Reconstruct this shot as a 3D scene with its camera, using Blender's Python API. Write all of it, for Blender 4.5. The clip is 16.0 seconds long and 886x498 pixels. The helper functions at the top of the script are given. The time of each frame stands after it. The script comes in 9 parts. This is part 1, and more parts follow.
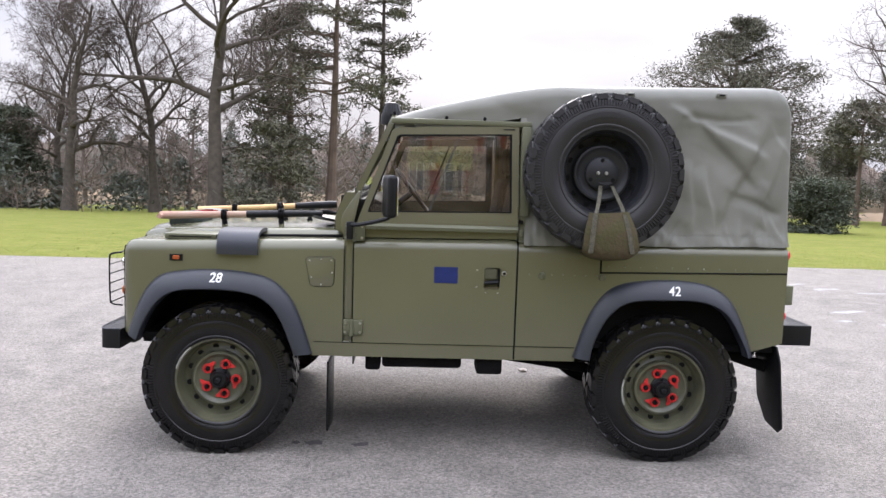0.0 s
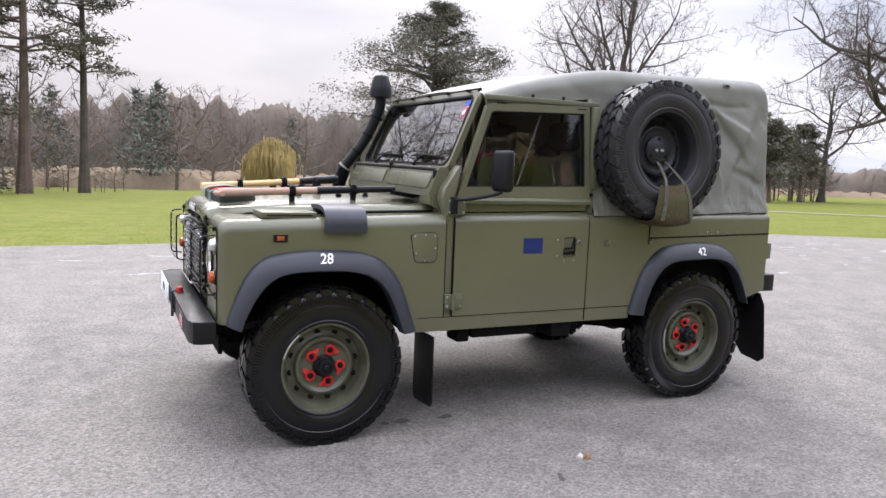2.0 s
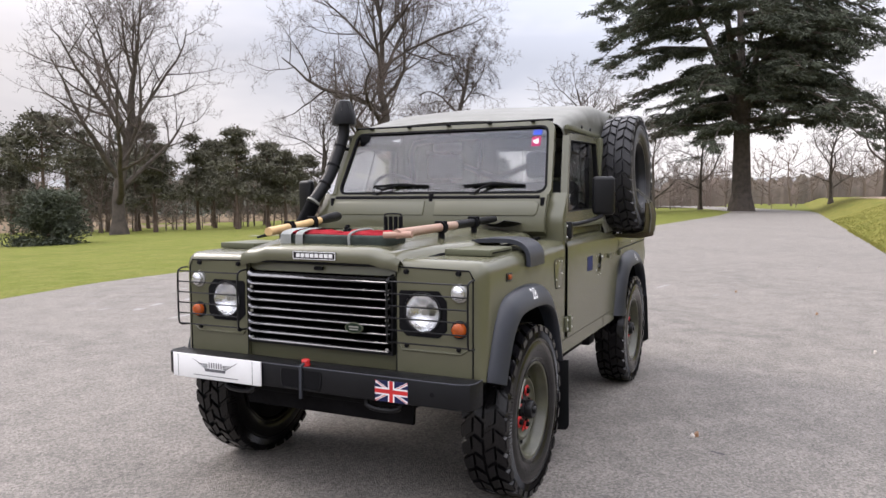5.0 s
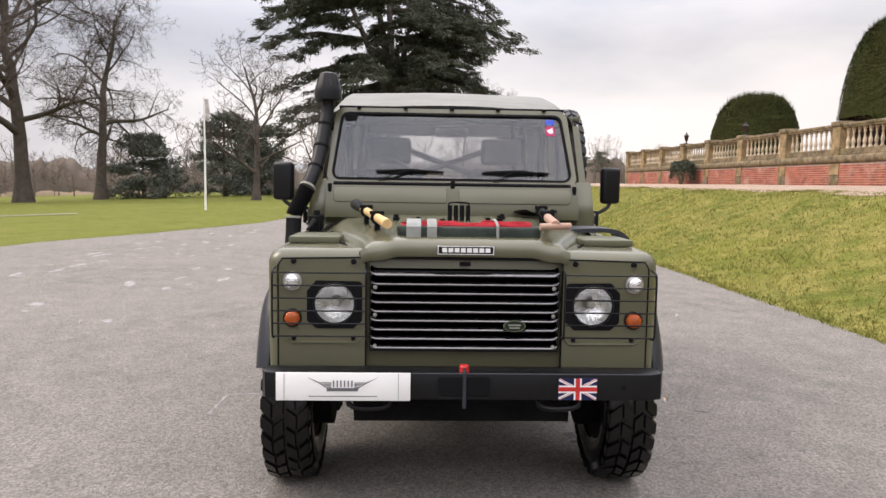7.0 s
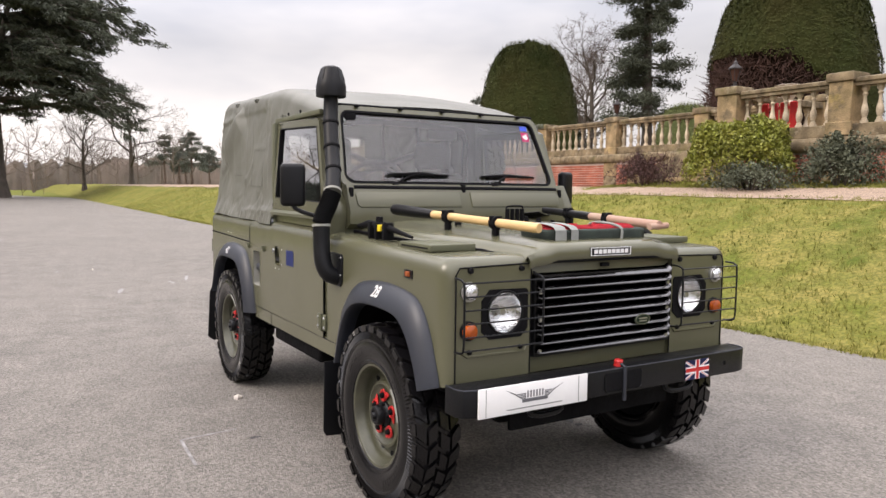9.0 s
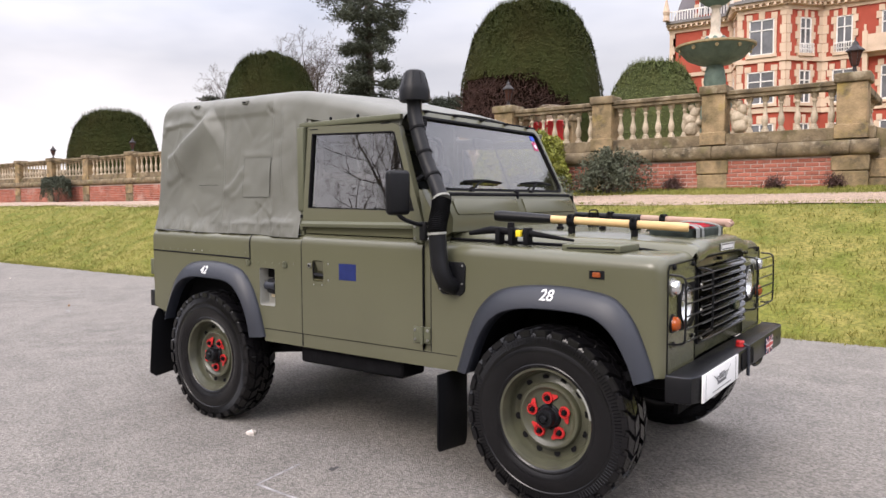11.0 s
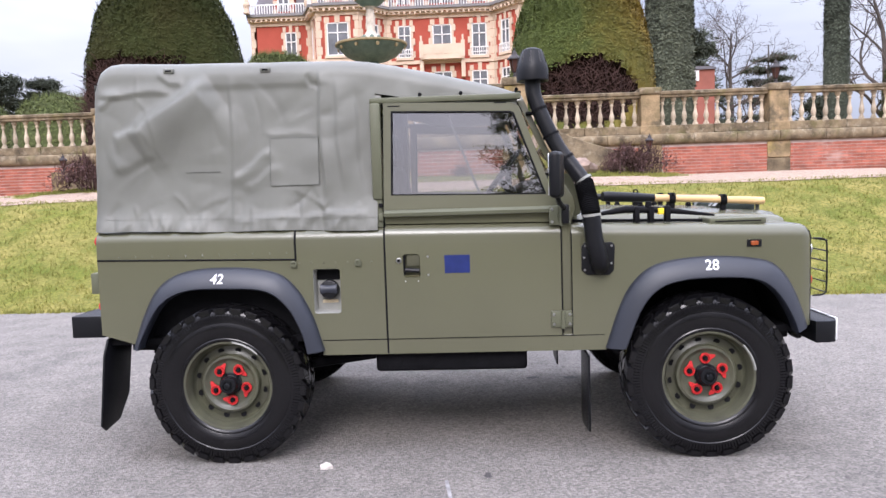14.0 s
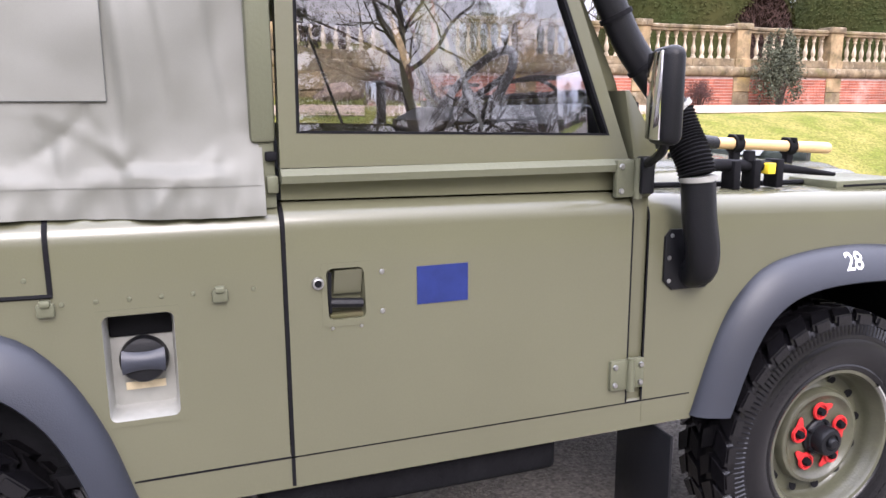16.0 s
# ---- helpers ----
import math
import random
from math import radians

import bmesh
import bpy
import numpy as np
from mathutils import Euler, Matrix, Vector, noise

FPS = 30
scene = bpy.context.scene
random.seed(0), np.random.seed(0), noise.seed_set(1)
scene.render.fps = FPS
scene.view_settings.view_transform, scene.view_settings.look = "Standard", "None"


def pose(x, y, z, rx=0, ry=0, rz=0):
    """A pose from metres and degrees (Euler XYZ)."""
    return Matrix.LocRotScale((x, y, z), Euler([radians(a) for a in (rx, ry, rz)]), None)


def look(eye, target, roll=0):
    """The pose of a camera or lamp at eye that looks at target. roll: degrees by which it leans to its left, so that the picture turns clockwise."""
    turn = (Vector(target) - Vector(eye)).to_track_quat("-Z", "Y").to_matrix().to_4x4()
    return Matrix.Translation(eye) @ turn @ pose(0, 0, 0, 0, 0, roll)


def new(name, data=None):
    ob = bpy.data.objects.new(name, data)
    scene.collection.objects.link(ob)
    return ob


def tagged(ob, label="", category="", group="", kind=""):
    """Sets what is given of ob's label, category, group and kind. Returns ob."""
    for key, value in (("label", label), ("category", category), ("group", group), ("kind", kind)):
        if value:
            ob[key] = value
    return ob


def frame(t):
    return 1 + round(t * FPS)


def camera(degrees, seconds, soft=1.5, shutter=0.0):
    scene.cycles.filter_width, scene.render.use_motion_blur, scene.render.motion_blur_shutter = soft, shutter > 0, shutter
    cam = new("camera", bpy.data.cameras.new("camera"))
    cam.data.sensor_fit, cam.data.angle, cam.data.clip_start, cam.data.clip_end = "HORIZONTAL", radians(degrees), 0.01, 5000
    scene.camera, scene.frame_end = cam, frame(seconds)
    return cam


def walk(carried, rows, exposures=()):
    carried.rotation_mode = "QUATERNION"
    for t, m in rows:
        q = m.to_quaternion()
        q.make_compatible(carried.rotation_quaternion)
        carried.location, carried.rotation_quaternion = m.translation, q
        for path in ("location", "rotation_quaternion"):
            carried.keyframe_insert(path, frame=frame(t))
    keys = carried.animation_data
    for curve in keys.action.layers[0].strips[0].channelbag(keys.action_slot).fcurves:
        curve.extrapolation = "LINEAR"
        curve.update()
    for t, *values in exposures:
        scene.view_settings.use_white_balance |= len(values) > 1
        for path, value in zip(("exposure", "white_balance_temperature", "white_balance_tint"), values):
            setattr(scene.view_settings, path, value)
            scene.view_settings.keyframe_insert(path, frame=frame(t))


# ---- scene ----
cam = camera(62.5, 16.0)
PATH = [
    (0, (-0.137, -4.609, 1.51), (-0.076, -2.621, 1.307), 1.8),
    (0.5, (-0.653, -4.626, 1.473), (-0.418, -2.652, 1.254), 1.6),
    (1, (-1.19, -4.528, 1.474), (-0.768, -2.587, 1.237), 1.8),
    (1.5, (-1.712, -4.441, 1.469), (-1.098, -2.553, 1.227), 2.1),
    (2, (-2.175, -4.239, 1.446), (-1.328, -2.444, 1.2), 2.3),
    (2.5, (-2.643, -3.956, 1.436), (-1.556, -2.294, 1.202), 2.0),
    (3, (-3.073, -3.624, 1.424), (-1.774, -2.117, 1.216), 1.8),
    (3.2, (-3.233, -3.451, 1.383), (-1.865, -2.005, 1.181), 1.8),
    (5.3, (-4.469, -1.603, 1.377), (-2.614, -0.867, 1.247), -0.1),
    (5.5, (-4.514, -1.393, 1.382), (-2.626, -0.745, 1.255), 0.1),
    (6, (-4.636, -0.865, 1.39), (-2.687, -0.437, 1.254), 0.1),
    (6.5, (-4.694, -0.344, 1.39), (-2.71, -0.155, 1.228), 0.3),
    (7, (-4.623, 0.2, 1.399), (-2.633, 0.126, 1.217), 0.9),
    (7.5, (-4.543, 0.717, 1.412), (-2.582, 0.366, 1.239), 1.3),
    (8, (-4.359, 1.225, 1.398), (-2.46, 0.618, 1.24), 1.2),
    (8.5, (-4.184, 1.732, 1.373), (-2.369, 0.906, 1.215), 1.0),
    (8.7, (-4.112, 1.922, 1.386), (-2.337, 1.013, 1.225), 0.9),
    (10.8, (-2.837, 3.506, 1.324), (-1.601, 1.939, 1.189), -0.4),
    (11, (-2.68, 3.631, 1.341), (-1.502, 2.02, 1.216), -0.3),
    (11.5, (-2.24, 3.875, 1.327), (-1.224, 2.155, 1.221), -0.0),
    (12, (-1.824, 4.111, 1.321), (-0.958, 2.31, 1.226), -0.2),
    (12.2, (-1.644, 4.23, 1.344), (-0.847, 2.398, 1.251), -0.2),
    (12.5, (-1.417, 4.333, 1.345), (-0.711, 2.463, 1.256), -0.5),
    (13, (-0.97, 4.469, 1.353), (-0.441, 2.542, 1.253), -1.1),
    (13.5, (-0.516, 4.583, 1.363), (-0.194, 2.614, 1.23), -1.6),
    (14, (-0.084, 4.354, 1.347), (0.012, 2.364, 1.181), -1.8),
    (14.5, (0.328, 3.968, 1.365), (0.181, 1.982, 1.18), -1.7),
    (15, (0.53, 3.478, 1.342), (0.169, 1.524, 1.11), -1.6),
    (15.5, (0.601, 2.895, 1.339), (0.056, 0.994, 1.043), -1.3),
    (16, (0.577, 2.332, 1.362), (-0.097, 0.486, 0.992), -0.3),
]
EXPOSURES = [(0, 0.78, 6220, 14.5), (3, 0.51, 6250, 14.5), (5.5, 0.31, 6700, 14), (7, 0.24, 6950, 14), (8.5, 0.28, 6950, 14), (11, 0.36, 6620, 15), (12.5, 0.50, 6200, 16), (14, 0.66, 5980, 18), (14.5, 0.74, 5950, 18), (15.2, 1.04, 6100, 21), (16, 1.25, 6150, 21)]
walk(cam, [(t, look(eye, target, roll)) for t, eye, target, roll in PATH], EXPOSURES)


# ---- sky and light ----
world = bpy.data.worlds.new("overcast_sky")
scene.world = world
world.use_nodes = True
wn, wl = world.node_tree.nodes, world.node_tree.links
sky = wn.new("ShaderNodeTexSky")
sky.sky_type = 'NISHITA'
sky.sun_disc = False
sky.sun_elevation, sky.sun_rotation = radians(38), radians(4)
sky.air_density, sky.dust_density = 1.4, 3.0
wco = wn.new("ShaderNodeTexCoord")
wmap = wn.new("ShaderNodeMapping")
wmap.inputs["Scale"].default_value = (1.0, 1.0, 3.2)
wnoise = wn.new("ShaderNodeTexNoise")
wnoise.inputs["Scale"].default_value = 1.5
wnoise.inputs["Detail"].default_value = 5
wnoise.inputs["Roughness"].default_value = 0.5
wramp = wn.new("ShaderNodeValToRGB")
wramp.color_ramp.elements[0].position, wramp.color_ramp.elements[0].color = 0.36, (0.50, 0.53, 0.61, 1)
wramp.color_ramp.elements[1].position, wramp.color_ramp.elements[1].color = 0.64, (0.95, 0.93, 0.94, 1)
wdim = wn.new("ShaderNodeMix")
wdim.data_type = 'RGBA'
wdim.blend_type = 'MIX'
wdim.inputs["Factor"].default_value = 0.88
wsky = wn.new("ShaderNodeVectorMath")
wsky.operation = 'SCALE'
wsky.inputs["Scale"].default_value = 0.1
wl.new(wco.outputs["Generated"], wmap.inputs["Vector"])
wl.new(wmap.outputs["Vector"], wnoise.inputs["Vector"])
wl.new(wnoise.outputs["Fac"], wramp.inputs["Fac"])
wl.new(sky.outputs["Color"], wsky.inputs[0])
wl.new(wsky.outputs["Vector"], wdim.inputs[6])
wl.new(wramp.outputs["Color"], wdim.inputs[7])
wsep = wn.new("ShaderNodeSeparateXYZ")
wup = wn.new("ShaderNodeMapRange")
wup.inputs["From Min"].default_value, wup.inputs["From Max"].default_value = 0.18, 0.78
wup.inputs["To Min"].default_value, wup.inputs["To Max"].default_value = 0.93, 3.6
wmul = wn.new("ShaderNodeVectorMath")
wmul.operation = 'SCALE'
wl.new(wco.outputs["Generated"], wsep.inputs[0])
wl.new(wsep.outputs["Z"], wup.inputs["Value"])
wl.new(wdim.outputs[2], wmul.inputs[0])
wl.new(wup.outputs["Result"], wmul.inputs["Scale"])
wside = wn.new("ShaderNodeValToRGB")
wyaw = wn.new("ShaderNodeMath")
wyaw.operation = 'MULTIPLY_ADD'
wyaw.inputs[1].default_value, wyaw.inputs[2].default_value = 0.5, 0.5
sr = wside.color_ramp
sr.elements[0].position, sr.elements[0].color = 0.0, (0.63, 0.665, 0.715, 1)
sr.elements[1].position, sr.elements[1].color = 1.0, (0.64, 0.638, 0.66, 1)
for q, g in ((0.27, 1.04), (0.62, 1.22)):
    sr.elements.new(q).color = (g, g * 1.004, g * 1.015, 1)
wglow = wn.new("ShaderNodeVectorMath")
wglow.operation = 'MULTIPLY'
wl.new(wsep.outputs["Y"], wyaw.inputs[0])
wl.new(wyaw.outputs[0], wside.inputs["Fac"])
wl.new(wmul.outputs["Vector"], wglow.inputs[0])
wl.new(wside.outputs["Color"], wglow.inputs[1])
wl.new(wglow.outputs["Vector"], wn["Background"].inputs["Color"])
wn["Background"].inputs["Strength"].default_value = 1.0

sun_data = bpy.data.lights.new("sun", 'SUN')
sun_data.energy, sun_data.angle, sun_data.color = 1.62, radians(25), (1.0, 0.95, 0.88)
sun = new("sun", sun_data)
sun.matrix_world = look((0, 0, 30), (-3, -36, 0))


# ---- materials ----
def material(name, base, rough=0.6, metal=0.0, vary=0.12, scale=6.0, fine=60.0, bump=0.05, tint=None, spec=0.22, island=0.0,
             per_object=0.0, coat=0.0, stretch=None):
    """A procedural surface: a base colour with two scales of variation, and fine relief."""
    m = bpy.data.materials.new(name)
    m.use_nodes = True
    n, l = m.node_tree.nodes, m.node_tree.links
    b = n["Principled BSDF"]
    b.inputs["Roughness"].default_value = rough
    b.inputs["Metallic"].default_value = metal
    b.inputs["Specular IOR Level"].default_value = spec
    b.inputs["Coat Weight"].default_value = coat
    co = n.new("ShaderNodeTexCoord")
    vec = co.outputs["Object"]
    if stretch:
        mp = n.new("ShaderNodeMapping")
        mp.inputs["Scale"].default_value = stretch
        l.new(vec, mp.inputs["Vector"])
        vec = mp.outputs["Vector"]
    n1 = n.new("ShaderNodeTexNoise")
    n1.inputs["Scale"].default_value, n1.inputs["Detail"].default_value = scale, 4
    n2 = n.new("ShaderNodeTexNoise")
    n2.inputs["Scale"].default_value, n2.inputs["Detail"].default_value = fine, 3
    l.new(vec, n1.inputs["Vector"])
    l.new(vec, n2.inputs["Vector"])
    mix = n.new("ShaderNodeMix")
    mix.data_type = 'RGBA'
    other = tint if tint else tuple(c * (1 - 2.2 * vary) for c in base)
    mix.inputs[6].default_value = (*[min(1.0, c * (1 + vary * 0.8)) for c in base], 1)
    mix.inputs[7].default_value = (*other, 1)
    add = n.new("ShaderNodeMath")
    add.operation = 'MULTIPLY_ADD'
    add.inputs[1].default_value = 0.4
    l.new(n2.outputs["Fac"], add.inputs[0])
    sc = n.new("ShaderNodeMapRange")
    sc.inputs["From Min"].default_value, sc.inputs["From Max"].default_value = 0.28, 0.72
    sc.inputs["To Min"].default_value, sc.inputs["To Max"].default_value = -0.1, 0.7
    l.new(n1.outputs["Fac"], sc.inputs["Value"])
    l.new(sc.outputs["Result"], add.inputs[2])
    clampn = n.new("ShaderNodeClamp")
    l.new(add.outputs[0], clampn.inputs["Value"])
    l.new(clampn.outputs[0], mix.inputs[0])
    col = mix.outputs[2]
    if island or per_object:
        src = n.new("ShaderNodeNewGeometry").outputs["Random Per Island"] if island else n.new("ShaderNodeObjectInfo").outputs["Random"]
        amount = island or per_object
        mr = n.new("ShaderNodeMapRange")
        mr.inputs["To Min"].default_value, mr.inputs["To Max"].default_value = 1 - amount, 1 + amount
        l.new(src, mr.inputs["Value"])
        vm = n.new("ShaderNodeVectorMath")
        vm.operation = 'SCALE'
        l.new(col, vm.inputs[0])
        l.new(mr.outputs["Result"], vm.inputs["Scale"])
        col = vm.outputs["Vector"]
    l.new(col, b.inputs["Base Color"])
    rr = n.new("ShaderNodeMapRange")
    rr.inputs["To Min"].default_value, rr.inputs["To Max"].default_value = max(0.02, rough - 0.1), min(1.0, rough + 0.1)
    l.new(n1.outputs["Fac"], rr.inputs["Value"])
    l.new(rr.outputs["Result"], b.inputs["Roughness"])
    if bump:
        bp = n.new("ShaderNodeBump")
        bp.inputs["Strength"].default_value, bp.inputs["Distance"].default_value = min(1.0, bump * 4), 0.01
        l.new(n2.outputs["Fac"], bp.inputs["Height"])
        l.new(bp.outputs["Normal"], b.inputs["Normal"])
    return m


def glass_material(name, tint, gloss, power=4.0):
    """Sheet glass: clear with a tint, and a sky reflection that grows towards grazing angles."""
    m = bpy.data.materials.new(name)
    m.use_nodes = True
    n, l = m.node_tree.nodes, m.node_tree.links
    n.remove(n["Principled BSDF"])
    tr, gl = n.new("ShaderNodeBsdfTransparent"), n.new("ShaderNodeBsdfGlossy")
    tr.inputs["Color"].default_value = (*tint, 1)
    gl.inputs["Roughness"].default_value = 0.01
    gl.inputs["Color"].default_value = (0.95, 0.95, 0.96, 1)
    lw = n.new("ShaderNodeLayerWeight")
    lw.inputs["Blend"].default_value = 0.5
    fr = n.new("ShaderNodeMath")
    fr.operation = 'POWER'
    fr.inputs[1].default_value = power
    l.new(lw.outputs["Facing"], fr.inputs[0])
    ad = n.new("ShaderNodeMath")
    ad.operation, ad.use_clamp = 'ADD', True
    ad.inputs[1].default_value = gloss
    mx = n.new("ShaderNodeMixShader")
    l.new(fr.outputs[0], ad.inputs[0])
    l.new(ad.outputs[0], mx.inputs[0])
    l.new(tr.outputs[0], mx.inputs[1])
    l.new(gl.outputs[0], mx.inputs[2])
    l.new(mx.outputs[0], n["Material Output"].inputs["Surface"])
    return m


PAINT = material("olive_paint", (0.097, 0.096, 0.059), 0.23, vary=0.07, scale=1.2, fine=240, bump=0.008, spec=0.55)
PAINT_TOP = material("olive_paint_hinge", (0.102, 0.105, 0.068), 0.40, vary=0.06, scale=3, fine=120, bump=0.03)
CANVAS = material("canvas", (0.136, 0.137, 0.117), 0.46, spec=0.42, vary=0.10, scale=3, fine=520, bump=0.016, tint=(0.102, 0.102, 0.086))
PLASTIC = material("arch_plastic", (0.022, 0.025, 0.034), 0.42, vary=0.10, scale=4, fine=300, bump=0.02, spec=0.42)
BLACK = material("black_plastic", (0.0075, 0.0078, 0.0092), 0.36, vary=0.15, scale=6, fine=250, bump=0.03, spec=0.20)
SEAL = material("rubber_seal", (0.007, 0.007, 0.008), 0.7, vary=0.1, spec=0.08)
RUBBER = material("tyre_rubber", (0.0030, 0.0029, 0.0036), 0.22, vary=0.2, scale=7, fine=140, bump=0.010, tint=(0.0055, 0.0052, 0.0057), spec=0.34)
# lighter, rougher copy of the tyre rubber, used on the spare alone
RUBBER_SPARE = material("lighter_spare_rubber", (0.0135, 0.0132, 0.0150), 0.42, vary=0.2, scale=7, fine=140, bump=0.02, tint=(0.020, 0.0195, 0.021), spec=0.3)
DARK = material("underbody", (0.008, 0.008, 0.009), 0.75, spec=0.06, vary=0.25, scale=5, fine=40, bump=0.1)
CLOTH = material("dark_upholstery", (0.028, 0.030, 0.032), 0.85, vary=0.15, scale=9, fine=300, bump=0.08)
RIM = material("rim_paint", (0.080, 0.081, 0.050), 0.32, spec=0.5, vary=0.16, scale=9, fine=130, bump=0.03, tint=(0.040, 0.039, 0.027))
SLAT = material("dark_polished_slat", (0.135, 0.135, 0.14), 0.14, metal=1.0, vary=0.08, scale=30, bump=0.01)
RIM_BLACK = material("black_rim", (0.02, 0.021, 0.025), 0.35, vary=0.15, scale=9, fine=120, bump=0.02)
RED = material("red_plastic", (0.50, 0.022, 0.022), 0.4, spec=0.4, vary=0.12, scale=20, bump=0.02)
BLUE = material("blue_decal", (0.013, 0.022, 0.105), 0.55, vary=0.1, scale=20, bump=0.02)
WHITE = material("white_marking", (0.74, 0.74, 0.74), 0.5, vary=0.04, bump=0.0)
SILVER = material("silver_metal", (0.42, 0.42, 0.41), 0.35, metal=1.0, vary=0.06, bump=0.01)
GREYPRINT = material("grey_print", (0.12, 0.12, 0.13), 0.6, vary=0.04, bump=0.0)
AMBER = material("amber_lens", (0.36, 0.070, 0.010), 0.16, spec=0.5, vary=0.1, scale=40, fine=200, bump=0.05)
ORANGE_DARK = material("marker_lens", (0.26, 0.065, 0.020), 0.25, vary=0.1, scale=40, bump=0.03)
TAIL = material("tail_lens", (0.55, 0.02, 0.025), 0.2, vary=0.1, scale=40, bump=0.03)
LENS = material("lamp_lens", (0.72, 0.73, 0.75), 0.08, spec=0.5, metal=0.8, vary=0.06, scale=14, fine=220, bump=0.035)
ASH = material("ash_wood", (0.62, 0.42, 0.20), 0.5, vary=0.12, scale=5, fine=60, bump=0.03, stretch=(1, 6, 6))
ASH_RED = material("worn_red_wood", (0.30, 0.165, 0.125), 0.6, vary=0.2, scale=9, fine=60, bump=0.04, tint=(0.36, 0.27, 0.21))
STRAP_RED = material("red_webbing", (0.52, 0.035, 0.05), 0.75, vary=0.15, scale=18, fine=300, bump=0.08)
STRAP_GREY = material("grey_webbing", (0.25, 0.26, 0.25), 0.75, vary=0.1, scale=18, fine=300, bump=0.08)
POUCH = material("dark_green_pouch", (0.032, 0.042, 0.036), 0.75, vary=0.2, scale=14, fine=250, bump=0.08)
LEATHER = material("worn_canvas_bag", (0.058, 0.040, 0.026), 0.8, vary=0.25, scale=11, fine=60, bump=0.1, tint=(0.050, 0.054, 0.020))
HEM = material("stitched_hem", (0.085, 0.080, 0.060), 0.8, vary=0.3, scale=60, fine=160, bump=0.1, tint=(0.045, 0.042, 0.032))
DIVIDER = material("window_channel", (0.075, 0.078, 0.075), 0.6, vary=0.1, scale=20, bump=0.02)
SLAT_EDGE = material("dull_slat_edge", (0.10, 0.10, 0.105), 0.45, vary=0.15, scale=40, fine=200, bump=0.02)
YELLOW = material("yellow_tag", (0.72, 0.55, 0.03), 0.5, vary=0.06, bump=0.02)
LITTER_CREAM = material("cream_label", (0.62, 0.52, 0.34), 0.6, vary=0.15, scale=40, bump=0.02)
PALE = material("pale_grey_panel", (0.26, 0.26, 0.235), 0.6, vary=0.1, scale=12, bump=0.02)
BADGE = material("green_badge", (0.010, 0.022, 0.013), 0.3, vary=0.1, bump=0.02)
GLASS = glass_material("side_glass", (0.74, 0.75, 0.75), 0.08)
# offside copy of the side glass, extra reflection put in for brighter sky
GLASS_OFFSIDE = glass_material("side_glass_added_reflection", (0.66, 0.67, 0.67), 0.29)
SCREEN = glass_material("windscreen_glass", (0.68, 0.69, 0.69), 0.07, 3.4)
REFLECTOR = material("lamp_reflector", (0.86, 0.86, 0.87), 0.10, metal=1.0, vary=0.08, scale=22, fine=90, bump=0.05)
LAMP_COVER = glass_material("lamp_glass", (0.92, 0.93, 0.93), 0.10)
MIRROR = material("mirror_glass", (0.9, 0.9, 0.92), 0.02, metal=1.0, vary=0.0, bump=0.0)


ln, ll = LAMP_COVER.node_tree.nodes, LAMP_COVER.node_tree.links
flute, fbump, fco = ln.new("ShaderNodeTexWave"), ln.new("ShaderNodeBump"), ln.new("ShaderNodeTexCoord")
flute.bands_direction = 'Y'
flute.inputs["Scale"].default_value = 26
fbump.inputs["Strength"].default_value, fbump.inputs["Distance"].default_value = 0.5, 0.004
ll.new(fco.outputs["Object"], flute.inputs["Vector"])
ll.new(flute.outputs["Fac"], fbump.inputs["Height"])
ll.new(fbump.outputs["Normal"], next(q for q in ln if q.type == 'BSDF_GLOSSY').inputs["Normal"])


# ---- mesh tools ----
def part(name, bm, mat, parent=None, label="", smooth=38, at=None):
    """Links a bmesh as one mesh object, under a thing or a part if one is given."""
    me = bpy.data.meshes.new(name)
    bm.normal_update()
    bm.to_mesh(me)
    bm.free()
    return linked(name, me, mat, parent, label, smooth, at)


def linked(name, me, mat, parent=None, label="", smooth=38, at=None):
    mats = mat if isinstance(mat, (list, tuple)) else [mat]
    if not len(me.materials):
        for m in mats:
            me.materials.append(m)
    if smooth and len(me.polygons):
        me.polygons.foreach_set("use_smooth", [True] * len(me.polygons))
        me.set_sharp_from_angle(angle=radians(smooth))
    ob = new(name, me)
    if parent:
        ob.parent = parent
    if at is not None:
        ob.matrix_basis = at
    if label:
        tagged(ob, label)
    return ob


def raw(name, verts, faces, mat, parent=None, label="", smooth=0):
    me = bpy.data.meshes.new(name)
    me.from_pydata(verts, [], faces)
    me.update()
    return linked(name, me, mat, parent, label, smooth)


def empty(name, label, category, group="", at=(0, 0, 0)):
    ob = new(name)
    ob.location = at
    ob.empty_display_size = 0.2
    return tagged(ob, label, category, group)


def box(x0, x1, y0, y1, z0, z1, bev=0.0, seg=2, bm=None):
    bm = bm or bmesh.new()
    vs = [bm.verts.new((x, y, z)) for x in (x0, x1) for y in (y0, y1) for z in (z0, z1)]
    fs = [bm.faces.new([vs[i] for i in f]) for f in ((0, 1, 3, 2), (4, 6, 7, 5), (0, 4, 5, 1), (2, 3, 7, 6), (0, 2, 6, 4), (1, 5, 7, 3))]
    if bev:
        es = list({e for f in fs for e in f.edges})
        bmesh.ops.bevel(bm, geom=es, offset=bev, segments=seg, affect='EDGES', profile=0.5)
    return bm


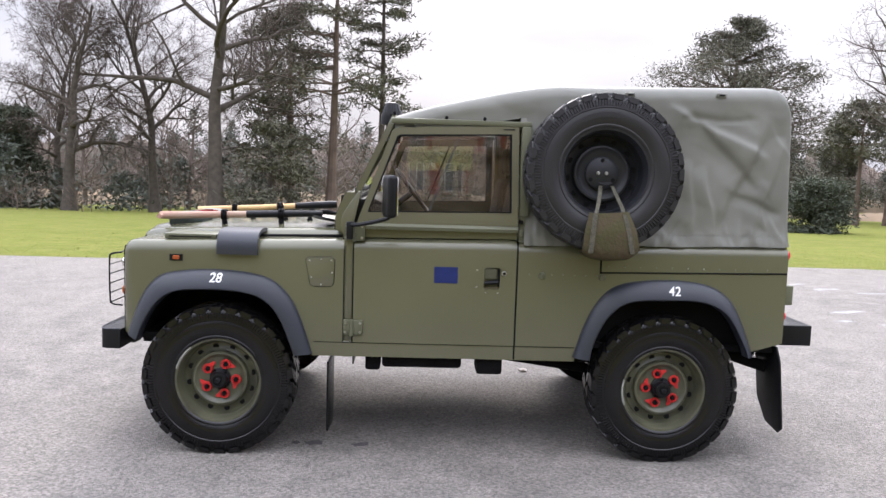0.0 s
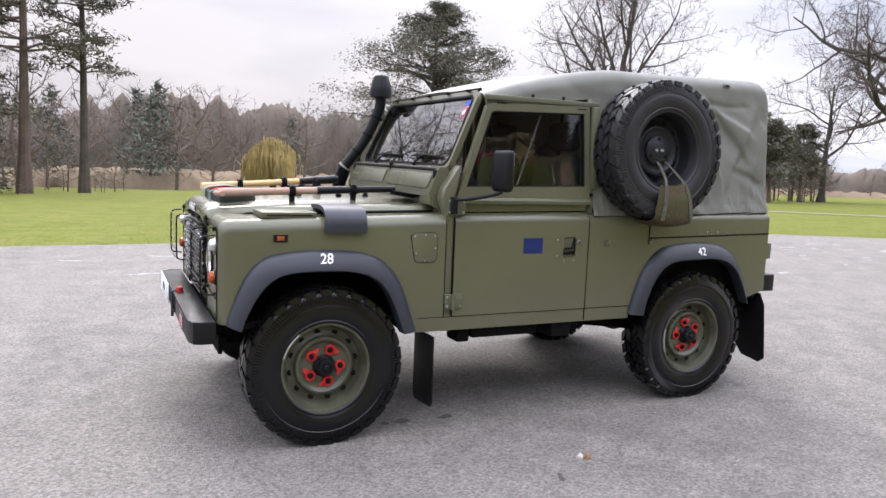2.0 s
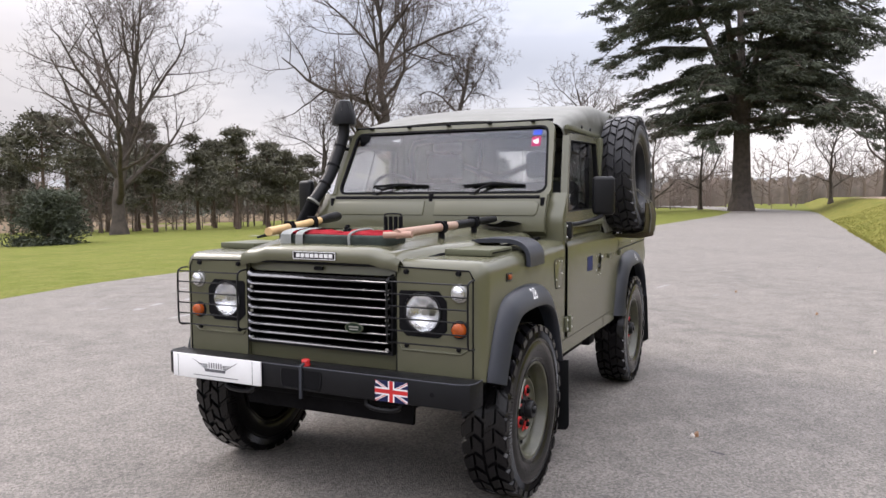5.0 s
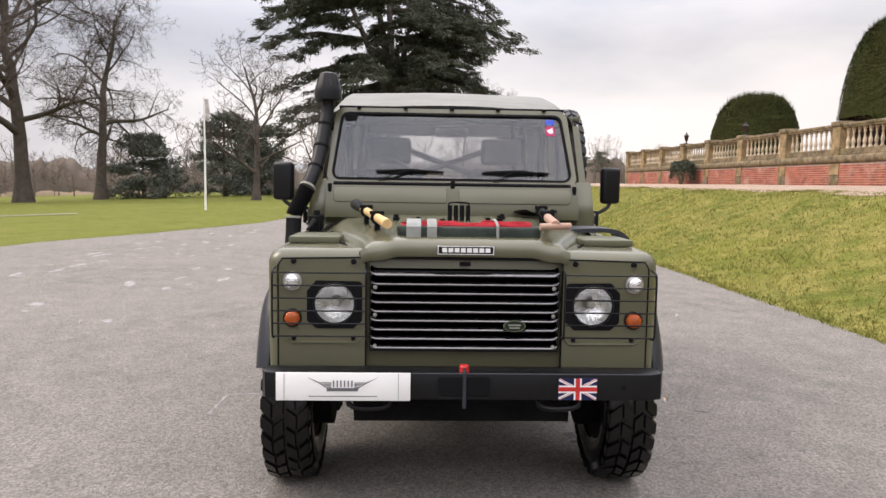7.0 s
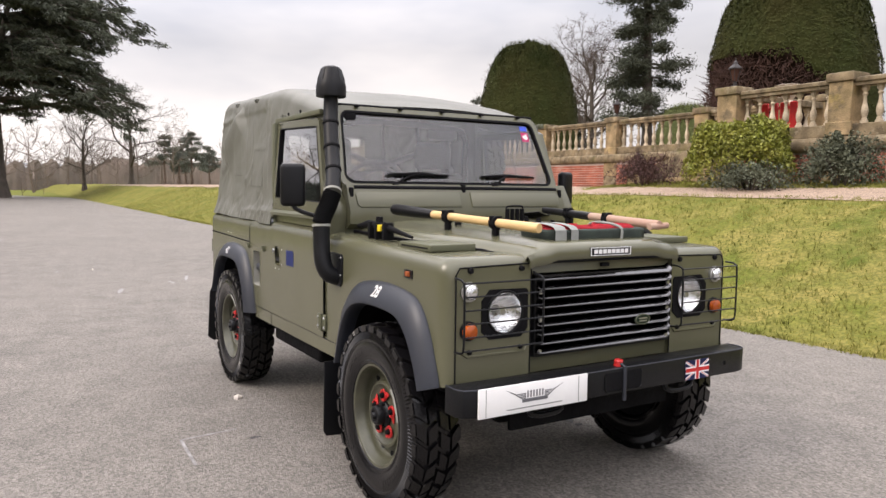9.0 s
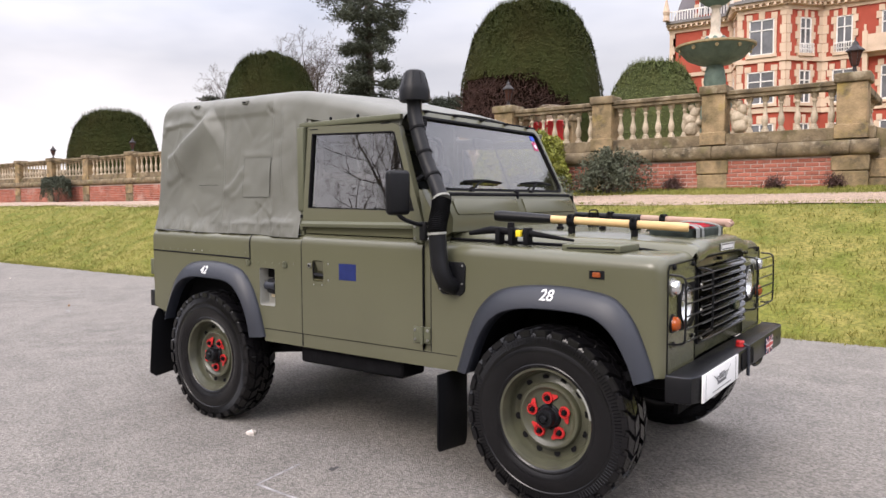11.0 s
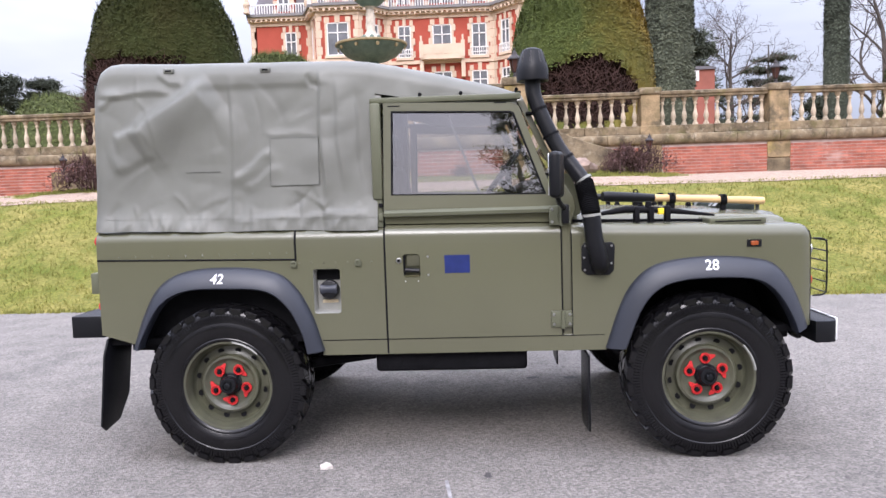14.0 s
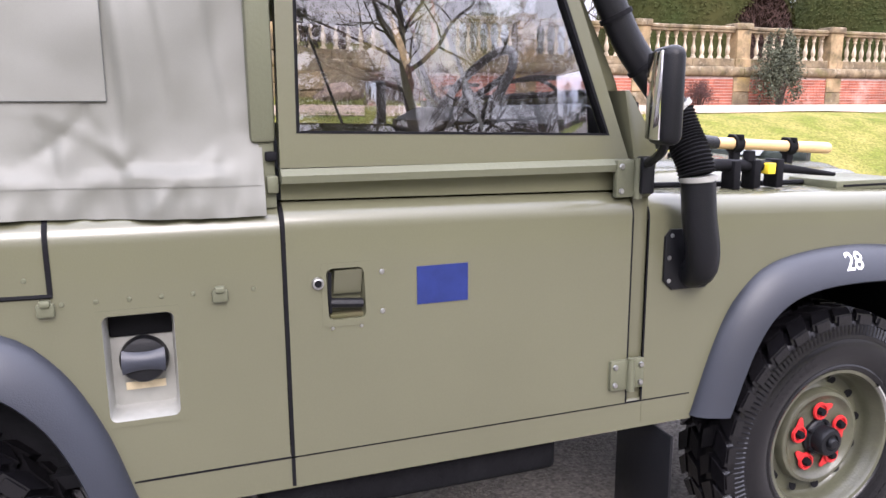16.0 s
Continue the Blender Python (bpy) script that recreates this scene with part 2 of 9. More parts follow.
def prism(pts, axis, a, b, bev=0.0, bm=None, seg=2):
    """A flat outline, swept from a to b along an axis. Outline pairs are (y,z), (x,z) or (x,y)."""
    bm = bm or bmesh.new()

    def at(p, d):
        return {'x': (d, p[0], p[1]), 'y': (p[0], d, p[1]), 'z': (p[0], p[1], d)}[axis]
    lo = [bm.verts.new(at(p, a)) for p in pts]
    hi = [bm.verts.new(at(p, b)) for p in pts]
    n = len(pts)
    fs = [bm.faces.new(lo), bm.faces.new(list(reversed(hi)))]
    for i in range(n):
        fs.append(bm.faces.new((lo[i], hi[i], hi[(i + 1) % n], lo[(i + 1) % n])))
    bmesh.ops.recalc_face_normals(bm, faces=fs)
    if bev:
        es = list({e for f in fs[:2] for e in f.edges})
        bmesh.ops.bevel(bm, geom=es, offset=bev, segments=seg, affect='EDGES', profile=0.5)
    return bm


def lathe(prof, segs=32, bm=None, m=None, close=False):
    """Turns (radius, height) pairs round z, then moves by m."""
    bm = bm or bmesh.new()
    m = m or Matrix()
    rings = []
    for r, h in prof:
        if r < 1e-6:
            rings.append([bm.verts.new(m @ Vector((0, 0, h)))])
        else:
            rings.append([bm.verts.new(m @ Vector((r * math.cos(2 * math.pi * k / segs), r * math.sin(2 * math.pi * k / segs), h))) for k in range(segs)])
    pairs = list(zip(rings, rings[1:])) + ([(rings[-1], rings[0])] if close else [])
    for a, b in pairs:
        for k in range(segs):
            q = [a[k % len(a)], a[(k + 1) % len(a)], b[(k + 1) % len(b)], b[k % len(b)]]
            q = [v for i, v in enumerate(q) if v not in q[:i]]
            if len(q) > 2:
                bm.faces.new(q)
    return bm


def tube(pts, rad, segs=10, bm=None, cap=True):
    """A round bar along points; rad is one radius or one for each point."""
    bm = bm or bmesh.new()
    pts = [Vector(p) for p in pts]
    rs = rad if isinstance(rad, (list, tuple)) else [rad] * len(pts)
    rings = []
    up = None
    for i, p in enumerate(pts):
        d = (pts[min(i + 1, len(pts) - 1)] - pts[max(i - 1, 0)]).normalized()
        if up is None:
            up = d.orthogonal().normalized()
        up = (up - d * up.dot(d)).normalized()
        side = d.cross(up)
        rings.append([bm.verts.new(p + rs[i] * (math.cos(2 * math.pi * k / segs) * up + math.sin(2 * math.pi * k / segs) * side)) for k in range(segs)])
    for a, b in zip(rings, rings[1:]):
        for k in range(segs):
            bm.faces.new((a[k], a[(k + 1) % segs], b[(k + 1) % segs], b[k]))
    if cap:
        bm.faces.new(list(reversed(rings[0])))
        bm.faces.new(rings[-1])
    return bm


def loft(rows, bm=None, flip=False, closed=False):
    """Quads between rows of points."""
    bm = bm or bmesh.new()
    vs = [[bm.verts.new(p) for p in row] for row in rows]
    for a, b in zip(vs, vs[1:]):
        cols = len(a) if closed else len(a) - 1
        for k in range(cols):
            q = (a[k], a[(k + 1) % len(a)], b[(k + 1) % len(a)], b[k])
            bm.faces.new(tuple(reversed(q)) if flip else q)
    return bm


def thick(bm, depth):
    """Gives an open sheet a thickness, inwards along its normals."""
    bm.normal_update()
    faces, edges = list(bm.faces), [e for e in bm.edges if e.is_boundary]
    inner = {v: bm.verts.new(v.co - v.normal * depth) for v in list(bm.verts)}
    for f in faces:
        bm.faces.new([inner[v] for v in reversed(f.verts)])
    for e in edges:
        a, b = e.verts
        bm.faces.new((a, b, inner[b], inner[a]))
    return bm


def curve_points(pts, n):
    """n points spread evenly along a smooth line through pts."""
    p = [Vector(q) for q in pts]
    ext = [2 * p[0] - p[1], *p, 2 * p[-1] - p[-2]]
    fine = []
    for i in range(1, len(ext) - 2):
        a, b, c, d = ext[i - 1:i + 3]
        for k in range(16):
            t = k / 16
            fine.append(0.5 * ((2 * b) + (c - a) * t + (2 * a - 5 * b + 4 * c - d) * t * t + (3 * b - a - 3 * c + d) * t ** 3))
    fine.append(p[-1])
    cum = [0.0]
    for a, b in zip(fine, fine[1:]):
        cum.append(cum[-1] + (b - a).length)
    out, j = [], 0
    for k in range(n):
        s = cum[-1] * k / (n - 1)
        while j < len(cum) - 2 and cum[j + 1] < s:
            j += 1
        f = (s - cum[j]) / max(1e-9, cum[j + 1] - cum[j])
        out.append(fine[j].lerp(fine[j + 1], min(1.0, max(0.0, f))))
    return out


def lerp_at(table, x):
    """A value read off a table of (x, value)."""
    if x <= table[0][0]:
        return table[0][1]
    for (a, va), (b, vb) in zip(table, table[1:]):
        if x <= b:
            return va + (vb - va) * (x - a) / (b - a)
    return table[-1][1]


def text_mesh(words, size, m, shear=0.0, depth=0.001):
    """Letters of the built-in font as a bmesh, placed by m."""
    cu = bpy.data.curves.new("letters", 'FONT')
    cu.body, cu.size, cu.align_x, cu.align_y, cu.shear, cu.extrude = words, size, 'CENTER', 'CENTER', shear, depth
    cu.offset = size * 0.012
    ob = bpy.data.objects.new("letters", cu)
    scene.collection.objects.link(ob)
    me = bpy.data.meshes.new_from_object(ob.evaluated_get(bpy.context.evaluated_depsgraph_get()))
    bm = bmesh.new()
    bm.from_mesh(me)
    bm.transform(m)
    bpy.data.objects.remove(ob)
    bpy.data.curves.remove(cu)
    bpy.data.meshes.remove(me)
    return bm

# ---- ground ----
def ground_material(name, colours, scales, rough, bump, bump_scale, speck=0, contrast=(0.6, 1.4), spec=0.25):
    """Three mixed colours on two scales of patches, with a rough relief."""
    m = bpy.data.materials.new(name)
    m.use_nodes = True
    n, l = m.node_tree.nodes, m.node_tree.links
    b = n["Principled BSDF"]
    b.inputs["Roughness"].default_value = rough
    b.inputs["Specular IOR Level"].default_value = spec
    co = n.new("ShaderNodeTexCoord")
    facs = []
    for s, d in zip(scales, (5, 4, 2)):
        t = n.new("ShaderNodeTexNoise")
        t.inputs["Scale"].default_value, t.inputs["Detail"].default_value = s, d
        t.inputs["Roughness"].default_value = 0.62
        l.new(co.outputs["Object"], t.inputs["Vector"])
        r = n.new("ShaderNodeMapRange")
        r.inputs["From Min"].default_value, r.inputs["From Max"].default_value = 0.36, 0.64
        l.new(t.outputs["Fac"], r.inputs["Value"])
        facs.append(r.outputs["Result"])
    col = None
    for k in range(3):
        mx = n.new("ShaderNodeMix")
        mx.data_type = 'RGBA'
        if k == 0:
            mx.inputs[6].default_value = (*colours[0], 1)
        else:
            l.new(col, mx.inputs[6])
        mx.inputs[7].default_value = (*colours[k + 1], 1)
        if k == 2:
            h = n.new("ShaderNodeMath")
            h.operation = 'MULTIPLY'
            h.inputs[1].default_value = 0.65
            l.new(facs[k], h.inputs[0])
            l.new(h.outputs[0], mx.inputs[0])
        else:
            l.new(facs[k], mx.inputs[0])
        col = mx.outputs[2]
    if speck:
        vo = n.new("ShaderNodeTexVoronoi")
        vo.inputs["Scale"].default_value = speck
        l.new(co.outputs["Object"], vo.inputs["Vector"])
        sp = n.new("ShaderNodeSeparateColor")
        l.new(vo.outputs["Color"], sp.inputs[0])
        mr = n.new("ShaderNodeMapRange")
        mr.inputs["To Min"].default_value, mr.inputs["To Max"].default_value = contrast
        l.new(sp.outputs[0], mr.inputs["Value"])
        vm = n.new("ShaderNodeVectorMath")
        vm.operation = 'SCALE'
        l.new(col, vm.inputs[0])
        l.new(mr.outputs["Result"], vm.inputs["Scale"])
        col = vm.outputs["Vector"]
    l.new(col, b.inputs["Base Color"])
    t = n.new("ShaderNodeTexNoise")
    t.inputs["Scale"].default_value, t.inputs["Detail"].default_value = bump_scale, 3
    l.new(co.outputs["Object"], t.inputs["Vector"])
    bp = n.new("ShaderNodeBump")
    bp.inputs["Strength"].default_value, bp.inputs["Distance"].default_value = bump, 0.02
    l.new(t.outputs["Fac"], bp.inputs["Height"])
    l.new(bp.outputs["Normal"], b.inputs["Normal"])
    return m


ASPHALT = ground_material("asphalt", ((0.212, 0.194, 0.174), (0.147, 0.136, 0.123), (0.236, 0.216, 0.194), (0.108, 0.100, 0.091)), (0.35, 3.0, 90), 0.82, 0.7, 120, 84, (0.70, 1.32))
LAWN = ground_material("lawn", ((0.142, 0.160, 0.034), (0.104, 0.129, 0.023), (0.180, 0.176, 0.052), (0.066, 0.078, 0.018)), (0.22, 1.6, 22), 0.95, 0.8, 30, spec=0.04)
BANK = ground_material("mossy_bank_grass", ((0.168, 0.172, 0.036), (0.082, 0.110, 0.020), (0.244, 0.208, 0.066), (0.058, 0.066, 0.016)), (0.55, 2.0, 24), 0.95, 0.9, 34, spec=0.04)
GRAVEL = ground_material("pink_gravel", ((0.36, 0.265, 0.195), (0.29, 0.215, 0.160), (0.42, 0.315, 0.240), (0.19, 0.140, 0.105)), (0.5, 5.0, 60), 0.95, 0.7, 90, 45, (0.6, 1.3))
WET = material("damp_patch", (0.085, 0.080, 0.079), 0.7, vary=0.2, scale=9, fine=120, bump=0.1)
CHALK = material("pale_scuff", (0.31, 0.30, 0.295), 0.9, vary=0.25, scale=14, fine=90, bump=0.05)
WORN_PATH = material("worn_path", (0.20, 0.185, 0.15), 0.95, vary=0.25, scale=2, fine=40, bump=0.2, tint=(0.13, 0.14, 0.06))
LITTER = material("pale_litter", (0.55, 0.50, 0.45), 0.8, vary=0.2, scale=40, bump=0.05)

ROAD_EDGE = -4.05


def ground_z(x, y):
    if y > 8:
        return -(.03 + .011 * max(0.0, min(1.0, (24 - x) / 18))) * (min(y, 75) - 8) + .10 * noise.noise(Vector((x * .05, y * .05, 1))) * min(1, (y - 8) / 20)
    if y < ROAD_EDGE:
        d = ROAD_EDGE - y
        z = lerp_at([(0, 0), (.25, .055), (1.0, .30), (1.9, .66), (2.6, .96), (3.2, 1.18), (3.8, 1.30), (4.6, 1.36), (6.0, 1.44), (9.2, 1.48), (9.5, 1.5)], d)
        z += .05 * noise.noise(Vector((x * .35, y * .5, 3))) * min(1, d / 1.5) * (1 if d < 4 else .3)
        if -4.5 < x < 9.5 and d > 4.6:
            z += .13 * min(1, (d - 4.6) / 1.5) * min(1, (x + 4.5) / 2, (9.5 - x) / 2)
        return z
    return 0.0


def sheet(name, xs, ys, zfun, mat, label, category, flip=True):
    ob = part(name, loft([[(x, y, zfun(x, y)) for y in ys] for x in xs], flip=flip), mat, smooth=180)
    return tagged(ob, label, category, kind="structure")


far_xs = [-900, -500, -250, -140, -90]
near_xs = [-64 + 1.6 * k for k in range(115)]
sheet("ground", far_xs + near_xs + [130, 150, 180, 250, 500, 900], [-6, -4.9, -4.4, -4.06, -3.0, -1, 2, 5, 8, 9, 10.5, 12, 14, 17, 20, 24, 28, 33, 38, 44, 50, 58, 66, 75, 90, 120, 200, 400, 900],
      lambda x, y: ground_z(x, y) if y > ROAD_EDGE else -.02, LAWN, "mown green lawn running out to the trees", "lawn")
bank_ys = [-4.0, -4.05] + [-4.05 - .16 * k for k in range(1, 60)] + [-14.0, -16, -20, -40, -80, -200, -900]
sheet("bank_ground", far_xs + near_xs + [130, 150, 180, 250, 500, 900], bank_ys, lambda x, y: ground_z(x, y) + (.0 if y < ROAD_EDGE else .003), BANK, "mossy grass bank rising from the drive", "grass bank")
# asphalt with its wavering edge
edge_top = [(-120, 7.0), (-30, 7.0), (-6.7, 7.15), (0, 7.5), (4, 8.5), (8, 8.6), (11, 8.2), (14, 6.9), (19, 5.2), (24, 4.7), (40, 4.0), (57, 3.2), (75, 3.6), (100, 9), (130, 20)]
edge_low = [(-120, -4.05), (40, -4.1), (60, -4.6), (80, -3.5), (100, 2), (130, 12)]
road_xs = [-120, -90] + [-60 + .5 * k for k in range(240)] + [62, 66, 70, 75, 80, 90, 100, 115, 130]
rows = []
for x in sorted(set(road_xs)):
    w = .05 * noise.noise(Vector((x * 1.3, 2, 0))) + .03 * noise.noise(Vector((x * 4.0, 5, 0)))
    w2 = .06 * noise.noise(Vector((x * 1.1, 9, 0))) + .05 * noise.noise(Vector((x * 3.7, 7, 0)))
    lo, hi = lerp_at(edge_low, x) + w, lerp_at(edge_top, x) + w2
    rows.append([(x, lo - .03, -.03)] + [(x, lo + (hi - lo) * k / 10, .006) for k in range(11)] + [(x, hi + .03, -.03)])
road = part("road", loft(rows, flip=True), ASPHALT, smooth=0)
tagged(road, "worn grey asphalt drive", "road", kind="structure")
rows = []
for k in range(160):
    x = -40 + 130 * k / 159
    near = -7.85 + .35 * noise.noise(Vector((x * .4, 1, 1))) + .10 * noise.noise(Vector((x * 1.6, 1, 4)))
    far = -13.42 if (x < -4.3 or x > 9.3) else -9.35 + .2 * noise.noise(Vector((x * .6, 3, 1)))
    if -4.6 < x < -4.0 or 8.9 < x < 9.6:
        far = -11.5
    rows.append([(x, near + (far - near) * j / 12, ground_z(x, near + (far - near) * j / 12) + .012) for j in range(13)])
path = part("gravel_path", loft(rows), GRAVEL, smooth=0)
tagged(path, "pinkish gravel path along the terrace wall", "path", kind="structure")


rows = []
for p in curve_points([(23.8, 22.0, 0), (25, 19, 0), (26.3, 16.6, 0), (27.6, 14.9, 0)], 30):
    w = .62 + .12 * noise.noise(Vector((p.x, p.y, 2)))
    rows.append([(p.x + d * w * .85, p.y + d * w * .5, ground_z(p.x + d * w * .85, p.y + d * w * .5) + .02) for d in (-1, -.5, 0, .5, 1)])
tagged(part("side_path", loft(rows, flip=True), WORN_PATH, smooth=0), "narrow pale path across the lawn", "path", kind="structure")


def blot(name, x, y, rx, ry, mat, label, category, turn=0.0, seed=0, h=.0085, group=""):
    """A flat, ragged mark or scrap on the asphalt."""
    bm = bmesh.new()
    vs = []
    for k in range(22):
        a = 2 * math.pi * k / 22
        r = 1 + .5 * noise.noise(Vector((math.cos(a) * 1.6, math.sin(a) * 1.6, seed * 3.1))) + .3 * noise.noise(Vector((math.cos(a) * 5, math.sin(a) * 5, seed * 1.7)))
        px, py = rx * r * math.cos(a), ry * r * math.sin(a)
        vs.append(bm.verts.new((x + px * math.cos(turn) - py * math.sin(turn), y + px * math.sin(turn) + py * math.cos(turn), h)))
    bm.faces.new(vs)
    ob = part(name, bm, mat, smooth=0)
    return tagged(ob, label, category, group, "stuff")


for k, (x, y, rx, ry) in enumerate(((-.69, -.67, .055, .030), (-.44, -.68, .055, .026), (-.80, -.67, .028, .020), (-.27, -1.58, .04, .014), (-.10, 1.05, .03, .02))):
    blot("oil_spot", x, y, rx, ry, WET, "dark oil spot on the asphalt", "stain", .4 * k, k)
for k in range(90):
    x, y = 2 + 14 * random.random(), 2.6 + 4.0 * random.random()
    blot("pale_scuff_mark", x, y, .05 + .22 * random.random() ** 2, .02 + .05 * random.random(), CHALK, "pale scuffed patch in the asphalt", "stain", random.uniform(-.3, .5), 20 + k, .0078)
for k in range(12):
    x, y = -8 + 8 * random.random(), 3.2 + 3.2 * random.random()
    blot("pale_scuff_mark", x, y, .10 + .20 * random.random() ** 2, .03 + .03 * random.random(), CHALK, "pale scuffed patch in the asphalt", "stain", random.uniform(-.3, .3), 70 + k, .0078)
for k in range(10):
    blot("pale_scuff_mark", 6 + 12 * random.random(), -1.5 + 4 * random.random(), .08 + .2 * random.random() ** 2, .03, CHALK, "pale scuffed patch in the asphalt", "stain", random.uniform(-.3, .3), 90 + k, .0078)


def scrap(x, y, size, seed, mat, label):
    bm = bmesh.new()
    top = [bm.verts.new((x + size * (.6 + .4 * random.random()) * math.cos(a), y + size * .6 * math.sin(a), .012 + .02 * random.random())) for a in [2 * math.pi * k / 7 for k in range(7)]]
    c = bm.verts.new((x, y, .035))
    for k in range(7):
        bm.faces.new((top[k], top[(k + 1) % 7], c))
    low = [bm.verts.new((v.co.x, v.co.y, .006)) for v in top]
    for k in range(7):
        bm.faces.new((low[k], low[(k + 1) % 7], top[(k + 1) % 7], top[k]))
    ob = part("dead_leaf", bm, mat, smooth=0)
    tagged(ob, label, "leaf", "fallen leaves on the drive")


LEAF = material("dry_leaf", (0.30, 0.17, 0.10), 0.8, vary=0.2, scale=50, bump=0.05)
scrap(-.05, -1.42, .024, 1, LITTER, "curled pale dead leaf on the asphalt")
scrap(-.02, -1.44, .020, 2, LEAF, "curled reddish dead leaf on the asphalt")
scrap(.685, .925, .045, 3, LITTER, "flat pale dead leaf on the asphalt")
for x, y in ((5.2, -2.2), (3.0, -2.6), (9.0, 1.0), (2.4, 3.4), (7.0, -1.2), (-2.6, -2.6), (11.5, -2.4)):
    scrap(x, y, .022, 5, LITTER if random.random() < .6 else LEAF, "small dead leaf on the asphalt")
# thin pale painted angle on the ground
for a, b in (((.05, 1.41), (-.36, 1.42)), ((.05, 1.41), (.09, 1.10))):
    d = (Vector(b) - Vector(a)).normalized()
    nrm = Vector((-d.y, d.x)) * .008
    bm = bmesh.new()
    bm.faces.new([bm.verts.new((p[0] + k * nrm.x, p[1] + k * nrm.y, .0085)) for p, k in ((a, 1), (b, 1), (b, -1), (a, -1))])
    tagged(part("painted_mark", bm, CHALK, smooth=0), "thin worn white line painted on the asphalt", "road marking", kind="stuff")


def grass_blades(name, spots, mat, label, h0, h1, w):
    """Tufts of upright blades; spots are (x, y)."""
    vs, fs = [], []
    for x, y in spots:
        z = ground_z(x, y) - .005
        for _ in range(4):
            a, h = random.uniform(0, 6.28), random.uniform(h0, h1)
            bx, by = x + random.uniform(-.05, .05), y + random.uniform(-.05, .05)
            dx, dy = math.cos(a) * w, math.sin(a) * w
            lx, ly = random.uniform(-.6, .6) * h, random.uniform(-.6, .6) * h
            i = len(vs)
            vs += [(bx - dx, by - dy, z), (bx + dx, by + dy, z), (bx + lx, by + ly, z + h)]
            fs.append((i, i + 1, i + 2))
    ob = raw(name, vs, fs, mat)
    return tagged(ob, label, "grass", kind="stuff")


BLADE = material("bank_grass_blade", (0.200, 0.184, 0.045), 0.9, vary=0.3, scale=0.9, fine=3, bump=0, island=0.16, tint=(0.110, 0.124, 0.027))
BLADE_LAWN = material("lawn_grass_blade", (0.130, 0.157, 0.031), 0.9, vary=0.12, scale=0.6, fine=5, bump=0, island=0.15)
spots = []
for _ in range(15000):
    spots.append((random.uniform(-7, 16), ROAD_EDGE - .02 - 4.1 * random.random() ** 1.2))
for _ in range(9000):
    spots.append((16 + 30 * random.random() ** 1.3, ROAD_EDGE - .02 - 4.1 * random.random() ** 1.2))
for _ in range(2200):
    spots.append((random.uniform(-8, 30), ROAD_EDGE + .03 - .12 * random.random()))
for _ in range(4200):
    spots.append((random.uniform(-4, 9), -9.25 - 1.15 * random.random()))
grass_blades("bank_grass", spots, BLADE, "rough mossy grass tufts on the bank", .02, .065, .007)
spots = []
for _ in range(9000):
    x = random.uniform(-14, 30)
    spots.append((x, lerp_at(edge_top, x) + .02 + 9 * random.random() ** 2))
grass_blades("lawn_grass", spots, BLADE_LAWN, "short lawn grass beside the drive", .008, .022, .006)

# ---- the vehicle ----
car = empty("off_road_vehicle", "olive green military soft-top off-road vehicle parked on the asphalt", "vehicle")
AXLES = (-1.18, 1.18)
ARCH_F_OUT = [(-.695, .545), (-.764, .748), (-.833, .869), (-.953, .953), (-1.192, .982), (-1.43, .963), (-1.522, .918), (-1.588, .824), (-1.642, .687), (-1.656, .632)]
ARCH_F_IN = [(-.784, .548), (-.858, .732), (-.939, .830), (-1.06, .872), (-1.245, .881), (-1.404, .865), (-1.496, .799), (-1.563, .688), (-1.592, .61)]
ARCH_R_OUT = [(.690, .560), (.746, .740), (.824, .882), (.932, .960), (1.155, .988), (1.382, .970), (1.515, .895), (1.596, .759), (1.659, .590)]
ARCH_R_IN = [(.769, .557), (.792, .657), (.856, .785), (.964, .868), (1.161, .885), (1.36, .878), (1.492, .810), (1.59, .650), (1.612, .590)]



def arch_height(x, curve, base):
    """How high the wheel opening reaches at x; base outside it."""
    pts = sorted(curve)
    if x < pts[0][0] or x > pts[-1][0]:
        return base
    return lerp_at(pts, x)


def shoulder(x, s, zb, zt, y=.80, r=.06, inner=.70):
    """One cross-section of a body side: up the panel, round the shoulder and in over the top."""
    col = [(x, s * y, zb + (zt - r - zb) * k / 5) for k in range(6)]
    for k in range(1, 7):
        a = radians(15 * k)
        col.append((x, s * (y - r + r * math.cos(a)), zt - r + r * math.sin(a)))
    col.append((x, s * inner, zt + 0.004))
    return col


